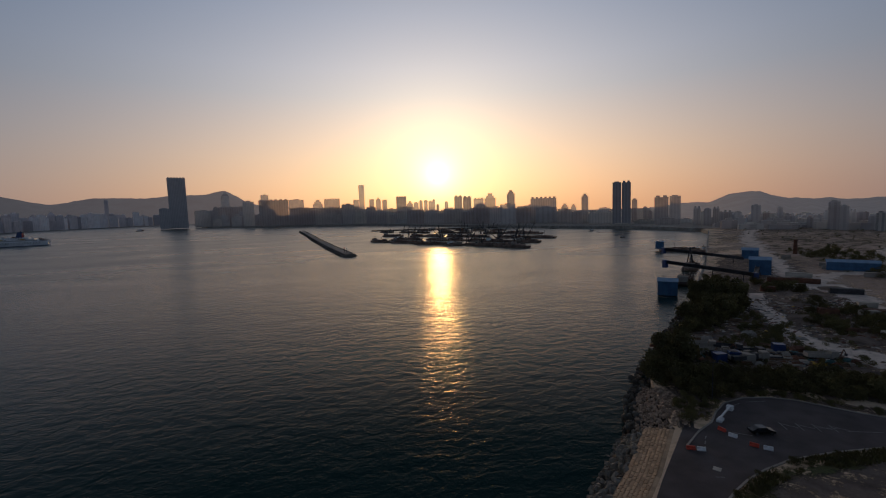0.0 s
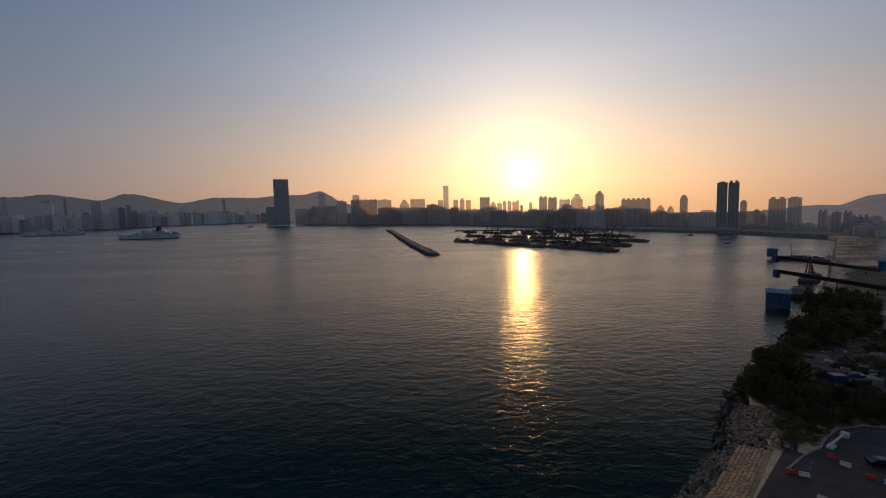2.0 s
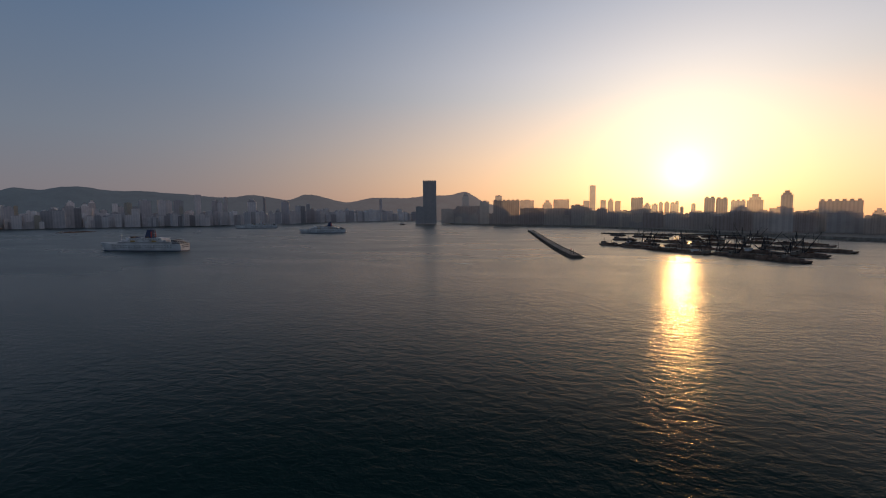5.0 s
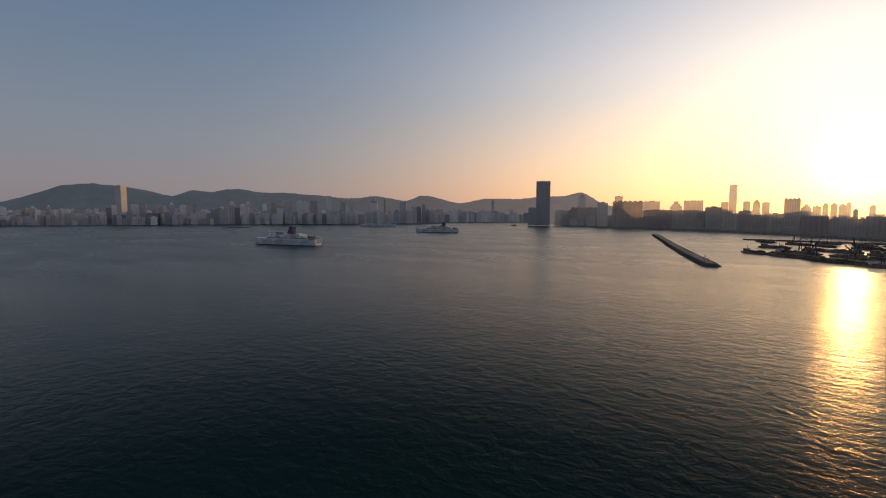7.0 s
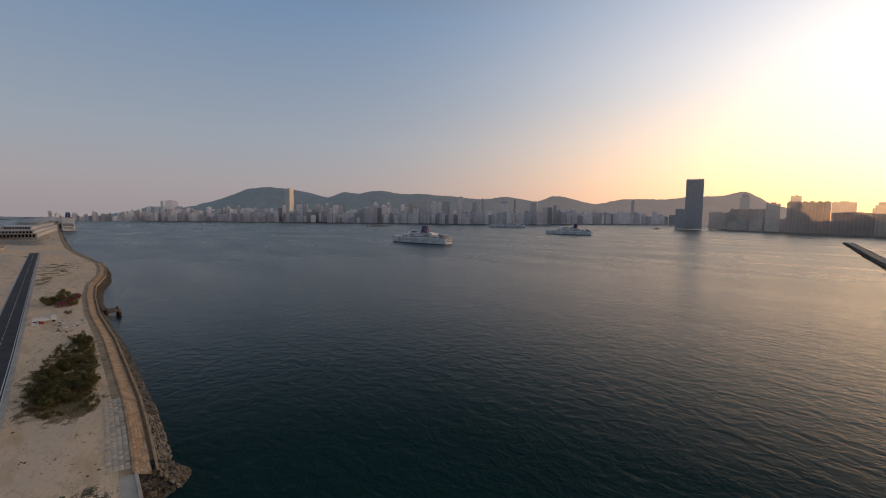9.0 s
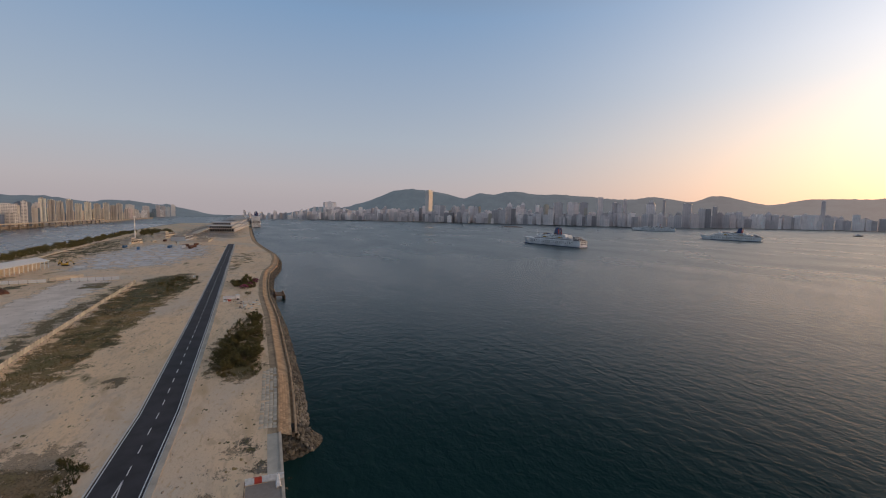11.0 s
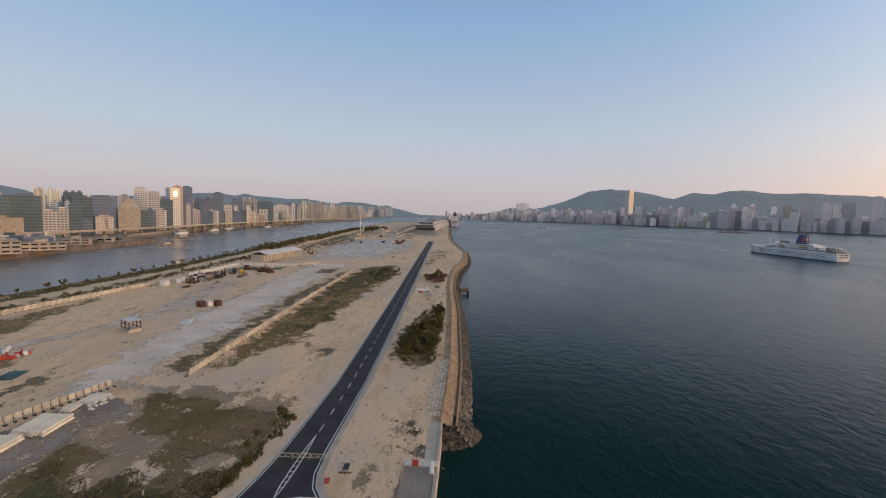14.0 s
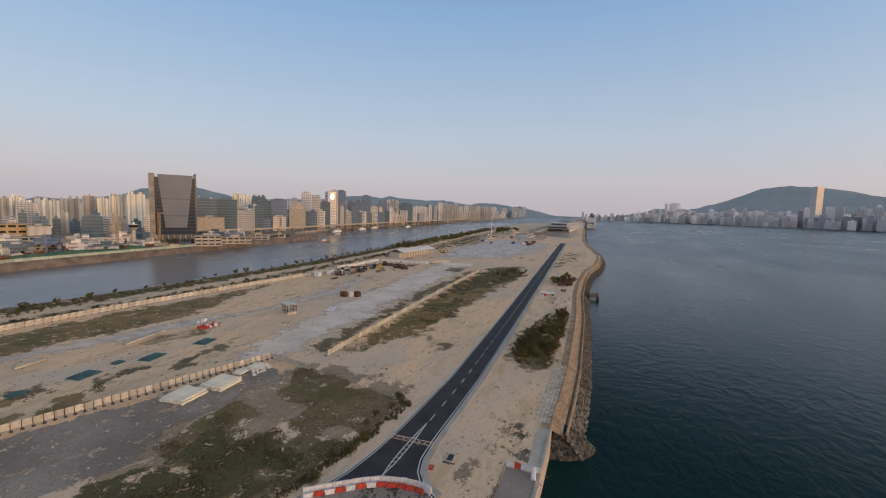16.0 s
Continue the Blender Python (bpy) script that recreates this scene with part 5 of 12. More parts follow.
infill("island", -2846, 1318, 95, 18, 13, 80, "shore")
infill("island", -2772, 1304, 77, 30, 22.2, 77, "shore")
infill("island", -2774, 1324, 57, 16, 12, 88, "shore")
infill("island", -2843, 1373, 65, 28, 20.4, 89, "shore")
infill("island", -2740, 1341, 76, 16, 12.2, 94, "shore")
infill("island", -2775, 1378, 64, 23, 16.8, 67, "shore")
infill("island", -2765, 1401, 63, 29, 21.7, 70, "shore")
infill("island", -2761, 1433, 75, 26, 19.1, 62, "shore")
infill("island", -2771, 1464, 74, 27, 20.3, 65, "shore")
infill("island", -2672, 1433, 68, 18, 13.5, 85, "shore")
infill("island", -2667, 1449, 54, 23, 17.2, 83, "shore")
infill("island", -2686, 1480, 73, 29, 21.7, 76, "shore")
infill("island", -2682, 1506, 61, 25, 18.5, 88, "shore")
infill("island", -2651, 1526, 52, 27, 20.3, 96, "shore")
infill("island", -2680, 1551, 66, 28, 20.4, 103, "shore")
infill("island", -2681, 1586, 66, 31, 23.2, 85, "shore")
infill("island", -2661, 1591, 59, 28, 20.5, 102, "shore")
infill("island", -2631, 1588, 65, 20, 15.1, 63, "shore")
infill("island", -2695, 1664, 59, 31, 22.8, 94, "shore")
infill("island", -2607, 1615, 64, 16, 12, 82, "shore")
infill("island", -2620, 1675, 64, 24, 17.9, 101, "shore")
infill("island", -2612, 1693, 87, 19, 14.4, 100, "shore")
infill("island", -2584, 1694, 63, 20, 14.5, 97, "shore")
infill("island", -2550, 1710, 62, 28, 21, 90, "shore")
infill("island", -2527, 1713, 56, 26, 19.1, 71, "shore")
infill("island", -2588, 1772, 48, 34, 24.9, 61, "shore")
infill("island", -2494, 1735, 67, 32, 23.8, 83, "shore")
infill("island", -3208, 621, 91, 38, 26, 24, "shore")
infill("island", -3197, 649, 85, 55, 26, 44, "shore")
infill("island", -3184, 677, 84, 54, 26, 57, "shore")
infill("island", -3163, 721, 108, 41, 26, 37, "shore")
infill("island", -3145, 757, 83, 49, 26, 61, "shore")
infill("island", -3121, 803, 88, 38, 26, 25, "shore")
infill("island", -3110, 827, 76, 49, 26, 47, "shore")
infill("island", -3081, 878, 66, 39, 26, 37, "shore")
infill("island", -3052, 930, 103, 54, 26, 60, "shore")
infill("island", -3050, 934, 65, 48, 26, 53, "shore")
infill("island", -3014, 994, 102, 51, 26, 50, "shore")
infill("island", -3003, 1004, 72, 29, 21.8, 47, "shore")
infill("island", -2967, 1067, 83, 45, 26, 33, "shore")
infill("island", -2970, 1060, 71, 34, 25.2, 31, "shore")
infill("island", -2929, 1123, 81, 44, 26, 39, "shore")
infill("island", -2921, 1133, 75, 40, 26, 64, "shore")
infill("island", -2890, 1174, 68, 32, 23.8, 34, "shore")
infill("island", -2868, 1208, 80, 48, 26, 44, "shore")
infill("island", -2854, 1217, 79, 23, 17.1, 36, "shore")
infill("island", -2820, 1269, 72, 45, 26, 71, "shore")
infill("island", -2791, 1300, 71, 30, 22, 50, "shore")
infill("island", -2782, 1315, 77, 38, 26, 41, "shore")
infill("island", -2767, 1333, 71, 35, 26, 43, "shore")
infill("island", -2719, 1378, 63, 22, 16.4, 53, "shore")
infill("island", -2711, 1398, 63, 45, 26, 40, "shore")
infill("island", -2695, 1405, 93, 22, 16.2, 47, "shore")
infill("island", -2656, 1452, 62, 30, 22.4, 54, "shore")
infill("island", -2617, 1487, 91, 25, 18.2, 54, "shore")
infill("island", -2606, 1502, 72, 29, 21.4, 50, "shore")
infill("island", -2597, 1516, 60, 45, 26, 62, "shore")
infill("island", -2563, 1538, 65, 24, 17.6, 77, "shore")
infill("island", -2526, 1569, 59, 19, 14.2, 75, "shore")
infill("island", -2520, 1585, 64, 38, 26, 71, "shore")
infill("island", -2483, 1613, 87, 27, 19.9, 49, "shore")
infill("island", -2461, 1636, 69, 35, 25.7, 65, "shore")
infill("island", -2422, 1668, 86, 36, 26, 61, "shore")
infill("island", -2407, 1672, 48, 24, 18.1, 77, "shore")
infill("island", -2372, 1697, 67, 19, 14.2, 48, "shore")
infill("island", -2346, 1725, 46, 35, 26, 72, "shore")
infill("island", -2323, 1742, 65, 40, 26, 55, "shore")
infill("island", -2310, 1751, 59, 35, 25.9, 55, "shore")
infill("island", -2280, 1767, 53, 28, 20.4, 54, "shore")
infill("island", -2249, 1784, 82, 21, 15.7, 52, "shore")
infill("island", -2234, 1799, 57, 32, 23.4, 77, "shore")
infill("island", -2206, 1819, 51, 36, 26, 54, "shore")
infill("island", -2190, 1828, 42, 37, 26, 80, "shore")
infill("island", -2175, 1835, 62, 31, 23.1, 73, "shore")
infill("island", -2131, 1852, 79, 15, 11.4, 62, "shore")
infill("island", -2112, 1868, 41, 28, 20.4, 82, "shore")
infill("island", -2091, 1873, 54, 16, 12.2, 75, "shore")
infill("island", -2077, 1891, 60, 34, 25.4, 57, "shore")
infill("island", -2052, 1901, 48, 29, 21.8, 59, "shore")
infill("island", -2030, 1909, 77, 26, 19.2, 72, "shore")
infill("island", -2011, 1915, 47, 21, 15.8, 83, "shore")
infill("island", -1986, 1933, 76, 32, 23.7, 74, "shore")
infill("island", -1958, 1944, 76, 29, 21.8, 77, "shore")
infill("island", -1933, 1950, 57, 21, 15.3, 74, "shore")
infill("island", -1905, 1958, 45, 14, 10.7, 69, "shore")
infill("island", -1891, 1969, 74, 27, 19.7, 80, "shore")
infill("island", -1871, 1975, 74, 21, 15.7, 58, "shore")
infill("eastern", -456, -1069, 158, 4.0, 10.0, 35.3, "hazy")
infill("eastern", -483, -1127, 158, 5.4, 10.0, 35.5, "estate")
infill("eastern", -486, -1118, 157, 5.3, 10.0, 41.5, "office")
infill("eastern", -495, -1130, 157, 5.0, 10.0, 37.3, "hazy")
infill("eastern", -466, -1042, 157, 3.9, 10.0, 43.7, "citypink")
infill("eastern", -475, -1063, 157, 4.4, 10.0, 36.3, "estate")
infill("eastern", -500, -1112, 157, 4.8, 10.0, 30.9, "estate")
infill("eastern", -519, -1139, 156, 6.4, 10.0, 31.0, "office")
infill("eastern", -518, -1117, 156, 6.6, 10.0, 41.0, "citygrey")
infill("eastern", -487, -1037, 156, 5.0, 10.0, 34.5, "estate")
infill("eastern", -559, -1192, 156, 5.7, 10.0, 44.4, "estate")
infill("eastern", -558, -1172, 155, 7.8, 10.0, 44.3, "estate")
infill("eastern", -551, -1145, 155, 7.7, 10.0, 39.2, "hazy")
infill("eastern", -553, -1135, 155, 4.5, 10.0, 42.6, "citypink")
infill("eastern", -516, -1044, 155, 4.6, 10.0, 34.4, "citygrey")
infill("eastern", -547, -1102, 154, 5.7, 10.0, 35.8, "office")
infill("eastern", -530, -1049, 154, 7.0, 10.0, 32.6, "citypink")
infill("eastern", -547, -1079, 154, 6.3, 10.0, 44.3, "hazy")
infill("eastern", -577, -1129, 154, 4.6, 10.0, 44.2, "hazy")
infill("eastern", -557, -1068, 153, 7.6, 10.0, 33.5, "hazy")
infill("eastern", -557, -1065, 153, 5.9, 10.0, 37.9, "estate")
infill("eastern", -611, -1162, 153, 5.9, 10.0, 43.7, "office")
infill("eastern", -591, -1107, 153, 8.2, 10.0, 44.7, "hazy")
infill("eastern", -570, -1046, 152, 7.0, 10.0, 38.7, "estate")
infill("eastern", -630, -1147, 152, 5.5, 10.0, 34.6, "hazy")
infill("eastern", -595, -1078, 152, 7.4, 10.0, 33.8, "estate")
infill("eastern", -584, -1050, 152, 5.0, 10.0, 34.1, "hazy")
infill("eastern", -623, -1099, 151, 6.5, 10.0, 37.1, "hazy")
infill("eastern", -644, -1137, 151, 6.9, 10.0, 34.8, "citypink")
infill("eastern", -639, -1106, 151, 5.6, 10.0, 34.4, "citygrey")
infill("eastern", -591, -1015, 151, 8.1, 10.0, 34.5, "hazy")
infill("eastern", -602, -1023, 150, 5.3, 10.0, 40.6, "hazy")
infill("eastern", -662, -1120, 150, 5.8, 10.0, 36.4, "hazy")
infill("eastern", -631, -1047, 150, 6.5, 10.0, 41.5, "estate")
infill("eastern", -610, -991, 149, 7.5, 10.0, 35.8, "office")
infill("eastern", -609, -981, 149, 6.2, 10.0, 39.2, "estate")
infill("eastern", -668, -1068, 149, 9.1, 10.0, 45.7, "citypink")
infill("eastern", -663, -1044, 148, 8.7, 10.0, 38.9, "estate")
infill("eastern", -662, -1035, 148, 8.7, 10.0, 42.9, "hazy")
infill("eastern", -715, -1107, 148, 7.9, 10.0, 49.9, "office")
infill("eastern", -647, -998, 148, 8.3, 10.0, 40.6, "hazy")
infill("eastern", -652, -985, 147, 7.8, 10.0, 48.6, "citypink")
infill("eastern", -667, -1000, 147, 8.9, 10.0, 36.1, "office")
infill("eastern", -705, -1043, 147, 8.4, 10.0, 51.5, "citygrey")
infill("eastern", -648, -951, 147, 7.7, 10.0, 49.3, "estate")
infill("eastern", -657, -958, 147, 6.3, 10.0, 51.3, "hazy")
infill("eastern", -713, -1025, 146, 8.0, 10.0, 50.2, "estate")
infill("eastern", -730, -1032, 146, 9.9, 10.0, 52.3, "estate")
infill("eastern", -749, -1047, 145, 8.1, 10.0, 41.5, "citygrey")
infill("eastern", -670, -924, 145, 9.2, 10.0, 49.0, "estate")
infill("eastern", -749, -1023, 145, 9.0, 10.0, 48.3, "estate")
infill("eastern", -779, -1053, 144, 10.7, 10.7, 39.3, "citypink")
infill("eastern", -760, -1016, 144, 9.8, 10.0, 51.0, "estate")
infill("eastern", -745, -983, 144, 8.7, 10.0, 54.0, "citygrey")
infill("eastern", -807, -1058, 144, 7.5, 10.0, 43.5, "office")
infill("eastern", -763, -985, 143, 9.6, 10.0, 43.8, "estate")
infill("eastern", -773, -990, 143, 8.7, 10.0, 47.2, "citypink")
infill("eastern", -752, -955, 143, 9.7, 10.0, 45.5, "estate")
infill("eastern", -767, -950, 142, 9.5, 10.0, 46.8, "hazy")
infill("eastern", -781, -968, 142, 6.1, 10.0, 53.5, "office")
infill("eastern", -810, -999, 142, 7.4, 10.0, 53.8, "estate")
infill("eastern", -811, -976, 141, 10.5, 10.5, 42.0, "citygrey")
infill("eastern", -791, -948, 141, 10.5, 10.5, 41.6, "estate")
infill("eastern", -773, -914, 141, 8.7, 10.0, 46.1, "hazy")
infill("eastern", -784, -903, 140, 9.4, 10.0, 56.6, "citypink")
infill("eastern", -839, -964, 140, 7.1, 10.0, 40.3, "hazy")
infill("eastern", -882, -997, 139, 9.1, 10.0, 47.3, "estate")
infill("eastern", -819, -925, 140, 8.7, 10.0, 46.5, "estate")
infill("eastern", -766, -848, 139, 6.3, 10.0, 46.3, "citygrey")
infill("eastern", -818, -901, 139, 6.4, 10.0, 56.2, "hazy")
infill("eastern", -783, -843, 138, 6.4, 10.0, 46.9, "hazy")
infill("eastern", -835, -890, 138, 8.0, 10.0, 45.2, "estate")
infill("eastern", -794, -842, 138, 8.1, 10.0, 46.3, "office")
infill("eastern", -900, -932, 137, 11.7, 11.7, 37.3, "estate")
infill("eastern", -899, -927, 137, 9.3, 10.0, 55.1, "hazy")
infill("eastern", -862, -872, 136, 8.0, 10.0, 49.2, "estate")
infill("eastern", -836, -842, 136, 8.5, 10.0, 51.2, "hazy")
infill("eastern", -872, -864, 136, 11.4, 11.4, 50.0, "citygrey")
infill("eastern", -895, -867, 135, 11.7, 11.7, 51.7, "estate")
infill("eastern", -858, -829, 135, 10.1, 10.1, 49.4, "estate")
infill("eastern", -915, -860, 134, 12.4, 12.4, 56.8, "estate")
infill("eastern", -847, -790, 134, 8.1, 10.0, 45.1, "citygrey")
infill("eastern", -899, -834, 134, 10.8, 10.8, 38.6, "estate")
infill("eastern", -887, -805, 133, 9.2, 10.0, 54.1, "estate")
infill("eastern", -970, -875, 133, 11.2, 11.2, 57.0, "hazy")
infill("eastern", -984, -869, 133, 10.2, 10.2, 56.5, "citypink")
infill("eastern", -896, -785, 132, 9.2, 10.0, 51.2, "estate")
infill("eastern", -964, -839, 132, 8.5, 10.0, 49.6, "citygrey")
infill("eastern", -884, -745, 131, 8.0, 10.0, 58.0, "hazy")
infill("eastern", -921, -767, 131, 10.8, 10.8, 47.8, "office")
infill("eastern", -1001, -825, 131, 12.6, 12.6, 57.1, "hazy")
infill("eastern", -975, -803, 131, 11.1, 11.1, 51.5, "estate")
infill("eastern", -899, -719, 130, 9.3, 10.0, 53.8, "citypink")
infill("eastern", -920, -721, 129, 10.2, 10.2, 59.1, "office")
infill("eastern", -918, -714, 129, 7.9, 10.0, 49.8, "hazy")
infill("eastern", -910, -693, 129, 11.8, 11.8, 55.7, "hazy")
infill("eastern", -910, -688, 128, 8.3, 10.0, 53.8, "estate")
infill("eastern", -1016, -752, 128, 12.3, 12.3, 57.4, "estate")
infill("eastern", -990, -723, 127, 11.0, 11.0, 47.8, "citypink")
infill("eastern", -1068, -781, 127, 8.5, 10.0, 60.9, "hazy")
infill("eastern", -995, -716, 127, 10.8, 10.8, 59.9, "citygrey")
infill("eastern", -943, -664, 126, 7.3, 10.0, 61.9, "estate")
infill("eastern", -1067, -746, 126, 11.1, 11.1, 50.3, "hazy")
infill("eastern", -1035, -706, 126, 10.7, 10.7, 56.4, "estate")
infill("eastern", -1003, -669, 125, 12.2, 12.2, 47.3, "estate")
infill("eastern", -1014, -662, 124, 11.5, 11.5, 61.8, "citygrey")
infill("eastern", -1014, -659, 124, 11.7, 11.7, 57.5, "office")
infill("eastern", -1083, -687, 124, 14.1, 14.1, 62.2, "estate")
infill("eastern", -976, -604, 123, 9.3, 10.0, 51.6, "estate")
infill("eastern", -1018, -631, 123, 13.4, 13.4, 50.6, "estate")
infill("eastern", -563, -711, 143, 5.1, 10.0, 33.9, "citygrey")
infill("eastern", -660, -823, 142, 6.7, 10.0, 25.9, "office")
infill("eastern", -646, -783, 142, 7.3, 10.0, 23.5, "citypink")
infill("eastern", -688, -827, 141, 6.1, 10.0, 25.0, "hazy")
infill("eastern", -677, -801, 141, 9.6, 10.0, 24.7, "office")
infill("eastern", -661, -769, 141, 9.2, 10.0, 31.9, "citygrey")
infill("eastern", -589, -665, 140, 8.3, 10.0, 41.3, "office")
infill("eastern", -701, -789, 140, 9.9, 10.0, 25.3, "citygrey")
infill("eastern", -662, -731, 139, 9.2, 10.0, 26.4, "citygrey")
infill("eastern", -607, -656, 139, 6.9, 10.0, 37.4, "citygrey")
infill("eastern", -618, -659, 138, 5.5, 10.0, 33.8, "citygrey")
infill("eastern", -655, -693, 138, 6.8, 10.0, 32.2, "estate")
infill("eastern", -685, -711, 137, 7.5, 10.0, 29.1, "estate")
infill("eastern", -745, -762, 137, 8.9, 10.0, 30.9, "office")
infill("eastern", -687, -685, 136, 10.4, 10.4, 31.0, "citygrey")
infill("eastern", -701, -684, 136, 5.8, 10.0, 38.4, "citypink")
infill("eastern", -699, -669, 135, 10.6, 10.6, 43.3, "citygrey")
infill("eastern", -673, -633, 135, 5.1, 10.0, 43.0, "office")
infill("eastern", -777, -728, 134, 8.4, 10.0, 33.1, "office")
infill("eastern", -700, -633, 134, 10.5, 10.5, 31.7, "citygrey")
infill("eastern", -686, -617, 134, 5.9, 10.0, 40.6, "citypink")
infill("eastern", -759, -667, 133, 5.8, 10.0, 42.1, "estate")
infill("eastern", -811, -706, 132, 11.1, 11.1, 27.8, "office")
infill("eastern", -792, -678, 132, 7.1, 10.0, 35.8, "citygrey")
infill("eastern", -745, -618, 131, 8.5, 10.0, 28.2, "hazy")
infill("eastern", -812, -671, 131, 11.5, 11.5, 43.5, "citypink")
infill("eastern", -750, -604, 130, 7.9, 10.0, 32.1, "office")
infill("eastern", -798, -632, 130, 8.5, 10.0, 37.0, "office")
infill("eastern", -752, -581, 129, 10.2, 10.2, 47.0, "hazy")
infill("eastern", -731, -550, 129, 9.2, 10.0, 37.5, "citygrey")
infill("eastern", -797, -594, 128, 11.5, 11.5, 31.8, "office")
infill("eastern", -866, -634, 128, 12.2, 12.2, 32.3, "office")
infill("eastern", -824, -588, 127, 10.4, 10.4, 40.0, "citygrey")
infill("eastern", -873, -612, 126, 9.2, 10.0, 46.5, "citygrey")
infill("eastern", -773, -529, 126, 10.2, 10.2, 36.4, "estate")
infill("eastern", -877, -589, 125, 7.9, 10.0, 38.6, "citygrey")
infill("eastern", -795, -515, 125, 8.1, 10.0, 49.4, "hazy")
infill("eastern", -907, -586, 124, 11.2, 11.2, 28.3, "citygrey")
infill("eastern", -774, -485, 124, 7.5, 10.0, 44.9, "hazy")
infill("eastern", -819, -496, 123, 7.6, 10.0, 48.0, "office")
infill("eastern", -834, -492, 122, 10.9, 10.9, 45.9, "office")
infill("eastern", -888, -524, 122, 7.3, 10.0, 33.2, "citygrey")
infill("eastern", -881, -498, 121, 12.9, 12.9, 34.7, "citygrey")
infill("eastern", -884, -492, 121, 8.0, 10.0, 35.8, "office")
infill("eastern", -900, -494, 120, 9.0, 10.0, 33.6, "office")
infill("eastern", -935, -498, 120, 8.7, 10.0, 48.9, "office")
infill("eastern", -972, -502, 119, 9.3, 10.0, 45.2, "estate")
infill("eastern", -1001, -503, 118, 11.7, 11.7, 33.8, "office")
infill("eastern", -1005, -501, 118, 10.4, 10.4, 33.4, "office")
infill("eastern", -1014, -495, 118, 11.4, 11.4, 46.7, "citypink")
infill("eastern", -1065, -504, 117, 9.9, 10.0, 45.7, "estate")
infill("eastern", -1097, -500, 116, 14.7, 14.7, 31.1, "hazy")
infill("eastern", -1126, -501, 115, 9.9, 10.0, 39.8, "hazy")
infill("eastern", -1138, -494, 115, 10.6, 10.6, 37.0, "hazy")
infill("eastern", -1177, -501, 114, 12.4, 12.4, 47.5, "citygrey")
infill("eastern", -1213, -492, 113, 13.7, 13.7, 32.1, "citygrey")
infill("eastern", -1243, -492, 113, 10.5, 10.5, 48.2, "hazy")
infill("eastern", -1270, -490, 112, 11.0, 11.0, 56.9, "citygrey")
infill("eastern", -1310, -490, 112, 15.4, 15.4, 43.7, "hazy")
infill("eastern", -1334, -493, 111, 14.0, 14.0, 53.2, "hazy")
infill("eastern", -551, -577, 138, 9.5, 10.0, 27.1, "office")
infill("eastern", -613, -631, 137, 9.9, 10.0, 29.8, "citypink")
infill("eastern", -622, -629, 137, 11.9, 11.9, 29.3, "estate")
infill("eastern", -616, -598, 136, 8.9, 10.0, 24.4, "office")
infill("eastern", -645, -615, 135, 9.9, 10.0, 25.3, "estate")
infill("eastern", -646, -595, 134, 13.8, 13.8, 32.0, "estate")
infill("eastern", -595, -534, 134, 8.9, 10.0, 30.6, "office")
infill("eastern", -662, -576, 133, 10.2, 10.2, 22.1, "office")
infill("eastern", -613, -511, 132, 9.2, 10.0, 36.1, "office")
infill("eastern", -653, -529, 131, 14.6, 14.6, 31.3, "citygrey")
infill("eastern", -658, -515, 130, 11.4, 11.4, 29.4, "citygrey")
infill("eastern", -687, -526, 129, 14.6, 14.6, 34.9, "estate")
infill("eastern", -659, -484, 128, 13.3, 13.3, 31.3, "office")
infill("eastern", -680, -487, 127, 14.8, 14.8, 34.8, "office")
infill("eastern", -708, -488, 126, 13.7, 13.7, 35.2, "citygrey")
infill("eastern", -721, -488, 126, 9.7, 10.0, 29.6, "office")
infill("eastern", -757, -485, 124, 10.4, 10.4, 23.9, "office")
infill("eastern", -794, -495, 124, 11.9, 11.9, 24.7, "office")
infill("eastern", -835, -499, 122, 15.8, 15.8, 25.8, "estate")
infill("eastern", -859, -496, 122, 15.6, 15.6, 36.9, "citygrey")
infill("eastern", -901, -499, 121, 19.4, 19.4, 32.3, "office")
infill("eastern", -917, -501, 120, 16.4, 16.4, 36.7, "estate")
infill("eastern", -982, -506, 119, 18.4, 18.4, 21.4, "office")
infill("eastern", -1000, -501, 118, 14.1, 14.1, 35.5, "office")
infill("eastern", -1036, -497, 117, 21.1, 21.1, 32.7, "citygrey")
infill("eastern", -1097, -498, 116, 21.6, 21.6, 38.4, "citygrey")
infill("eastern", -1135, -497, 115, 14.9, 14.9, 21.0, "citypink")
infill("eastern", -1191, -502, 114, 18.8, 18.8, 27.9, "office")
infill("eastern", -1233, -493, 113, 22.3, 22.3, 23.0, "citygrey")
infill("eastern", -1281, -495, 112, 26.1, 26.0, 39.1, "citygrey")
infill("eastern", -291, -645, 157, 6.6, 10.0, 24.6, "office")
infill("eastern", -313, -665, 156, 8.1, 10.0, 18.5, "citygrey")
infill("eastern", -299, -621, 156, 5.9, 10.0, 20.6, "citygrey")
infill("eastern", -308, -619, 155, 7.7, 10.0, 28.0, "office")
infill("eastern", -314, -603, 154, 8.0, 10.0, 24.7, "office")
infill("eastern", -315, -591, 153, 7.0, 10.0, 21.2, "office")
infill("eastern", -331, -599, 153, 7.3, 10.0, 21.4, "office")
infill("eastern", -348, -615, 152, 8.4, 10.0, 28.4, "estate")
infill("eastern", -353, -603, 151, 9.8, 10.0, 17.8, "office")
infill("eastern", -371, -610, 150, 10.3, 10.3, 22.2, "office")
infill("eastern", -388, -620, 149, 8.6, 10.0, 27.9, "office")
infill("eastern", -380, -588, 149, 11.0, 11.0, 21.5, "citygrey")
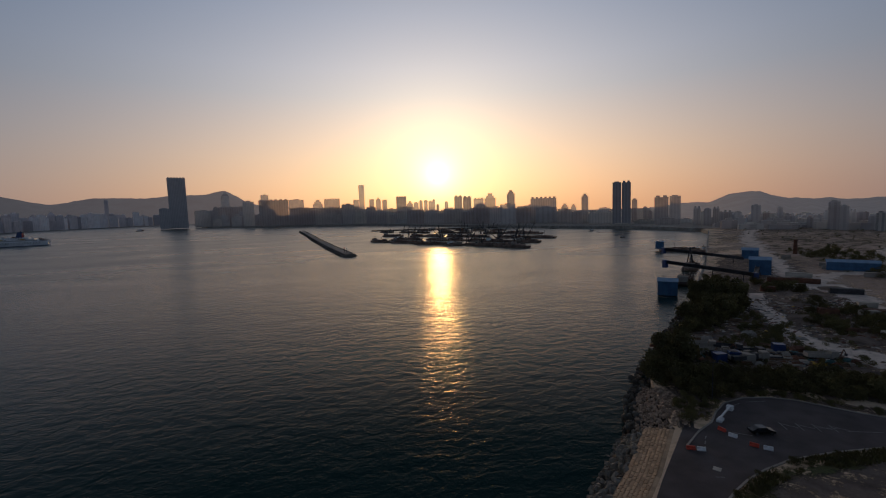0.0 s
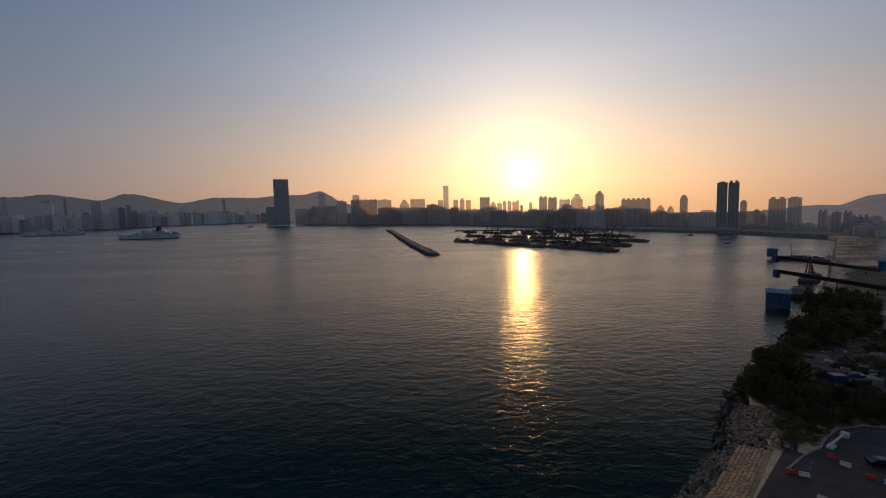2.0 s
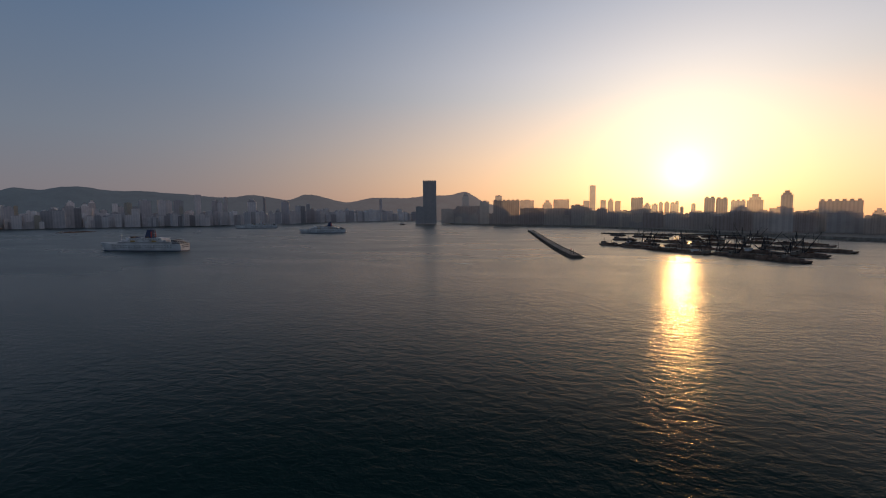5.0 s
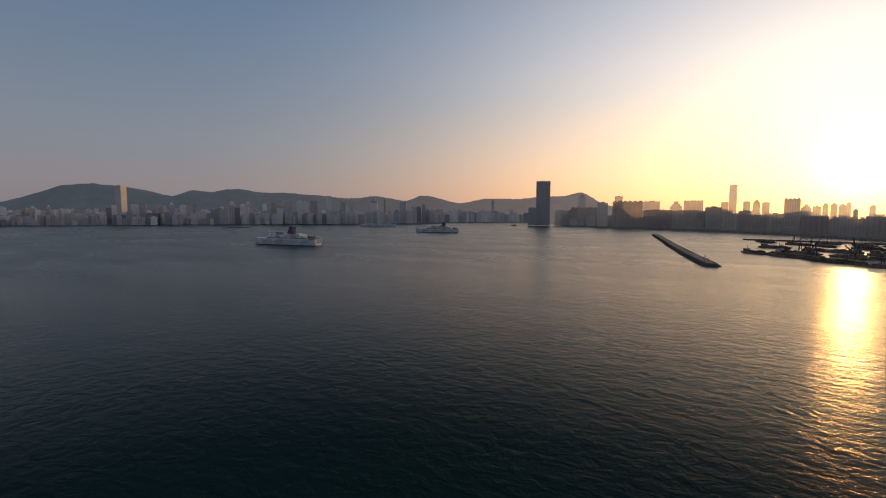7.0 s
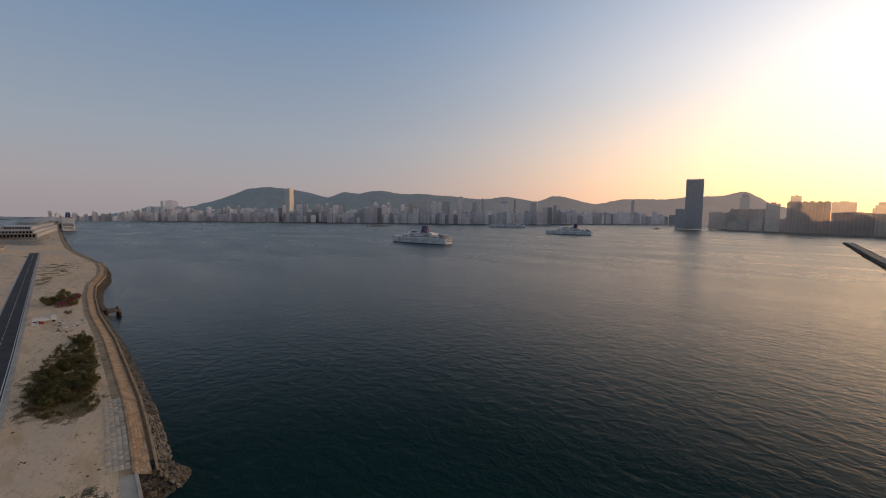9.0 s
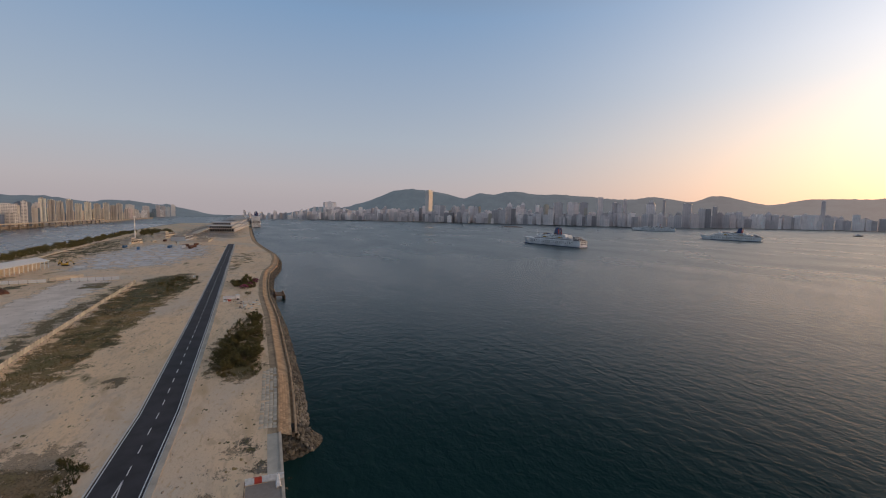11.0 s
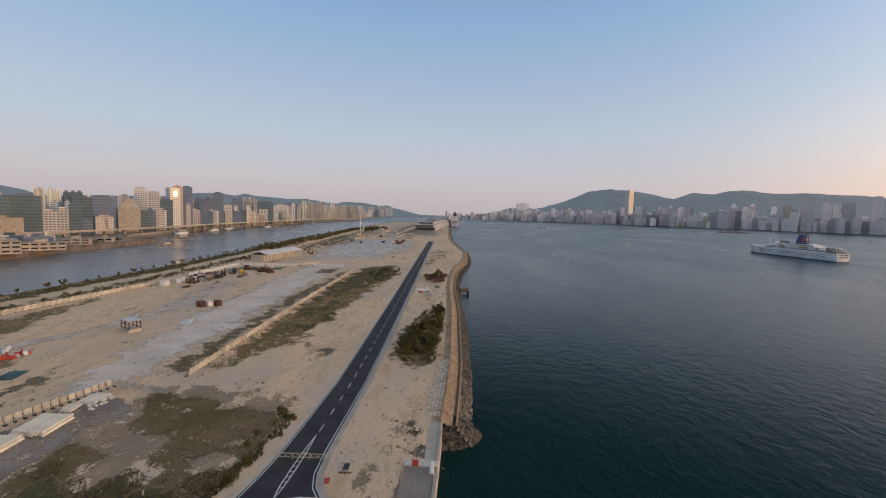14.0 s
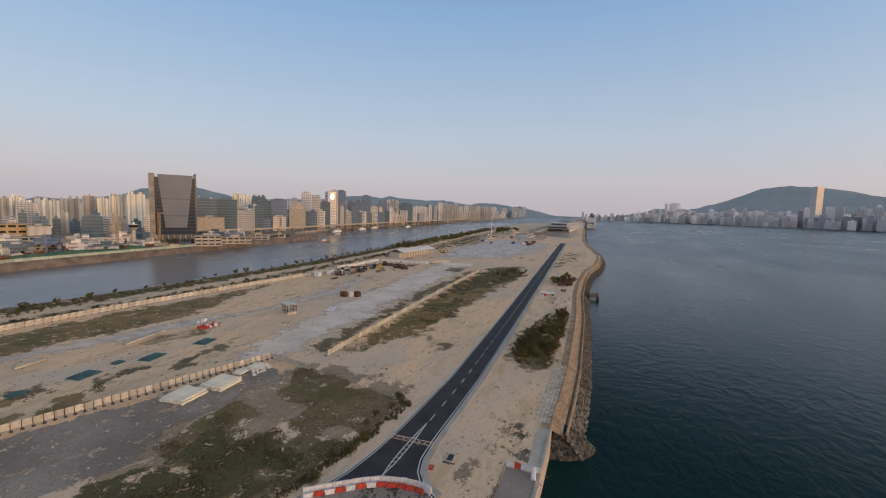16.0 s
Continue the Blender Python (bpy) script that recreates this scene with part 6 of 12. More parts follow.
infill("eastern", -383, -579, 148, 8.1, 10.0, 25.7, "citygrey")
infill("eastern", -418, -609, 147, 7.8, 10.0, 20.3, "estate")
infill("eastern", -413, -578, 146, 11.8, 11.8, 17.9, "office")
infill("eastern", -432, -578, 145, 12.9, 12.9, 22.9, "citypink")
infill("eastern", -444, -582, 144, 8.3, 10.0, 29.8, "office")
infill("eastern", -439, -555, 143, 12.4, 12.4, 28.8, "estate")
infill("eastern", -446, -542, 142, 12.4, 12.4, 17.5, "citygrey")
infill("eastern", -480, -561, 141, 11.3, 11.3, 17.5, "citygrey")
infill("eastern", -464, -532, 141, 8.6, 10.0, 28.8, "citygrey")
infill("eastern", -495, -545, 140, 10.9, 10.9, 21.5, "estate")
infill("eastern", -1046, -672, 124, 6.8, 10.0, 24.4, "citygrey")
infill("eastern", -1063, -672, 124, 11.7, 11.7, 25.2, "office")
infill("eastern", -1079, -676, 123, 7.7, 10.0, 32.5, "office")
infill("eastern", -1106, -678, 123, 9.6, 10.0, 25.6, "citygrey")
infill("eastern", -1117, -679, 123, 11.6, 11.6, 29.2, "estate")
infill("eastern", -1141, -681, 122, 10.0, 10.0, 24.6, "citypink")
infill("eastern", -1155, -683, 122, 8.3, 10.0, 31.6, "citygrey")
infill("eastern", -1173, -682, 121, 13.4, 13.4, 28.2, "office")
infill("eastern", -1193, -684, 121, 11.2, 11.2, 29.3, "office")
infill("eastern", -1211, -685, 121, 11.6, 11.6, 33.3, "office")
infill("eastern", -1236, -685, 120, 12.1, 12.1, 34.5, "citypink")
infill("eastern", -1254, -686, 120, 8.5, 10.0, 24.7, "office")
infill("eastern", -1277, -685, 119, 13.2, 13.2, 22.2, "office")
infill("eastern", -1297, -685, 119, 12.9, 12.9, 39.6, "citygrey")
infill("eastern", -1316, -684, 119, 12.8, 12.8, 33.4, "office")
infill("eastern", -1326, -683, 118, 14.7, 14.7, 40.7, "citygrey")
infill("eastern", -1348, -684, 118, 8.7, 10.0, 36.9, "estate")
infill("eastern", -1376, -680, 117, 13.5, 13.5, 28.8, "citypink")
infill("eastern", -1383, -681, 117, 9.5, 10.0, 26.8, "office")
infill("eastern", -1399, -679, 117, 9.2, 10.0, 36.0, "citygrey")
infill("eastern", -1433, -675, 116, 16.4, 16.4, 36.3, "citygrey")
infill("eastern", -1450, -672, 116, 16.2, 16.2, 20.9, "estate")
infill("eastern", -1475, -669, 115, 15.5, 15.5, 22.0, "citygrey")
infill("eastern", -1477, -670, 115, 8.8, 10.0, 23.0, "office")
infill("eastern", -1511, -665, 115, 10.4, 10.4, 38.2, "estate")
infill("eastern", -1524, -663, 115, 9.6, 10.0, 32.0, "citygrey")
infill("eastern", -1551, -658, 114, 13.0, 13.0, 36.0, "citypink")
infill("eastern", -1571, -653, 114, 17.0, 17.0, 32.0, "citygrey")
infill("eastern", -1585, -651, 113, 11.6, 11.6, 41.6, "office")
infill("eastern", -1608, -646, 113, 13.2, 13.2, 25.8, "citypink")
infill("eastern", -1631, -641, 112, 16.1, 16.1, 45.0, "estate")
infill("eastern", -1641, -638, 112, 13.9, 13.9, 28.4, "office")
infill("eastern", -1668, -632, 112, 12.9, 12.9, 22.3, "citygrey")
infill("eastern", -1695, -624, 111, 18.8, 18.8, 26.4, "office")
infill("eastern", -1712, -620, 111, 13.4, 13.4, 38.2, "office")
infill("eastern", -1725, -616, 111, 17.1, 17.1, 38.6, "estate")
infill("eastern", -1739, -612, 110, 13.5, 13.5, 42.4, "citygrey")
infill("eastern", -1773, -601, 110, 17.6, 17.6, 40.6, "estate")
infill("eastern", -1784, -597, 109, 16.4, 16.4, 25.9, "office")
infill("eastern", -1814, -588, 109, 15.5, 15.5, 35.2, "citypink")
infill("eastern", -1822, -585, 109, 12.3, 12.3, 31.2, "office")
infill("eastern", -1845, -577, 108, 18.2, 18.2, 44.7, "citygrey")
infill("eastern", -1858, -573, 108, 11.0, 11.0, 34.3, "citypink")
infill("eastern", -1889, -560, 107, 14.4, 14.4, 30.7, "office")
infill("eastern", -1901, -555, 107, 16.5, 16.5, 36.6, "estate")
infill("eastern", -1917, -549, 107, 12.6, 12.6, 36.0, "citygrey")
infill("eastern", -1944, -538, 106, 16.9, 16.9, 42.5, "citygrey")
infill("eastern", -1960, -530, 106, 18.7, 18.7, 26.3, "citygrey")
infill("eastern", -1991, -517, 105, 21.1, 21.1, 48.8, "citygrey")
infill("eastern", -1999, -513, 105, 14.9, 14.9, 25.0, "office")
infill("eastern", -2067, -511, 105, 12.2, 12.2, 27.8, "estate")
infill("eastern", -2129, -513, 104, 13.9, 13.9, 43.9, "estate")
infill("eastern", -2232, -525, 104, 21.2, 21.2, 44.9, "citypink")
infill("eastern", -2304, -523, 104, 23.7, 23.7, 40.2, "citygrey")
infill("eastern", -2367, -525, 103, 15.6, 15.6, 24.3, "citygrey")
infill("eastern", -2542, -543, 103, 25.6, 25.6, 37.1, "citygrey")
infill("eastern", -2619, -540, 102, 21.8, 21.8, 22.6, "office")
infill("eastern", -2684, -544, 102, 26.2, 26.0, 26.1, "office")
infill("eastern", -2757, -545, 102, 20.4, 20.4, 43.5, "office")
infill("eastern", -2908, -544, 101, 29.0, 26.0, 39.9, "citygrey")
infill("kowloon", 136, 1652, -5, 27.5, 26.0, 35.0, "pinkblock")
infill("kowloon", 153, 1636, -6, 23.5, 23.5, 16.3, "hazy")
infill("kowloon", 177, 1622, -6, 30.4, 26.0, 14.9, "hazy")
infill("kowloon", 194, 1609, -7, 27.3, 26.0, 39.1, "hazy")
infill("kowloon", 212, 1588, -8, 19.4, 19.4, 38.2, "greyblock")
infill("kowloon", 230, 1578, -9, 24.6, 24.6, 27.6, "greyblock")
infill("kowloon", 252, 1559, -9, 24.4, 24.4, 37.4, "pinkblock")
infill("kowloon", 268, 1542, -10, 22.4, 22.4, 28.7, "greyblock")
infill("kowloon", 296, 1515, -11, 20.6, 20.6, 29.7, "pinkblock")
infill("kowloon", 305, 1505, -12, 18.2, 18.2, 23.6, "pinkblock")
infill("kowloon", 332, 1484, -13, 25.0, 25.0, 25.8, "greyblock")
infill("kowloon", 345, 1467, -14, 21.1, 21.1, 33.9, "greyblock")
infill("kowloon", 360, 1451, -14, 21.1, 21.1, 15.4, "pinkblock")
infill("kowloon", 380, 1435, -15, 27.9, 26.0, 27.5, "hazy")
infill("kowloon", 398, 1413, -16, 25.8, 25.8, 10.2, "greyblock")
infill("kowloon", 407, 1399, -17, 22.9, 22.9, 10.7, "greyblock")
infill("kowloon", 420, 1386, -17, 25.4, 25.4, 22.7, "hazy")
infill("kowloon", 441, 1357, -18, 23.2, 23.2, 22.7, "pinkblock")
infill("kowloon", 451, 1347, -19, 25.4, 25.4, 21.7, "greyblock")
infill("kowloon", 462, 1319, -20, 16.0, 16.0, 11.5, "greyblock")
infill("kowloon", 475, 1312, -20, 25.2, 25.2, 14.6, "greyblock")
infill("kowloon", 481, 1291, -21, 15.7, 15.7, 18.0, "greyblock")
infill("kowloon", 502, 1265, -22, 20.6, 20.6, 24.7, "pinkblock")
infill("kowloon", 506, 1251, -23, 15.4, 15.4, 25.8, "hazy")
infill("kowloon", 519, 1231, -23, 17.3, 17.3, 10.4, "pinkblock")
infill("kowloon", 533, 1203, -24, 15.5, 15.5, 12.7, "hazy")
infill("kowloon", 539, 1195, -25, 18.1, 18.1, 23.4, "hazy")
infill("kowloon", 550, 1173, -26, 18.0, 18.0, 15.3, "pinkblock")
infill("kowloon", 557, 1159, -26, 18.4, 18.4, 10.8, "greyblock")
infill("kowloon", 565, 1134, -27, 13.8, 13.8, 24.9, "hazy")
infill("kowloon", 579, 1112, -28, 20.0, 20.0, 13.5, "greyblock")
infill("kowloon", 585, 1095, -29, 19.4, 19.4, 15.1, "hazy")
infill("kowloon", 590, 1073, -30, 15.4, 15.4, 19.0, "hazy")
infill("kowloon", 598, 1053, -30, 16.6, 16.6, 21.6, "greyblock")
infill("kowloon", 599, 1042, -31, 12.6, 12.6, 25.8, "greyblock")
infill("kowloon", 608, 1024, -31, 17.9, 17.9, 25.3, "pinkblock")
infill("kowloon", 613, 997, -32, 14.8, 14.8, 26.6, "hazy")
infill("kowloon", 618, 981, -33, 16.1, 16.1, 17.4, "hazy")
infill("kowloon", 620, 971, -33, 15.2, 15.2, 20.1, "hazy")
infill("kowloon", 626, 941, -35, 16.0, 16.0, 26.5, "pinkblock")
# lesser blocks crowding behind the waterfront and on the plain before the northern hill
FILL = random.Random(57)
for k in range(150):
    u = FILL.random()
    i = min(len(KOWLOON) - 2, int(3 + u * (len(KOWLOON) - 4)))
    v = FILL.random()
    x, y = (KOWLOON[i][c] + (KOWLOON[i + 1][c] - KOWLOON[i][c]) * v for c in (0, 1))
    ln = math.hypot(x, y)
    back = FILL.uniform(130, 520)
    x, y = x * (1 + back / ln), y * (1 + back / ln)
    turn = -math.degrees(math.atan2(x, y))
    w = FILL.uniform(26, 60)
    infill("kowloon", x, y, turn, w, FILL.uniform(18, 30), FILL.uniform(20, 36) + FILL.random() ** 4 * 30 + 0.024 * back + 0.009 * (ln - 900), FILL.choice(("greyblock", "pinkblock", "hazy", "hazy")))
for k in range(170):
    az, ln = radians(FILL.uniform(43, 60)), FILL.uniform(830, 1180)
    w = FILL.uniform(14, 34)
    infill("kowloon", math.sin(az) * ln, math.cos(az) * ln, -math.degrees(az) + FILL.uniform(-14, 14), w, FILL.uniform(12, 24), FILL.uniform(4, 9) + FILL.random() ** 2 * 12, FILL.choice(("greyblock", "pinkblock", "hazy")))
SHORE = [(-3400, 480), (-2750, 640), (-2560, 1000), (-2560, 1450), (-2800, 2200), (-3000, 2950), (-2900, 3550)]
for k in range(130):
    i = FILL.randrange(len(SHORE) - 1)
    v = FILL.random()
    x, y = (SHORE[i][c] + (SHORE[i + 1][c] - SHORE[i][c]) * v for c in (0, 1))
    ln = math.hypot(x, y)
    back = FILL.uniform(60, 420)
    x, y = x * (1 + back / ln), y * (1 + back / ln)
    infill("island", x, y, -math.degrees(math.atan2(x, y)) + FILL.uniform(-12, 12), FILL.uniform(50, 130), FILL.uniform(26, 40), FILL.uniform(30, 55) + 0.06 * back, FILL.choice(("shoregrey", "shore", "shore")))
for k in range(90):
    x = FILL.uniform(-470, 90)
    y = -400 - FILL.uniform(0, 130) + (x + 470) * 0.03
    if math.hypot(x + 362, y + 438) < 42 or math.hypot(x + 303, y + 420) < 16:
        continue
    infill("eastern", x, y, FILL.uniform(135, 165), FILL.uniform(9, 26), FILL.uniform(7, 14), FILL.uniform(3.5, 9), FILL.choice(("citygrey", "citypink", "estate", "office")))
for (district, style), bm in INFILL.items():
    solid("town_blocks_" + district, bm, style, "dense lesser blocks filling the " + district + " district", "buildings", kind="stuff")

# ---- sea wall ----
def offset(line, o):
    """Polyline shifted o metres to the left of its direction."""
    out = []
    n = len(line)
    for i, (x, y) in enumerate(line):
        (xa, ya), (xb, yb) = line[max(i - 1, 0)], line[min(i + 1, n - 1)]
        ln = math.hypot(xb - xa, yb - ya)
        out.append((x - (yb - ya) / ln * o, y + (xb - xa) / ln * o))
    return out


def sheet(bm, line, profile):
    """Skin along a polyline: profile of (offset, z)."""
    rows = [offset(line, o) for o, z in profile]
    vs = [[bm.verts.new((x, y, z)) for x, y in row] for row, (o, z) in zip(rows, profile)]
    for a, b in zip(vs, vs[1:]):
        for i in range(len(line) - 1):
            bm.faces.new((a[i], a[i + 1], b[i + 1], b[i]))


def boulder_mesh(k):
    bm = bmesh.new()
    bmesh.ops.create_icosphere(bm, subdivisions=1, radius=0.62)
    rng = random.Random(k)
    for v in bm.verts:
        v.co *= rng.uniform(0.72, 1.2)
        v.co.z *= 0.75
        v.co.x *= 1.25
    me = finish(bm, "rock")
    me.materials.append(MAT["rock"])
    return me


BOULDERS = [boulder_mesh(k) for k in range(6)]
RNG = random.Random(11)
MAT["rockbed"] = mat("rock_bed", (0.05, 0.044, 0.037), 0.95, var=0.5, scale=0.6, fine=3.0, bump=0.1)
WEST = [(-1263, -24), (-900, -10), (-700, 0), (-600, 10), (-520, 20), (-490, 24), (-440, 25), (-390, 23), (-345, 17), (-300, 15.7), (-250, 16.3), (-196, 19.6), (-131, 21.3), (-110, 21.1), (-98, 20.8), (-92, 20.6)]
EAST = [(30, 72.5), (38.4, 79.5), (43.9, 84.2), (49.6, 89.7), (56.2, 96.2)]
for nm, line in (("seawall_runway", WEST), ("seawall_corner", EAST)):
    bm = bmesh.new()
    if nm == "seawall_runway":
        sheet(bm, line, [(-0.3, GROUND + 0.012), (1.6, GROUND + 0.012), (1.62, GROUND + 0.25), (1.97, GROUND + 0.25), (2.0, GROUND - 0.1), (4.4, GROUND - 0.9), (4.45, GROUND - 1.3), (5.0, GROUND - 1.3), (5.05, GROUND - 0.55), (5.5, GROUND - 0.55), (5.55, GROUND - 1.7)])
    else:
        sheet(bm, line, [(-0.3, GROUND + 0.02), (0.35, GROUND + 0.05), (0.4, GROUND - 0.05), (5.2, GROUND - 1.06), (5.3, GROUND - 1.9)])
    wall = solid(nm, bm, "masonry", "sloped tan masonry sea wall with a low parapet", "sea wall", kind="structure")
    bm = bmesh.new()
    sheet(bm, line[:-1] if nm == "seawall_runway" else line, [(5.5 if nm == "seawall_runway" else 5.25, GROUND - 1.6), (8.9 if nm == "seawall_runway" else 11.0, -0.7)])
    solid("bank_slope", bm, "rockbed", "dark stone bed of the sea wall slope", "bank", kind="structure")
    # dressed stones of the slope, proud of the joints
    near = [p for p in along(line, 1.12) if (-128 < p[0] < -92.5) or 30 < p[0] < 58]
    bm = bmesh.new()
    box(bm, -0.52, 0.52, -0.29, 0.29, -0.1, 0.07)
    bmesh.ops.bevel(bm, geom=bm.edges[:], offset=0.04, segments=1, affect="EDGES")
    stone = finish(bm, "stone")
    stone.materials.append(MAT["masonry"])
    for x, y, a in near:
        for r in range(4 if nm == "seawall_runway" else 7):
            o = (2.3 if nm == "seawall_runway" else 0.72) + r * (0.58 if nm == "seawall_runway" else 0.66) + RNG.uniform(-0.04, 0.04)
            if RNG.random() < 0.1:
                continue
            shift = (0.5 if r % 2 else 0.0) + RNG.uniform(-0.08, 0.08)
            px, py = x - math.sin(a) * o + math.cos(a) * shift, y + math.cos(a) * o + math.sin(a) * shift
            st = new("stone", stone)
            st.parent = wall
            st.matrix_basis = Matrix.Translation((px, py, GROUND - 0.08 - (o - 2.0) * 0.333 if nm == "seawall_runway" else GROUND - 0.03 - (o - 0.4) * 0.212)) @ Euler((-0.2 + RNG.uniform(-0.05, 0.05), RNG.uniform(-0.05, 0.05), a + RNG.uniform(-0.05, 0.05)), "XYZ").to_matrix().to_4x4() @ Matrix.Diagonal((RNG.uniform(0.85, 1.08), RNG.uniform(0.9, 1.1), RNG.uniform(0.8, 1.5), 1))
    # rock armour
    bed = new("rock_armour")
    tagged(bed, "dark rock armour boulders sloping into the sea", "rock armour", kind="structure")
    verts, faces = [], []
    singles = 0
    for x, y, a in along(line, 0.95):
        for r in range(6):
            o = 5.9 + r * 0.85 + RNG.uniform(-0.3, 0.3)
            z = GROUND - 1.5 - (o - 5.5) * 1.0 + RNG.uniform(-0.1, 0.35)
            if nm == "seawall_corner":
                o += 0.25 * r - 0.4
            px, py = x - math.sin(a) * o + RNG.uniform(-0.3, 0.3), y + math.cos(a) * o
            s = RNG.uniform(0.65, 1.3) * (1.25 if nm == "seawall_corner" else 1.0)
            m = Matrix.Translation((px, py, z)) @ Euler((RNG.uniform(0, 6), RNG.uniform(0, 6), RNG.uniform(0, 6))).to_matrix().to_4x4() @ Matrix.Scale(s, 4)
            if nm == "seawall_runway":
                o = 5.8 + r * 0.6 + RNG.uniform(-0.2, 0.2)
                px, py = x - math.sin(a) * o + RNG.uniform(-0.3, 0.3), y + math.cos(a) * o
                m = Matrix.Translation((px, py, GROUND - 1.46 - (o - 5.5) * 1.21 + RNG.uniform(-0.08, 0.1))) @ Matrix.Rotation(a, 4, "Z") @ Matrix.Rotation(-0.88 + RNG.uniform(-0.2, 0.2), 4, "X") @ Matrix.Rotation(RNG.uniform(-0.4, 0.4), 4, "Z") @ Matrix.Diagonal((s * 0.74, s * 0.78, s * (0.6 if r < 4 else 0.8), 1))
            me = BOULDERS[RNG.randrange(6)]
            if singles < 290 and (-122 < x < -92 or 33 < x < 66) and RNG.random() < 0.9:
                ob = new("rock", me)
                ob.parent = bed
                ob.matrix_basis = m
                singles += 1
            elif x > -560 and (x > -260 or RNG.random() < 0.6):
                k = len(verts)
                verts += [m @ v.co for v in me.vertices]
                faces += [[k + i for i in f.vertices] for f in me.polygons]
    me = bpy.data.meshes.new("boulders")
    me.from_pydata(verts, [], faces)
    me.materials.append(MAT["rock"])
    ob = tagged(new("boulders", me), kind="stuff")
    ob.parent = bed

# rounded head of the rock armour beside the quay: earth cone, pitched stones, loose boulders at its foot
HEAD = Vector((-96.5, 21.6))


def head_point(a, q, z):
    return Vector((HEAD.x + math.sin(a) * q * 0.72, HEAD.y + math.cos(a) * q, z))


bm = bmesh.new()
rings = []
for q, z in ((0.2, GROUND - 0.1), (4.2, GROUND - 0.9), (5.4, GROUND - 1.5), (10.4, -0.9)):
    rings.append([bm.verts.new(head_point(-0.15 + i * 0.19, q, z)) for i in range(11)])
for u, v in zip(rings, rings[1:]):
    for i in range(10):
        bm.faces.new((u[i], v[i], v[i + 1], u[i + 1]))
solid("bank_head", bm, "rockbed", "dark stony earth at the rounded end of the sea wall", "bank", kind="structure")
verts, faces = [], []
for k in range(520):
    a, q = RNG.uniform(-0.2, 1.75), 5.2 + 5.4 * RNG.random() ** 0.8
    z = GROUND - 1.42 - (q - 5.4) * 0.88 + RNG.uniform(-0.05, 0.2)
    foot = q > 9.4
    s0 = RNG.uniform(0.6, 1.25)
    m = Matrix.Translation(head_point(a, q, z)) @ Matrix.Rotation(-a, 4, "Z") @ Matrix.Rotation(-0.7 + RNG.uniform(-0.25, 0.25), 4, "X") @ Matrix.Rotation(RNG.uniform(-1, 1), 4, "Z") @ Matrix.Diagonal((s0 * 0.8, s0 * 0.8, s0 * (0.85 if foot else 0.65), 1))
    me = BOULDERS[RNG.randrange(6)]
    k0 = len(verts)
    verts += [m @ v.co for v in me.vertices]
    faces += [[k0 + j for j in f.vertices] for f in me.polygons]
me = bpy.data.meshes.new("rock_head")
me.from_pydata(verts, [], faces)
me.materials.append(MAT["rock"])
tagged(new("rock_head", me), "rounded end of the dark pitched stone slope by the quay", "rock armour", kind="stuff")

MAT["brokenstone"] = mat("broken_stone", (0.42, 0.31, 0.22), 0.95, var=0.5, scale=0.8, fine=4.0)
bm = bmesh.new()
sheet(bm, [(55, 95), (61.5, 103), (66, 110), (70, 116)], [(-4, GROUND + 0.01), (0, GROUND - 0.05), (11, -0.8)])
solid("bank_rubble", bm, "rockbed", "dark stone bed under the broken stone slope", "bank", kind="structure")
# pale rubble mound where the wall ends, and dark boulders along the bank beyond
for nm, poly, n, lo, hi, mt, lab in (("rubble_mound", [(50.7, 99.6), (58.4, 111.9), (64.8, 117), (68, 112.5), (67, 105), (61.2, 97.2), (56.2, 96.2)], 950, 0.32, 0.66, "brokenstone", "pale broken stone slope at the end of the sea wall"),
                                     ("bank_rocks", [(52, 100), (58, 101), (62, 111), (70, 121), (80, 131), (103, 152), (126, 172), (150, 198), (148, 201), (123, 176), (100, 156), (77, 135), (66, 124), (58, 115), (51, 105)], 900, 0.7, 1.4, "rock", "dark boulders along the overgrown bank")):
    verts, faces, k2 = [], [], 0
    xs, ys = [p[0] for p in poly], [p[1] for p in poly]
    while k2 < n:
        x, y = RNG.uniform(min(xs), max(xs)), RNG.uniform(min(ys), max(ys))
        if not inside(x, y, poly):
            continue
        k2 += 1
        z = GROUND + RNG.uniform(-0.1, 0.2) - max(0.0, (y - 96.2) * 0.45 - (x - 56.2) * 0.75) * 0.4 if mt != "rock" else RNG.uniform(0, 3.2)
        m = Matrix.Translation((x, y, z)) @ Euler((RNG.uniform(0, 6), RNG.uniform(0, 6), 0)).to_matrix().to_4x4() @ Matrix.Scale(RNG.uniform(lo, hi), 4)
        me = BOULDERS[RNG.randrange(6)]
        k = len(verts)
        verts += [m @ v.co for v in me.vertices]
        faces += [[k + j for j in f.vertices] for f in me.polygons]
    me = bpy.data.meshes.new(nm)
    me.from_pydata(verts, [], faces)
    me.materials.append(MAT[mt])
    tagged(new(nm, me), lab, "rocks", kind="stuff")

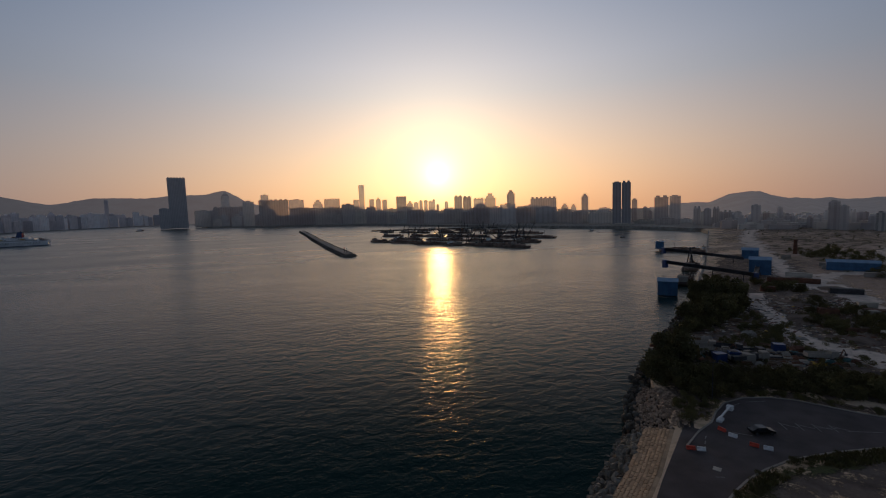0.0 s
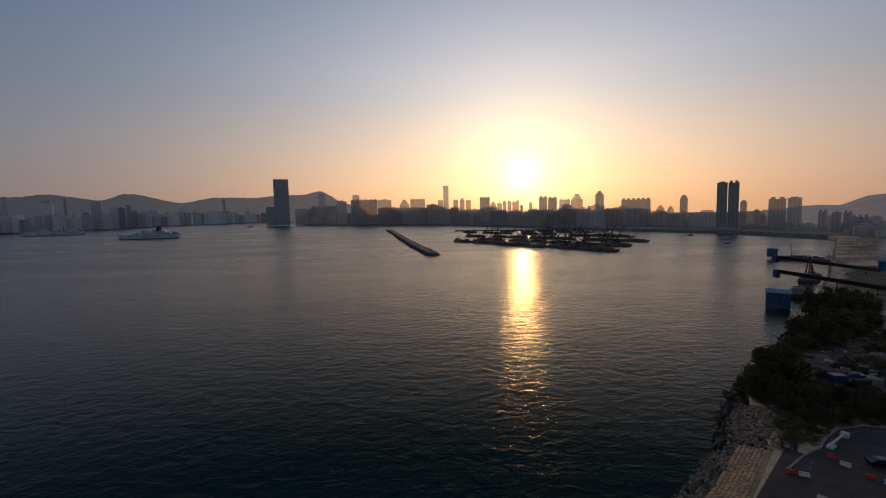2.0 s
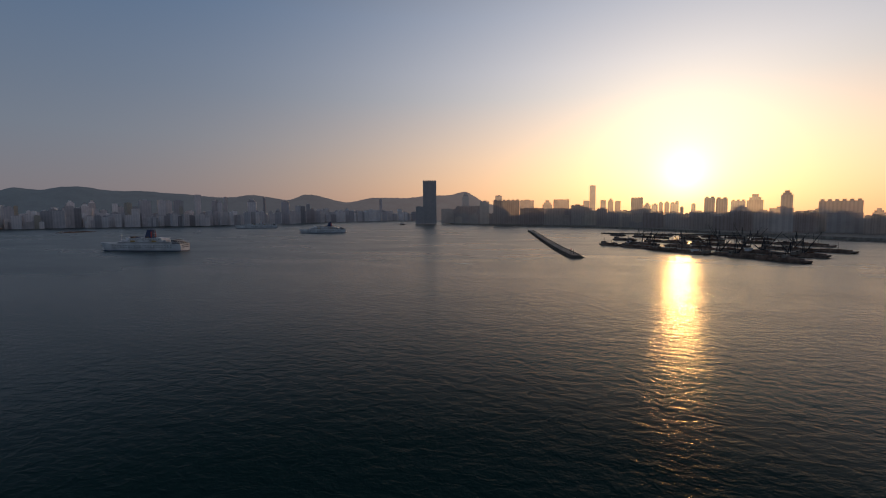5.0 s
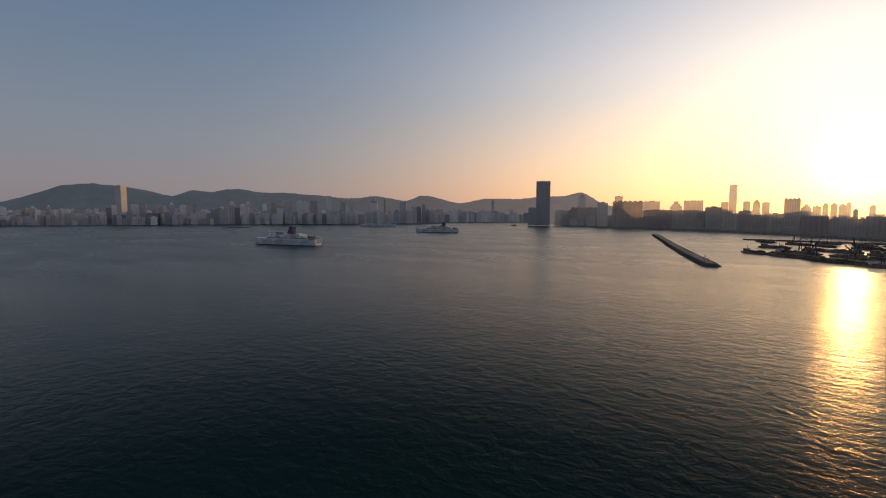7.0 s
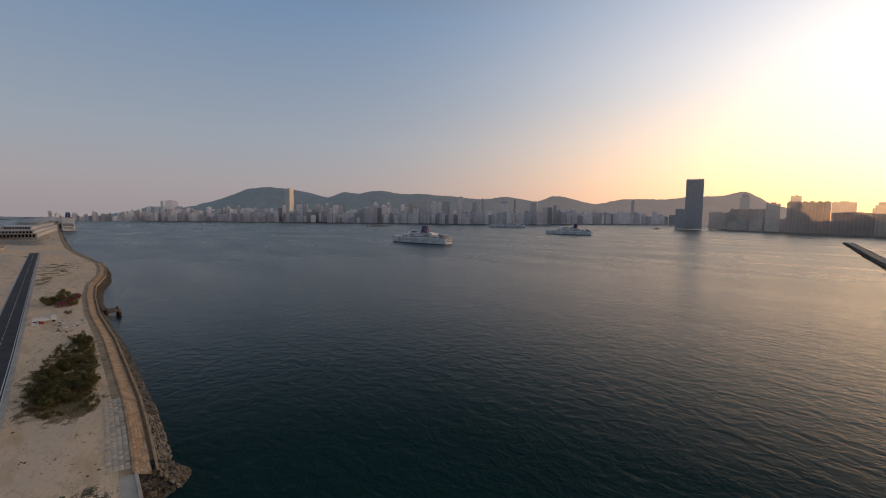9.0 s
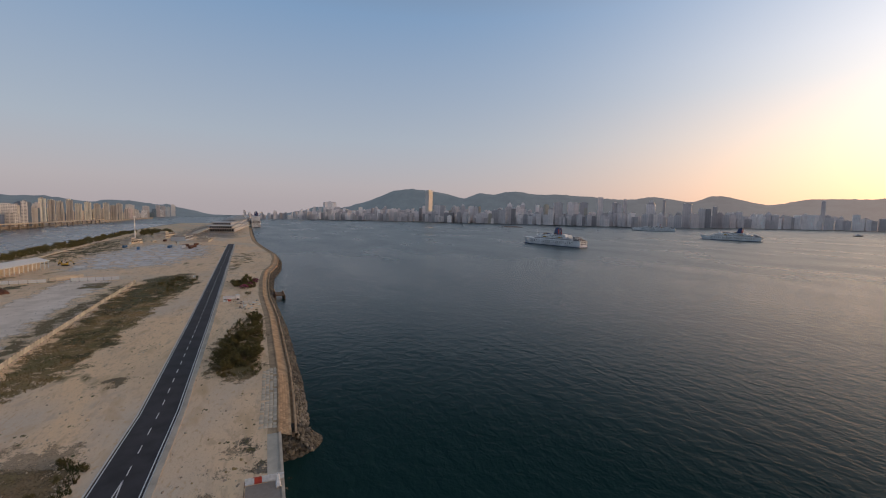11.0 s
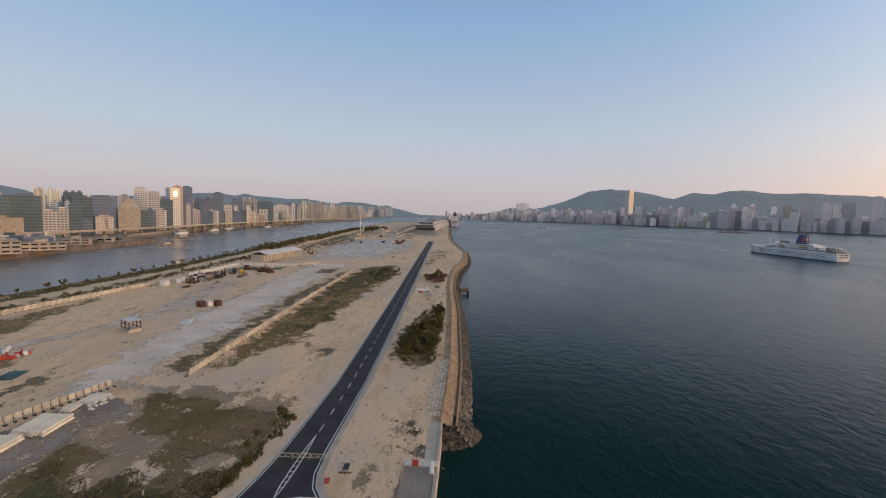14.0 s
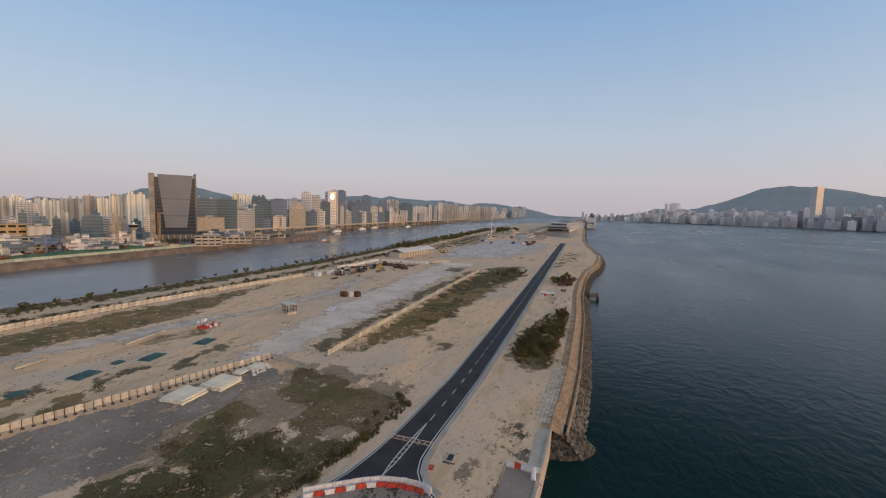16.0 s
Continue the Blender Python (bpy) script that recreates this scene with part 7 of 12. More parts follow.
# concrete quay edge and paving stones behind it
bm = bmesh.new()
box(bm, -92, -60, 20.3, 22.9, GROUND - 6, GROUND + 0.06)
box(bm, -92, -60, 22.45, 22.95, GROUND + 0.06, GROUND + 0.22)
solid("quay_edge", bm, "pale", "pale concrete quay edge above the water", "quay", kind="structure")
bm = bmesh.new()
box(bm, -0.5, 0.5, -0.42, 0.42, -0.12, 0.06)
slab = finish(bm, "paving_slab")
slab.materials.append(MAT["slab"])
paving = tagged(new("pavement_quay"), "broken pale grey paving slabs along the sea wall", "pavement", kind="structure")
for line, lo, hi, rows, first in ((WEST, -131, -94, 4, -1.05),):
    for x, y, a in along(line, 1.12):
        if lo < x < hi:
            for r in range(rows):
                o = -(first + r * 0.92)
                if RNG.random() < 0.05 + 0.03 * r * r:
                    continue
                st = new("paving_slab", slab)
                st.parent = paving
                st.matrix_basis = pose(x - math.sin(a) * o + RNG.uniform(-0.1, 0.1), y + math.cos(a) * o, GROUND + RNG.uniform(0, 0.05), RNG.uniform(-2, 2), RNG.uniform(-2, 2), math.degrees(a) + RNG.uniform(-4, 4)) @ Matrix.Diagonal((RNG.uniform(0.85, 1.1), RNG.uniform(0.8, 1.08), 1, 1))

# ---- roads ----
ROAD = [(62, 94), (46, 80), (20, 56), (-10, 27), (-35, 8), (-48, 1), (-60, -1.6), (-80, -1.6), (-110, -1.8), (-193, -4.9), (-400, -13.8), (-640, -24)]
LEFT_EDGE = [(-54, -10.6), (-58, -9.4), (-63, -7.8), (-70, -6.8), (-80, -6.1), (-110, -5.7), (-193, -8.8), (-400, -17.7), (-640, -27.9)]
RIGHT_EDGE = [(-62.8, 8.5), (-65, 5.6), (-68, 3.6), (-71.5, 2.6), (-78, 2.2), (-110, 2.1), (-193, -1.0), (-400, -9.9), (-640, -20.1)]


def strip(bm, a, b, z):
    va, vb = [bm.verts.new((*p, z)) for p in a], [bm.verts.new((*p, z)) for p in b]
    for i in range(len(a) - 1):
        bm.faces.new((va[i], va[i + 1], vb[i + 1], vb[i]))


WESTROAD = [(-58, -1.6), (-80, -1.6), (-110, -1.8), (-193, -4.9), (-400, -13.8), (-640, -24)]
bm = bmesh.new()
strip(bm, LEFT_EDGE, RIGHT_EDGE, GROUND + 0.05)
solid("road_runway", bm, "asphalt", "new dark asphalt two-lane road along the old runway", "road", kind="structure")
bm = bmesh.new()
ribbon(bm, ROAD[:6], -3.9, 3.9, GROUND + 0.03)
solid("road_shore", bm, "oldasphalt", "worn grey asphalt road by the shore", "road", kind="structure")
for edge, o in ((LEFT_EDGE, -0.35), (RIGHT_EDGE, 0.4), (RIGHT_EDGE, -0.15), (LEFT_EDGE, 0.2)):
    bm = bmesh.new()
    ribbon(bm, edge, o - 0.1, o + 0.1, GROUND + 0.075)
    solid("edge_line", bm, "paint", "white painted road edge line", "road marking", kind="structure")
bm = bmesh.new()
sheet(bm, RIGHT_EDGE[::-1], [(0.25, GROUND + 0.02), (0.25, GROUND + 0.16), (1.35, GROUND + 0.16), (1.35, GROUND)])
solid("pavement_kerb", bm, "pale", "pale concrete kerb strip beside the road", "kerb", kind="structure")
bm = bmesh.new()
box(bm, -1.5, 1.5, -0.09, 0.09, 0, 0.012)
dash = finish(bm, "dash")
dash.materials.append(MAT["paint"])
marks = tagged(new("centre_line"), "broken white centre line on dark asphalt", "road marking", kind="structure")
for x, y, a in along(WESTROAD, 7.2):
    if x < -86:
        d = new("dash", dash)
        d.parent = marks
        d.matrix_basis = pose(x, y, GROUND + 0.075, 0, 0, math.degrees(a))
# long painted spindle with rungs
spindle = tagged(new("road_marking_spindle"), "white painted tapering ladder marking on the road", "road marking", kind="structure")
for s in (-1, 1):
    bm = bmesh.new()
    ribbon(bm, [(-64.5, -1.8), (-68, -1.8 + s * 0.36), (-73.5, -1.8 + s * 0.46), (-79, -1.8 + s * 0.3), (-84, -1.8)], -0.1, 0.1, GROUND + 0.078)
    part("line", bm, "paint", spindle)
for k in range(9):
    bm = bmesh.new()
    w = 0.45 - abs(k - 4) * 0.05
    x = -67.5 - k * 1.45
    box(bm, x - 0.1, x + 0.1, -1.8 - w, -1.8 + w, GROUND + 0.07, GROUND + 0.082)
    part("rung", bm, "paint", spindle)

# turning loop beside the corner
OUTER = [(54.5, 90.2), (60.5, 94), (65.7, 96.4), (69.9, 99.8), (75, 102.9), (80.7, 103.9), (86.2, 102.7), (90.2, 100.3), (93.5, 96.5), (97.5, 91.5), (103, 86), (125, 68)]
INNER = [(44, 73.5), (49.8, 76.6), (51.9, 77.7), (56, 79.5), (61.3, 81.1), (68.2, 82.4), (77.5, 82.3), (90, 81), (102, 75.5), (121, 61.5)]
bm = bmesh.new()
loop = OUTER + INNER[::-1] + [(40, 77.5)]
vs = [bm.verts.new((x, y, GROUND + 0.045)) for x, y in loop]
bm.faces.new(vs)
bmesh.ops.triangulate(bm, faces=bm.faces[:])
solid("road_loop", bm, "oldasphalt", "worn asphalt turning loop with faded markings", "road", kind="structure")
bm = bmesh.new()
sheet(bm, INNER, [(0.0, GROUND), (0.0, GROUND + 0.17), (-0.35, GROUND + 0.17), (-0.35, GROUND)])
sheet(bm, OUTER, [(0.0, GROUND), (0.0, GROUND + 0.17), (0.35, GROUND + 0.17), (0.35, GROUND)])
solid("kerb_loop", bm, "concrete", "weathered concrete kerb round the turning loop", "kerb", kind="structure")
faded = tagged(new("road_marking_loop"), "faded white bay markings on the turning loop", "road marking", kind="structure")
for k in range(4):
    for lean, dx in ((-22, 0.0), (38, 1.2)):
        bm = bmesh.new()
        box(bm, -0.09, 0.09, -1.5, 1.5, 0, 0.012)
        part("line", bm, "faded", faded).matrix_basis = pose(77.6 + k * 2.7 + dx, 91.8 - k * 1.1 - dx * 0.2, GROUND + 0.06, 0, 0, lean)
for k, (x, y, a, ln) in enumerate(((67.5, 91.2, -38, 3.2), (76, 101.5, 15, 4), (82, 101.8, -10, 4.5), (90, 86, -20, 6), (84.5, 89, -20, 4), (58.5, 90.5, 40, 1.2), (60, 92, 40, 1.2), (52.7, 81.1, -20, 1.4))):
    bm = bmesh.new()
    box(bm, -ln / 2, ln / 2, -0.09, 0.09, 0, 0.012)
    part("line", bm, "faded", faded).matrix_basis = pose(x, y, GROUND + 0.06, 0, 0, a)

# ---- ragged ground patches ----
COVERS = {}


def cover_material(key):
    """Ground cover that thins out in tufts where its mesh says it is sparse."""
    if key not in COVERS:
        m = MAT[key].copy()
        m.name = key + "_cover"
        nt = m.node_tree
        b = nt.nodes["Principled BSDF"]
        at = nt.nodes.new("ShaderNodeAttribute")
        at.attribute_name = "cover"
        tc = nt.nodes.new("ShaderNodeTexCoord")
        total = at.outputs["Fac"]
        for scale, weight in ((0.35, 0.75), (1.6, 0.6), (5.0, 0.35)):
            n = nt.nodes.new("ShaderNodeTexNoise")
            n.inputs["Scale"].default_value, n.inputs["Detail"].default_value = scale, 4
            nt.links.new(tc.outputs["Object"], n.inputs["Vector"])
            mr = nt.nodes.new("ShaderNodeMapRange")
            mr.clamp = False
            mr.inputs["From Min"].default_value, mr.inputs["From Max"].default_value = 0.3, 0.7
            mr.inputs["To Min"].default_value, mr.inputs["To Max"].default_value = -weight / 2, weight / 2
            nt.links.new(n.outputs["Fac"], mr.inputs["Value"])
            ad = nt.nodes.new("ShaderNodeMath")
            ad.operation = "ADD"
            nt.links.new(total, ad.inputs[0])
            nt.links.new(mr.outputs[0], ad.inputs[1])
            total = ad.outputs[0]
        st = nt.nodes.new("ShaderNodeMapRange")
        st.interpolation_type = "SMOOTHSTEP"
        st.inputs["From Min"].default_value, st.inputs["From Max"].default_value = (0.1, 0.5) if key in ("trackdust", "slabfloor", "puddle") else (0.42, 1.1)
        nt.links.new(total, st.inputs["Value"])
        nt.links.new(st.outputs[0], b.inputs["Alpha"])
        COVERS[key] = m
    return COVERS[key]


def patch(name, poly, cell, material, label, z, rag=0.5, holes=(), kind="structure", density=1.0):
    """Thin ground cover with a soft ragged edge; density thins it in drifts."""
    xs, ys = [p[0] for p in poly], [p[1] for p in poly]
    w = max(0.5, 3.5 * cell * rag)
    step = cell * 1.5
    ring = [(math.cos(k * 1.0472) * r, math.sin(k * 1.0472) * r) for k in range(6) for r in (0.5, 1.1)] + [(0, 0)]
    verts, faces, cover, index = [], [], [], {}
    ni, nj = int((max(xs) - min(xs) + 4 * w) / step) + 1, int((max(ys) - min(ys) + 4 * w) / step) + 1

    def corner(i, j):
        if (i, j) not in index:
            x, y = min(xs) - 2 * w + i * step, min(ys) - 2 * w + j * step
            bx = x + noise.noise(Vector((x * 0.13, y * 0.13, 5))) * w * 2 + noise.noise(Vector((x * 0.6, y * 0.6, 1))) * w
            by = y + noise.noise(Vector((x * 0.13, y * 0.13, 7))) * w * 2 + noise.noise(Vector((x * 0.6, y * 0.6, 3))) * w
            hits = sum(inside(bx + u * w, by + v * w, poly) and not any(inside(bx + u * w, by + v * w, h) for h in holes) for u, v in ring)
            c = hits / len(ring)
            if density < 1 and c > 0:
                d = noise.fractal(Vector((x * 0.11, y * 0.16, 2)), 1.0, 2.0, 4) * 0.5 + 0.5
                c *= min(1.0, max(0.0, (density - d) / 0.3 + 0.55))
            index[i, j] = len(verts)
            verts.append((x, y, z))
            cover.append(c)
        return index[i, j]

    for i in range(ni):
        for j in range(nj):
            q = (corner(i, j), corner(i + 1, j), corner(i + 1, j + 1), corner(i, j + 1))
            if any(cover[k] > 0.02 for k in q):
                faces.append(q)
    me = bpy.data.meshes.new(name)
    me.from_pydata(verts, [], faces)
    me.attributes.new("cover", "FLOAT", "POINT").data.foreach_set("value", cover)
    me.materials.append(cover_material(material))
    return tagged(new(name, me), label, "ground", kind=kind)


MAT["turf"] = mat("dry_turf", (0.115, 0.092, 0.034), 0.95, var=0.7, scale=0.1, fine=2.2, bump=0.1, tint=(0.25, 0.17, 0.09))
MAT["turf2"] = mat("brown_scrub", (0.26, 0.17, 0.072), 0.95, var=0.5, scale=0.12, fine=1.8, bump=0.1, tint=(0.14, 0.12, 0.04))
MAT["weed"] = mat("green_weeds", (0.06, 0.063, 0.02), 0.95, var=0.9, scale=0.3, fine=3.0, bump=0.1, tint=(0.11, 0.088, 0.036))
MAT["slabfloor"] = mat("old_runway_concrete", (0.78, 0.67, 0.58), 0.95, var=0.22, scale=0.12, fine=2.0, tint=(0.7, 0.59, 0.49))
MAT["greyfloor"] = mat("grey_apron_concrete", (0.2, 0.172, 0.15), 0.95, var=0.35, scale=0.07, fine=1.4, tint=(0.4, 0.345, 0.3))
MAT["trackdust"] = mat("grey_track_dust", (0.69, 0.58, 0.49), 0.95, var=0.25, scale=0.2, fine=2.0)
MAT["damp"] = mat("damp_stain", (0.2, 0.15, 0.09), 0.9, var=0.35, scale=0.3, fine=3.0, tint=(0.12, 0.095, 0.055))
MAT["puddle"] = mat("wet_ground", (0.62, 0.55, 0.5), 0.4, var=0.25, scale=0.1, fine=1.0)
NEAR_GRASS = [(-36, -30), (-40, -38), (-51, -31), (-55.2, -44), (-62, -45.6), (-70, -45.6), (-79.3, -45.6), (-85, -42), (-99.9, -45.8), (-97.5, -32.4), (-94, -20), (-90.2, -10.1), (-80.3, -9.5), (-73.6, -10), (-56, -12.4), (-36, -17)]
TONGUE = [(-84, -45), (-82, -32.6), (-78.8, -26.2), (-72.3, -28.6), (-64.1, -31.1), (-67.4, -34.5), (-73, -37), (-76, -45)]
BARE = [(-74.5, -20.5), (-76, -13.5), (-74.0, -12.1), (-71.0, -14.7), (-71.3, -18.4)]
FENCE_GRASS = [(-108, -42), (-131, -45), (-214, -49), (-296, -51), (-345, -32), (-300, -19), (-226, -26), (-172, -27), (-140, -30)]
MAT["darkearth"] = mat("dark_earth", (0.17, 0.125, 0.098), 0.95, var=0.55, scale=0.2, fine=2.0, bump=0.1)
MAT["dirt"] = mat("dirty_trodden_ground", (0.27, 0.205, 0.14), 0.95, var=0.4, scale=0.12, fine=2.0, bump=0.06, tint=(0.46, 0.34, 0.225))
patch("dirt_field", [(-30, -12), (-60, -11.5), (-92, -11), (-101, -14), (-104, -46), (-60, -49), (-30, -36)], 0.9, "dirt", "dirty trodden earth round the dry grass", GROUND + 0.024, 0.8, density=0.72)
patch("dirt_quay", [(-62, 10), (-72, 8), (-80, 10), (-90, 14), (-91, 20), (-60, 20)], 0.6, "dirt", "dark trodden earth behind the quay", GROUND + 0.022, 2.0, density=0.5)
patch("grass_patch", NEAR_GRASS, 0.45, "turf", "patchy dry grass and weeds on bare ground", GROUND + 0.03, 0.8, [TONGUE, BARE], density=0.84)
patch("weed_patch", [(-36, -28), (-46, -30), (-53, -37), (-60, -41), (-68, -38), (-62, -31), (-72, -27), (-70, -21), (-60, -17), (-36, -19)], 0.4, "weed", "green weeds over the dry grass", GROUND + 0.036, 1.2, density=0.6)
patch("weed_corner", [(-38, -42), (-42.5, -43.5), (-50.7, -40.1), (-53.4, -37), (-50, -29), (-38, -29)], 0.4, "weed", "dark green weeds at the edge of the apron", GROUND + 0.04, 0.7, density=0.72)
patch("scrub_strip", FENCE_GRASS, 0.8, "turf2", "brown scrub beside the hoarding", GROUND + 0.03, 1.0, density=0.95)
patch("grass_strip", [(-40, -152), (-82, -150), (-140, -147), (-200, -142), (-160, -133), (-121, -119), (-70, -127), (-40, -133)], 0.8, "turf2", "thin olive grass in front of the long hoarding", GROUND + 0.03, 0.9, density=0.95)
patch("grass_verge", [(-112, -47), (-160, -50.5), (-300, -55), (-300, -61), (-200, -60), (-112, -54)], 0.8, "turf", "weedy verge behind the hoarding", GROUND + 0.034, 0.8, density=0.76)
patch("concrete_apron", [(-15, -72), (-30, -52), (-43, -45), (-51.5, -41), (-56.1, -45.5), (-70, -46), (-85, -44), (-91, -45.6), (-96, -50), (-97, -56), (-91, -59), (-68.8, -65), (-45.3, -73), (-15, -82)], 0.8, "greyfloor", "worn grey concrete apron", GROUND + 0.02, 0.4)
patch("runway_concrete", [(-98, -58), (-108, -58), (-140, -60), (-200, -64), (-300, -68), (-340, -74), (-330, -92), (-220, -84), (-160, -78), (-115, -72), (-100, -66)], 0.9, "slabfloor", "worn pale concrete of the old runway", GROUND + 0.02, 1.0)
patch("track", [(-45, -127), (-70.7, -126), (-99.2, -119.2), (-131.6, -110.5), (-150, -100), (-190, -97), (-240, -108), (-240, -113), (-185, -103), (-150, -104), (-129.5, -106.2), (-96, -112.5), (-67.4, -120.5), (-45, -122)], 0.6, "trackdust", "pale grey vehicle track over sandy ground", GROUND + 0.025, 0.6)
patch("weed_streak", [(-40, -82), (-56.3, -94.3), (-64.6, -86.5), (-72, -72), (-58, -74), (-40, -79)], 0.5, "turf2", "olive weeds along the hoarding", GROUND + 0.03, 1.2, density=0.55)
patch("damp_flats", [(-55, -97), (-72, -92), (-82, -84), (-92, -82), (-108, -84), (-112, -76), (-95, -72), (-76, -76), (-60, -83)], 0.5, "damp", "brown damp stains among stored materials", GROUND + 0.028, 1.2, density=0.45)
patch("quay_concrete", [(-92, 16.4), (-92, 20.2), (-60, 20.2), (-60, 14), (-66, 13.5), (-78.5, 16)], 0.35, "greyfloor", "dark stained concrete behind the quay", GROUND + 0.028, 2.0, density=0.5)
patch("damp_patch", [(-73, 13.5), (-78.8, 13), (-86, 15.5), (-92, 17.5), (-91, 20.1), (-77, 20.1)], 0.25, "weed", "dark weedy stain beside the quay", GROUND + 0.034, 2.5, density=0.42)
patch("puddles", [(-380, -110), (-520, -130), (-640, -110), (-620, -50), (-500, -40), (-400, -60)], 1.6, "puddle", "grey wet flats on the old runway", GROUND + 0.02, 1.4, density=0.5)
patch("mud_stain", [(-126, -17), (-132, -22), (-138, -19), (-136, -12), (-130, -13)], 0.4, "damp", "damp brown stain on sandy ground", GROUND + 0.03, 0.9, density=0.6)
patch("far_grass", [(-420, -170), (-700, -190), (-760, -150), (-560, -130), (-430, -140)], 2.0, "turf2", "far brown grass on the old runway", GROUND + 0.03, 1.2, density=0.6)
patch("sea_verge_grass", [(-230, 2), (-330, -6), (-420, 8), (-520, 12), (-480, -10), (-330, -12)], 1.0, "turf2", "thin dry grass near the sea wall", GROUND + 0.03, 1.4, density=0.5)
patch("loop_island_grass", [(45, 72), (51.9, 77.2), (56, 79), (61.3, 80.6), (68.2, 81.9), (77.5, 81.8), (90, 80.5), (104, 73), (104, 60), (80, 62), (60, 62)], 0.6, "weed", "dark overgrown rim inside the turning loop", GROUND + 0.03, 0.5, [[(54, 70), (58.3, 76.8), (65.3, 78), (73.4, 78), (86, 77.5), (98, 70), (80, 66)]])


def tufts(name, poly, count, seed, lo, hi, material, label, holes=()):
    """Many small leaning blades as one mesh."""
    rng = random.Random(seed)
    xs, ys = [p[0] for p in poly], [p[1] for p in poly]
    verts, faces = [], []
    made = 0
    while made < count:
        x, y = rng.uniform(min(xs), max(xs)), rng.uniform(min(ys), max(ys))
        made += 1
        if not inside(x, y, poly) or any(inside(x, y, h) for h in holes) or noise.noise(Vector((x * 0.12, y * 0.12, 4))) < -0.12:
            continue
        for _ in range(5):
            a, h, lean = rng.uniform(0, 6.28), rng.uniform(lo, hi), rng.uniform(0.1, 0.5)
            w = h * 0.28
            k = len(verts)
            c, s = math.cos(a), math.sin(a)
            verts += [(x - s * w, y + c * w, GROUND), (x + s * w, y - c * w, GROUND), (x + c * h * lean + s * w * 0.4, y + s * h * lean - c * w * 0.4, GROUND + h)]
            faces.append((k, k + 1, k + 2))
    me = bpy.data.meshes.new(name)
    me.from_pydata(verts, [], faces)
    me.materials.append(MAT[material])
    return tagged(new(name, me), label, "grass", kind="stuff")


tufts("grass_tufts", NEAR_GRASS, 14000, 1, 0.05, 0.24, "turf", "dry grass tufts and low weeds", [TONGUE, BARE])
tufts("weed_tufts", NEAR_GRASS[:6] + NEAR_GRASS[-3:], 5000, 8, 0.1, 0.4, "weed", "low green weeds", [TONGUE, BARE])
tufts("scrub_tufts", FENCE_GRASS, 9000, 2, 0.12, 0.5, "turf2", "brown scrub tufts beside the hoarding")
tufts("grass_hedge", [(-52, -13.5), (-61, -11.5), (-69, -10.2), (-80, -8), (-91, -9), (-96, -14), (-93.5, -14), (-89, -10.5), (-70, -11.8), (-54, -14.6)], 2600, 3, 0.15, 0.5, "weed", "overgrown green hedge along the road edge")
tufts("loop_weeds", [(47, 74), (56, 79), (61.3, 80.6), (68.2, 81.9), (77.5, 81.8), (90, 80.5), (104, 74), (104, 71), (90, 77), (73, 78.4), (65, 78.4), (58, 77), (52, 74)], 4200, 4, 0.25, 0.8, "leaf", "overgrown dark weeds inside the turning loop")


# weeds and broken stone scattered over the bare ground
OPEN_GROUND = [(-60, -14), (-92, -8), (-200, -12), (-420, -22), (-640, -40), (-640, -120), (-420, -170), (-240, -138), (-120, -150), (-40, -150), (-44, -74), (-100, -60), (-100, -46), (-97, -30)]
SEA_VERGE = [(-64, 9), (-72, 4), (-110, 3.5), (-300, -5), (-500, -14), (-500, 18), (-300, 12), (-196, 15), (-130, 16), (-78, 19), (-66, 16)]


def litter(name, poly, count, seed, lo, hi, material, label, clump=0.0):
    """Low lumps strewn over the ground as one mesh."""
    rng = random.Random(seed)
    xs, ys = [p[0] for p in poly], [p[1] for p in poly]
    verts, faces, made = [], [], 0
    while made < count:
        x = max(xs) - (max(xs) - min(xs)) * rng.random() ** 1.6
        y = rng.uniform(min(ys), max(ys))
        if not inside(x, y, poly):
            continue
        made += 1
        if noise.fractal(Vector((x * 0.07, y * 0.1, seed)), 1.0, 2.0, 3) < clump:
            continue
        k, r, h = len(verts), rng.uniform(lo, hi), rng.uniform(0.25, 0.6)
        n = 5
        a0, sx = rng.uniform(0, 6), rng.uniform(0.8, 2.2)
        for i in range(n):
            a = a0 + i * 6.283 / n
            verts.append((x + math.cos(a) * r * sx * rng.uniform(0.6, 1.1), y + math.sin(a) * r * rng.uniform(0.6, 1.1), GROUND))
        verts.append((x, y, GROUND + r * h))
        faces += [(k + i, k + (i + 1) % n, k + n) for i in range(n)]
    me = bpy.data.meshes.new(name)
    me.from_pydata(verts, [], faces)
    me.materials.append(MAT[material])
    return tagged(new(name, me), label, "ground litter", kind="stuff")


for k, poly in enumerate((OPEN_GROUND, SEA_VERGE)):
    f = 1.0 if k == 0 else 0.13
    litter("weed_clumps", poly, int(6000 * f), 11 + k, 0.08, 0.42, "weed", "small weed clumps on bare ground", 0.42)
    litter("dry_clumps", poly, int(6000 * f), 21 + k, 0.08, 0.4, "turf2", "dry brown grass clumps on bare ground", 0.32)
    litter("stones", poly, int(2600 * f), 31 + k, 0.1, 0.35, "brokenstone", "broken stones and concrete lumps on bare ground", -0.1)
for nm, line, o0, o1, mt, dens, lab in (("bank_grass", NULLAH[1:6], 0.5, -13, "weed", 0.8, "dark grass on the channel bank"), ("verge_grass", NULLAH[1:6], -21, -31, "turf", 0.62, "olive grass behind the long hoarding")):
    patch(nm, offset(line, o0) + offset(line, o1)[::-1], 1.2, mt, lab, GROUND + 0.03, 0.6, density=dens)
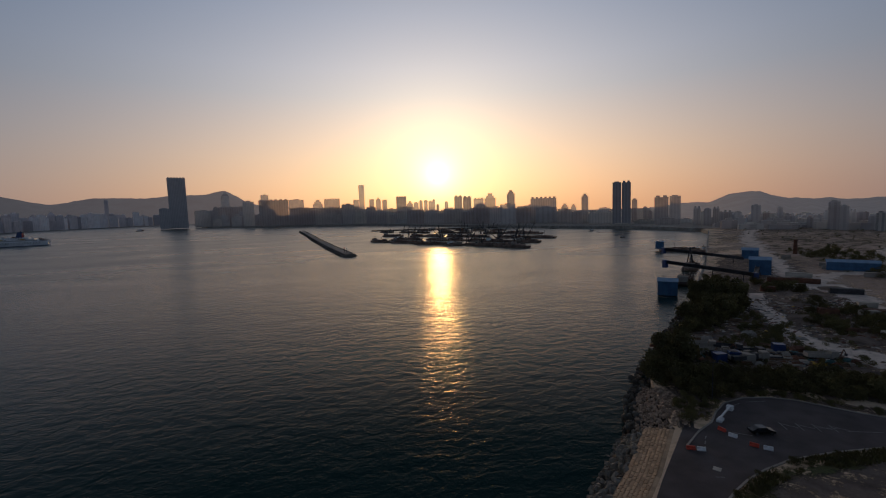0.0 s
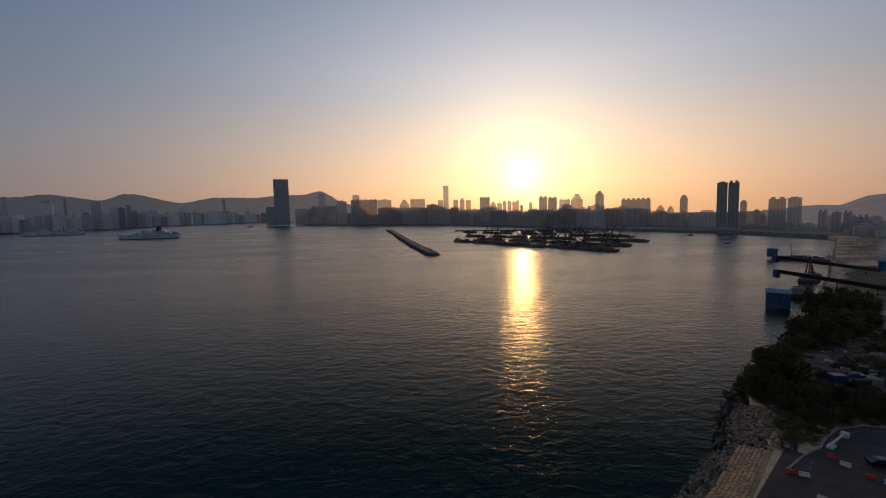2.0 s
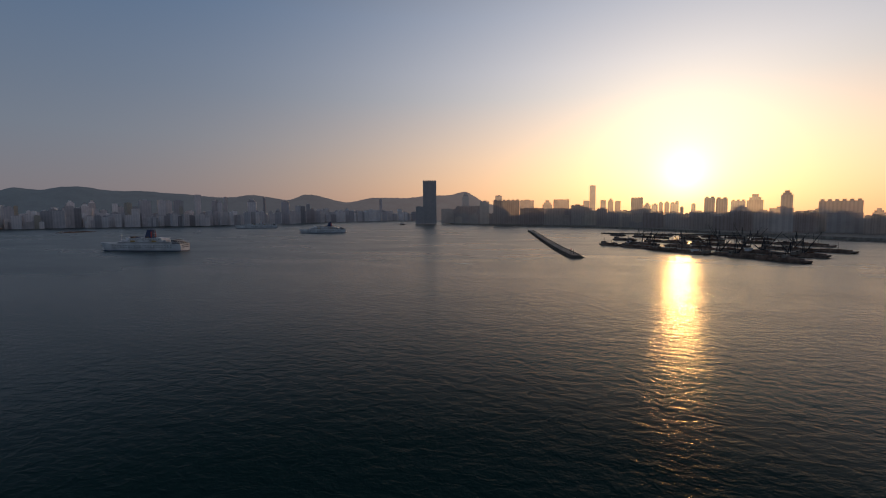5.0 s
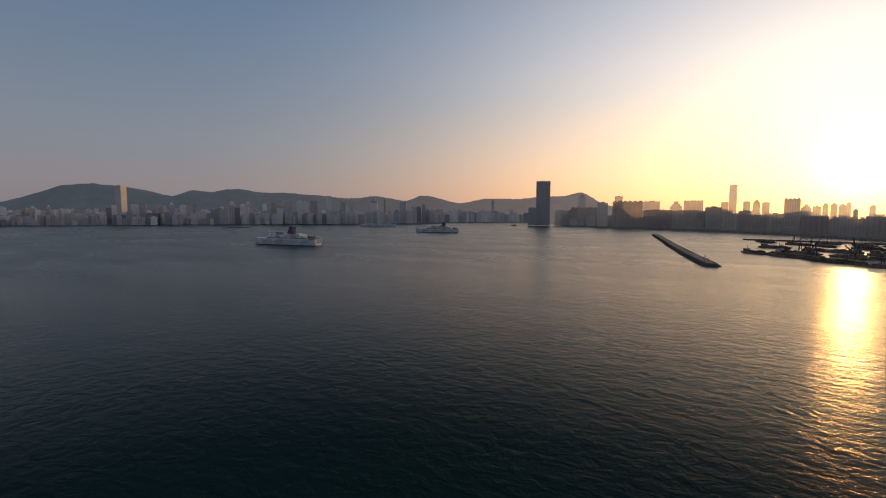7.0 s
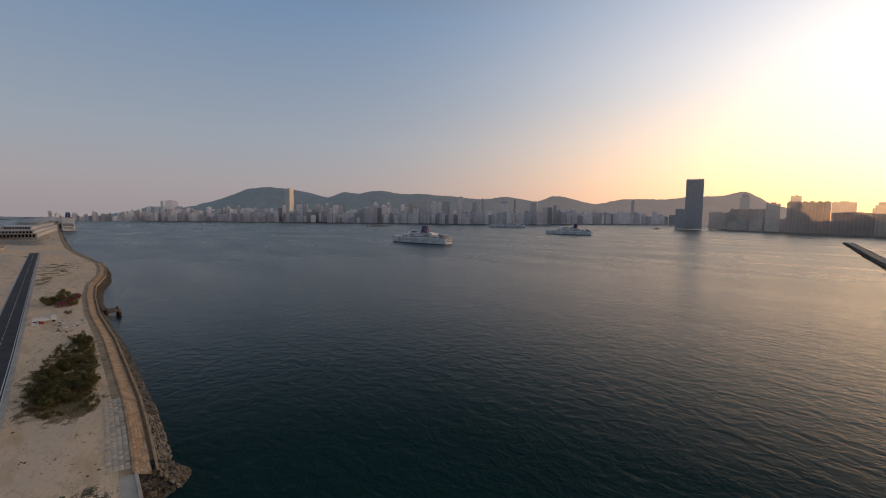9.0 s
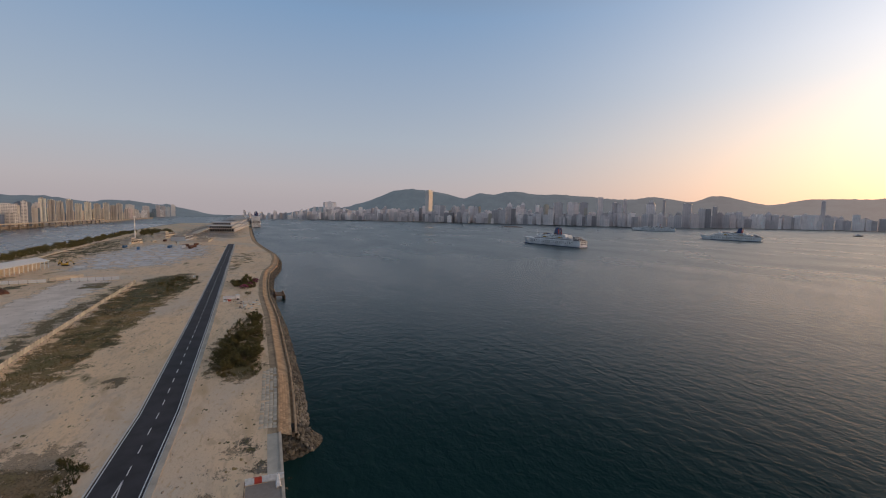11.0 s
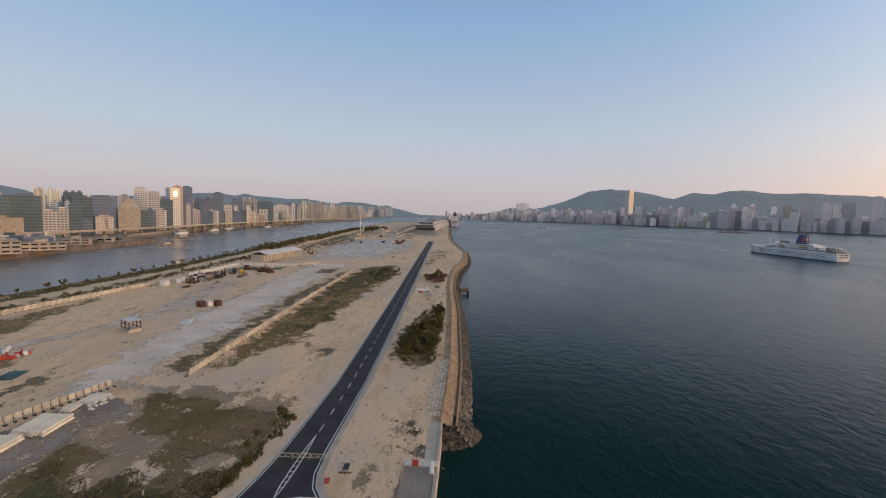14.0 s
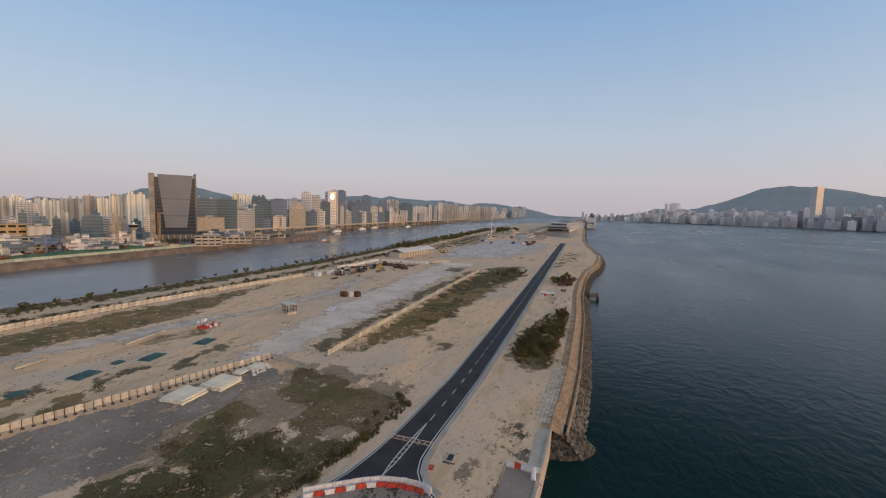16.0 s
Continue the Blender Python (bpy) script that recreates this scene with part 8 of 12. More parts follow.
patch("thicket_grass", [(-328, -51), (-352, -30), (-310, -21), (-275, -20), (-233, -33.5), (-217, -43), (-240, -48)], 0.8, "weed", "dark green overgrowth beside the hoarding", GROUND + 0.04, 1.2, density=0.85)
patch("compound_grass", [(-308, -140), (-316, -102), (-299, -107), (-290, -135)], 0.8, "weed", "green grass inside the compound wall", GROUND + 0.03, 0.8, density=0.8)
patch("runway_grass", [(-313, -80), (-315, -65.5), (-294, -64.5), (-292.5, -77)], 0.6, "turf", "square of dry grass on old concrete", GROUND + 0.03, 0.5, density=0.8)
patch("scrub_weeds", [(-150, -31), (-170, -44), (-214, -48), (-240, -46), (-220, -34), (-180, -28)], 0.6, "weed", "olive weeds among brown scrub", GROUND + 0.036, 1.2, density=0.48)
patch("bush_earth", [(-124, 7), (-138, 4), (-160, 4.5), (-200, 12), (-200, 18), (-150, 19), (-124, 18)], 0.5, "turf", "dry grass and earth round the sea wall bushes", GROUND + 0.026, 1.4, density=0.75)
patch("wet_ring", [(-297, 0.5), (-300, 5.5), (-283, 6.2), (-285, 1.8)], 0.4, "weed", "dark wet ring on sandy ground", GROUND + 0.03, 0.4)
patch("road_end_dust", [(-55, -10.6), (-57.2, -8.2), (-59.1, -5.8), (-60.9, -3.6), (-62.5, -0.8), (-63.4, 2.6), (-63.6, 5.6), (-63.2, 8.4), (-50, 12), (-46, 0), (-50, -12)], 0.35, "greyfloor", "dusty worn ground behind the barriers", GROUND + 0.062, 0.2)
patch("terminal_apron", [(-760, -20), (-820, -95), (-900, -130), (-1650, -150), (-1650, -60), (-900, -30)], 4.0, "greyfloor", "grey paved apron before the cruise terminal", GROUND + 0.03, 1.0, density=0.85)
bm = bmesh.new()
sheet(bm, [(-345, -152), (-600, -174), (-900, -200)], [(-0.3, GROUND), (-0.3, GROUND + 1.3), (0.3, GROUND + 1.3), (0.3, GROUND)])
solid("wall_boundary", bm, "pale", "long low pale boundary wall beside the channel trees", "wall", kind="structure")
patch("boundary_grass", [(-420, -152), (-600, -170), (-880, -192), (-860, -150), (-700, -140), (-560, -128), (-430, -136)], 2.0, "weed", "olive grass beside the boundary wall", GROUND + 0.035, 1.5, density=0.56)
patch("loop_island_ground", [(50, 66), (57, 78), (65, 79.5), (73, 79.5), (88, 78.5), (100, 70), (100, 60), (80, 62)], 0.5, "darkearth", "dull earth inside the turning loop", GROUND + 0.026, 0.3)
# ---- bushes and trees ----
def shrub(seed, height, spread, leaves, stems=3):
    """Shrub or small tree: tapering stems and a ragged crown of small leaf clumps."""
    rng = random.Random(seed)
    t = thing("bush", pose(0, 0, -50), "", "bush")
    bm = bmesh.new()
    tips = []
    for k in range(stems):
        a = rng.uniform(0, 6.28)
        mid = Vector((math.cos(a) * spread * 0.2, math.sin(a) * spread * 0.2, height * 0.4))
        rod(bm, (math.cos(a) * 0.1, math.sin(a) * 0.1, -0.1), mid, height * 0.03, height * 0.02, 5)
        for j in range(3):
            b = a + rng.uniform(-1, 1)
            tip = mid + Vector((math.cos(b) * spread * rng.uniform(0.15, 0.32), math.sin(b) * spread * rng.uniform(0.15, 0.32), height * rng.uniform(0.15, 0.42)))
            rod(bm, mid, tip, height * 0.017, height * 0.007, 4)
            tips.append(tip)
    part("stem", bm, "bark", t)
    verts, faces = [], []
    lumps = [(tip, rng.uniform(0.16, 0.3) * spread) for tip in tips] + [(Vector((rng.uniform(-0.3, 0.3) * spread, rng.uniform(-0.3, 0.3) * spread, height * rng.uniform(0.12, 0.4))), rng.uniform(0.15, 0.28) * spread) for _ in range(4)]
    for i in range(leaves):
        c, r = lumps[rng.randrange(len(lumps))]
        d = Vector((rng.gauss(0, 1), rng.gauss(0, 1), rng.gauss(0, 0.8))).normalized() * r * rng.uniform(0.55, 1.08)
        p = c + d
        p.z = max(p.z, 0.1)
        q = Euler((rng.uniform(0, 6.28), rng.uniform(0, 6.28), rng.uniform(0, 6.28)))
        s = rng.uniform(0.5, 1.0) * 0.058 * (height * spread) ** 0.5
        k = len(verts)
        for ux, uy in ((-1, -0.5), (0.2, -0.8), (1, 0.3), (-0.2, 0.8)):
            v = Vector((ux * s, uy * s, 0))
            v.rotate(q)
            verts.append(p + v)
        faces.append((k, k + 1, k + 2, k + 3))
    me = bpy.data.meshes.new("crown")
    me.from_pydata(verts, [], faces)
    me.materials.append(MAT["leaf"])
    crown = new("crown", me)
    crown.parent = t
    return t


SHRUBS = [shrub(21, 2.2, 3.8, 900), shrub(22, 2.9, 3.8, 1100), shrub(23, 1.5, 3.4, 760), shrub(24, 4.2, 4.8, 1500)]
PLANTED = set()


def plant(x, y, size, which, label, group, category="bush"):
    ob = SHRUBS[which]
    m = pose(x, y, GROUND - 0.02, 0, 0, RNG.uniform(0, 360))
    if which not in PLANTED:
        PLANTED.add(which)
        ob.matrix_world = m @ Matrix.Scale(size, 4)
    else:
        s = ob.scale.copy()
        ob.scale = (size, size, size)
        c = copy_thing(ob, m)
        ob.scale = s
        ob = c
    return tagged(ob, label, category, group)


def thicket(poly, count, lo, hi, kinds, label, group):
    xs, ys = [p[0] for p in poly], [p[1] for p in poly]
    done = 0
    while done < count:
        x, y = RNG.uniform(min(xs), max(xs)), RNG.uniform(min(ys), max(ys))
        if inside(x, y, poly):
            plant(x, y, RNG.uniform(lo, hi), RNG.choice(kinds), label, group)
            done += 1


def belt(name, poly, count, lo, hi, label, material="leaf"):
    """Uncountable greenery as one mesh of leaf clumps."""
    rng = random.Random(len(poly) * 31 + count)
    xs, ys = [p[0] for p in poly], [p[1] for p in poly]
    clouds = [np.array([v.co for v in c.data.vertices]) for s in SHRUBS for c in s.children if c.name.startswith("crown")]
    verts, faces, done = [], [], 0
    while done < count:
        x, y = rng.uniform(min(xs), max(xs)), rng.uniform(min(ys), max(ys))
        if not inside(x, y, poly):
            continue
        done += 1
        s, a = rng.uniform(lo, hi), rng.uniform(0, 6.28)
        cloud = clouds[rng.randrange(3)].reshape(-1, 4, 3)[::2].reshape(-1, 3)
        c, d = math.cos(a), math.sin(a)
        k = len(verts)
        verts += [(x + s * (px * c - py * d), y + s * (px * d + py * c), GROUND + s * pz) for px, py, pz in cloud]
        faces += [(k + i, k + i + 1, k + i + 2, k + i + 3) for i in range(0, len(cloud), 4)]
    me = bpy.data.meshes.new(name)
    me.from_pydata(verts, [], faces)
    me.materials.append(MAT[material])
    return tagged(new(name, me), label, "bushes", kind="stuff")


thicket([(68, 115), (74, 123), (82, 130), (103, 150), (126, 170), (150, 195), (162, 206), (172, 196), (152, 172), (132, 160), (114, 154), (100, 146), (90, 137), (80, 122)], 75, 1.2, 2.2, [0, 1, 2, 3], "dense dark bush on the shore bank", "shore thicket")
thicket([(72, 109), (79, 108), (88, 107), (96, 103.5), (103, 97), (120, 84), (150, 70), (150, 82), (124, 100), (102, 110), (86, 117), (77, 118)], 70, 1.0, 1.7, [0, 1, 2], "dark overgrown bush beside the turning loop", "loop thicket")
thicket([(150, 148), (175, 166), (197, 158), (178, 138), (160, 136)], 18, 1.0, 1.6, [0, 2], "low scrub on a dark earth mound", "yard scrub")
thicket([(186, 196), (205, 218), (222, 210), (208, 186)], 14, 1.1, 1.8, [0, 1, 2], "dark bush by the conveyor yard", "yard scrub")
thicket([(-134, 9), (-142, 6.5), (-160, 7), (-168, 11.5), (-156, 17), (-136, 17)], 36, 0.7, 1.15, [0, 1, 2, 2], "loose olive bush on sandy ground by the sea wall", "sea wall bushes")
thicket([(-160, 9), (-192, 13), (-208, 16), (-196, 18), (-160, 18)], 24, 0.5, 0.9, [0, 2, 1], "low olive bush by the sea wall", "sea wall bushes")
thicket([(-276, 6), (-283, 0), (-294, 3), (-290, 12), (-278, 12)], 7, 1.0, 1.6, [0, 1], "small dark bush near the jetty", "sea wall bushes")
thicket([(-262, -33), (-290, -42), (-325, -33), (-322, -21), (-290, -20), (-268, -26)], 36, 0.35, 0.7, [0, 1, 2], "dark green thicket beside the hoarding", "hoarding bushes")
thicket([(-52, -11.5), (-61, -10.5), (-91, -8.5), (-96, -13), (-92, -14), (-70, -13)], 12, 0.35, 0.6, [0, 2], "small weed bush at the edge of dry grass", "grass bushes")
belt("scrub_seawall", [(-126, 10), (-138, 4.5), (-160, 4.5), (-200, 11), (-212, 16), (-198, 18.5), (-150, 19), (-127, 18)], 300, 0.22, 0.5, "low brown scrub between the bushes by the sea wall", "scrubleaf")
belt("hedge_channel", [(-40, -160), (-230, -152), (-420, -158), (-420, -166), (-230, -160), (-40, -169)], 260, 0.3, 0.8, "low green bushes behind the long hoarding")
belt("bushes_channel", [(-30, -176), (-166, -173), (-300, -173), (-456, -183), (-456, -196), (-300, -184), (-166, -184), (-30, -190)], 620, 0.2, 0.55, "dark green bushes lining the channel")
belt("trees_channel", [(-440, -172), (-700, -186), (-960, -205), (-960, -221), (-700, -208), (-440, -196)], 420, 0.8, 1.8, "dark tree belt along the channel")
belt("trees_terminal", [(-840, -170), (-960, -190), (-980, -150), (-900, -140)], 60, 1.8, 3.0, "round dark trees near the cruise terminal")
belt("scrub_apron", [(230, 150), (330, 200), (420, 330), (360, 330), (270, 210)], 110, 1.0, 2.0, "dark scrub on the apron")
belt("scrub_apron_far", [(420, 330), (480, 500), (800, 900), (1300, 800), (900, 300), (500, 200)], 700, 0.3, 0.8, "dark trees and scrub before the town")
belt("yard_weeds", [(85, 133), (100, 144), (120, 152), (150, 150), (150, 130), (128, 110), (108, 112)], 60, 0.4, 0.9, "weeds growing through the storage yard")

belt("undergrowth_shore", [(66, 117), (74, 124), (82, 131), (103, 151), (126, 171), (150, 196), (164, 206), (176, 196), (152, 170), (132, 158), (114, 152), (100, 144), (90, 135), (82, 120), (72, 112)], 330, 0.8, 1.5, "dark undergrowth on the shore bank")
belt("undergrowth_loop", [(68, 106), (79, 106.5), (88, 106), (96, 102.5), (103, 96), (120, 82), (150, 66), (158, 78), (124, 103), (102, 112), (86, 120), (76, 119)], 330, 0.7, 1.3, "dark undergrowth beside the turning loop")

thicket([(-319, 5), (-319, 10), (-257, 14), (-245, 11.5)], 16, 0.5, 1.0, [0, 1, 2], "small dark bush near the jetty", "sea wall bushes")
MAT["blossom"] = mat("magenta_blossom", (0.42, 0.07, 0.2), 0.8, var=0.4, scale=0.6, fine=3.0, tint=(0.2, 0.06, 0.1))


def flowering_shrub(x, y, size, seed):
    """Bush overgrown with magenta flowers."""
    t = shrub(seed, 1.7, 3.6, 520)
    t.matrix_world = pose(x, y, GROUND - 0.02, 0, 0, seed * 40) @ Matrix.Scale(size, 4)
    rng = random.Random(seed)
    bm = bmesh.new()
    for k in range(420):
        a, q = rng.uniform(0, 6.28), 1.7 * rng.random() ** 0.5
        c = Vector((math.cos(a) * q, math.sin(a) * q, 1.5 - 0.3 * q * q + rng.uniform(-0.1, 0.25)))
        u = Vector((rng.gauss(0, 1), rng.gauss(0, 1), rng.gauss(0, 1))).normalized() * 0.13
        v = u.orthogonal().normalized() * 0.11
        bm.faces.new([bm.verts.new(c + p) for p in (-u, v, u, -v)])
    part("blossom", bm, "blossom", t, "magenta flowers")
    return tagged(t, "bush covered in magenta blossom near the jetty", "bush", "sea wall bushes")


for k, (x, y) in enumerate(((-272, 8), (-281, 11), (-290, 13), (-299, 13.5))):
    flowering_shrub(x, y, 1.5 - 0.1 * k, 61 + k)
for k in range(34):
    x = -60 - k * 11.5 + RNG.uniform(-3, 3)
    plant(x, -188.5 + RNG.uniform(-1.2, 1.2) - max(0, -x - 300) * 0.07, RNG.uniform(0.4, 0.65), RNG.choice((1, 3)), "young tree standing at the channel edge", "channel trees", "tree")
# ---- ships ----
# flat dark colour standing in for shade below the ship's decks
MAT["shade"] = mat("painted_deck_shade", (0.2, 0.19, 0.2), 0.7, var=0.3, scale=0.4)
def hull_mesh(bm, length, beam, depth, bow=0.2, stern=0.06, sheer=1.5, flare=0.12, z0=-1.5):
    """Hull along +x (bow at +x) as lofted sections."""
    rows = []
    n = 18
    for i in range(n + 1):
        u = i / n
        x = (u - 0.5) * length
        k = 1.0
        if u > 1 - bow:
            k = max(0.02, 1 - ((u - 1 + bow) / bow) ** 2)
        elif u < stern:
            k = 0.86 + 0.14 * u / stern
        top = depth + sheer * max(0, (u - 0.6) / 0.4) ** 2
        w = beam / 2 * k
        rake = max(0, (u - 1 + bow) / bow) * length * 0.03
        rows.append([bm.verts.new(p) for p in ((x - rake, -w * (1 - flare * 1.5), z0), (x, -w * (1 - flare * 0.3), depth * 0.45), (x + rake, -w, top), (x + rake, w, top), (x, w * (1 - flare * 0.3), depth * 0.45), (x - rake, w * (1 - flare * 1.5), z0))])
    for a, b in zip(rows, rows[1:]):
        for j in range(5):
            bm.faces.new((a[j], b[j], b[j + 1], a[j + 1]))
    bm.faces.new(rows[0][::-1])
    bm.faces.new(rows[-1])


def deck_outline(length, beam, nose=0.15):
    h, b = length / 2, beam / 2
    return [(-h, -b), (h - length * nose, -b), (h - length * nose * 0.35, -b * 0.75), (h, -b * 0.35), (h, b * 0.35), (h - length * nose * 0.35, b * 0.75), (h - length * nose, b), (-h, b)]


def cruise_ship(m, length, label, funnel_at=0.08, funnel_colour="navy", decks=3, mast_at=0.27, band=True, name="cruise_ship"):
    ship = thing(name, m, label, "ship", "anchored ships")
    beam = length * 0.16
    depth = length * 0.078
    bm = bmesh.new()
    hull_mesh(bm, length, beam, depth)
    hull = part("hull", bm, "hull", ship, "white steel hull")
    bm = bmesh.new()
    hull_mesh(bm, length * 1.001, beam * 1.004, 0.9, sheer=0, z0=-1.6)
    part("boot_stripe", bm, "navy", hull, "dark waterline band")
    for s in (-1, 1):
        for r in range(2):
            for i in range(22):
                bm = bmesh.new()
                x = -length * 0.4 + i * length * 0.033
                box(bm, x, x + length * 0.016, s * beam / 2 * 0.985 - 0.12, s * beam / 2 * 0.985 + 0.12, depth * (0.52 + 0.2 * r), depth * (0.52 + 0.2 * r) + 0.55)
                part("porthole", bm, "glass", hull)
    z = depth
    for d in range(decks):
        aft, fore = -0.40 + 0.065 * d * (decks < 6), 0.30 - 0.055 * d * (decks < 6)
        ln = length * (fore - aft)
        cx = length * (fore + aft) / 2
        bw = beam * (0.94 - 0.07 * d * (decks < 6))
        bm = bmesh.new()
        prism(bm, [(x + cx, y) for x, y in deck_outline(ln, bw)], z, z + 2.6)
        deck = part("deck_house", bm, "hull", ship)
        bm = bmesh.new()
        prism(bm, [(x + cx, y) for x, y in deck_outline(ln + 1.6, bw + 1.4)], z + 2.6, z + 2.85)
        part("deck_edge", bm, "hull", deck)
        if band:
            for s in (-1, 1):
                for i in range(12):
                    bm = bmesh.new()
                    x0 = cx - ln * 0.47 + i * ln * 0.067
                    box(bm, x0, x0 + ln * 0.05, s * bw / 2 - 0.08, s * bw / 2 + 0.08, z + 1.1, z + 1.75)
                    part("window", bm, "glass", deck)
        z += 2.85
    # stepped stern terraces; the shade in their openings is a dark colour
    for d in range(3):
        x0, x1, zz = -length * (0.495 - 0.03 * d), -length * 0.39, depth + d * 2.2
        bm = bmesh.new()
        box(bm, x0, x1, -beam * 0.41, beam * 0.41, zz + 1.9, zz + 2.2)
        for u in range(5):
            y = -beam * 0.4 + u * beam * 0.195
            box(bm, x0 + 0.3, x0 + 0.6, y, y + 0.35, zz, zz + 1.9)
        part("stern_terrace", bm, "hull", ship)
        bm = bmesh.new()
        box(bm, x0 + length * 0.025, x1, -beam * 0.4, beam * 0.4, zz, zz + 1.9)
        part("stern_bulkhead", bm, "shade", ship)
    for r in range(2):
        bm = bmesh.new()
        box(bm, -length * 0.5 - 0.06, -length * 0.5 + 0.2, -beam * 0.3, beam * 0.3, depth * (0.5 + 0.25 * r), depth * (0.5 + 0.25 * r) + 1.1)
        part("stern_opening", bm, "shade", ship)
    # promenade shade painted as dark side strips, and top-deck clutter
    for s in (-1, 1):
        bm = bmesh.new()
        box(bm, -length * 0.36, length * 0.24, s * beam * 0.472 - 0.1, s * beam * 0.472 + 0.1, depth + 1.1, depth + 2.0)
        part("promenade", bm, "shade", ship)
    for i in range(7):
        bm = bmesh.new()
        x = -length * 0.22 + i * length * 0.062
        box(bm, x, x + length * 0.035, -beam * 0.22, beam * 0.2, z, z + 1.0 + 0.5 * (i % 3))
        part("deck_box", bm, ("hull", "navy", "wood")[i % 3], ship)
    # funnel, leaning aft
    bm = bmesh.new()
    fx, fl, fb, fh = -length * funnel_at, length * 0.085, beam * 0.4, length * 0.088
    lo = [(fx - fl / 2, -fb / 2), (fx + fl / 2, -fb / 3), (fx + fl / 2, fb / 3), (fx - fl / 2, fb / 2)]
    a = [bm.verts.new((x, y, z - 0.3)) for x, y in lo]
    b = [bm.verts.new((fx - fl * 0.15 + (x - fx) * 0.72 - fl * 0.1, y * 0.8, z + fh)) for x, y in lo]
    for i in range(4):
        bm.faces.new((a[i], a[(i + 1) % 4], b[(i + 1) % 4], b[i]))
    bm.faces.new(b)
    bm.faces.new(a[::-1])
    funnel = part("funnel", bm, funnel_colour, ship, "dark blue raked funnel")
    bm = bmesh.new()
    for k in (-0.18, 0.18):
        rod(bm, (fx - fl * 0.25, k * fb, z + fh - 0.2), (fx - fl * 0.32, k * fb, z + fh + 1.6), 0.4, 0.35)
    part("exhaust_pipe", bm, "steel", funnel)
    for s in (-1, 1):
        bm = bmesh.new()
        prism(bm, [(fx - fl * 0.62, s * fb * 0.5), (fx - fl * 0.5, s * fb * 0.5), (fx - fl * 0.5, s * fb * 0.44), (fx - fl * 0.62, s * fb * 0.44)], z, z + fh * 0.75)
        part("red_stripe", bm, "red", funnel, "red stripe on the funnel")
    # masts
    for x, h in ((length * mast_at, length * 0.075), (fx - fl * 0.75, length * 0.11)):
        bm = bmesh.new()
        rod(bm, (x, 0, z - 3.5), (x - 0.5, 0, z - 3 + h), 0.45, 0.15)
        mast = part("mast", bm, "hull", ship)
        bm = bmesh.new()
        box(bm, x - 0.8, x + 0.4, -2.4, 2.4, z - 3 + h * 0.6, z - 2.7 + h * 0.6)
        part("radar_yard", bm, "hull", mast)
    # lifeboats
    for s in (-1, 1):
        for i in range(6):
            bm = bmesh.new()
            x = -length * 0.28 + i * length * 0.085
            prism(bm, [(x - 3.4, s * beam * 0.49 - 1.0), (x + 2.2, s * beam * 0.49 - 1.0), (x + 3.6, s * beam * 0.49), (x + 2.2, s * beam * 0.49 + 1.0), (x - 3.4, s * beam * 0.49 + 1.0)], depth + 3.2, depth + 5.0, 0.15)
            part("lifeboat", bm, "yellow" if i % 3 == 1 else "hull", ship, "orange-topped lifeboat" if i % 3 == 1 else "white lifeboat")
    return ship


cruise_ship(pose(-641, 494, 0, 0, 0, 190), 140, "white cruise ship with a dark blue funnel at anchor")
cruise_ship(pose(-750, 1131, 0, 0, 0, 196), 138, "white cruise ship with a long bow at anchor", funnel_at=0.14, decks=3, mast_at=0.2)
cruise_ship(pose(-1357, 1541, 0, 0, 0, 218), 165, "pale distant cruise ship at anchor", funnel_at=0.1, funnel_colour="hull", decks=2)
cruise_ship(pose(-1520, -12, 0, 0, 0, 181), 165, "large white liner moored at the cruise terminal, stern on", decks=7, name="moored_liner")

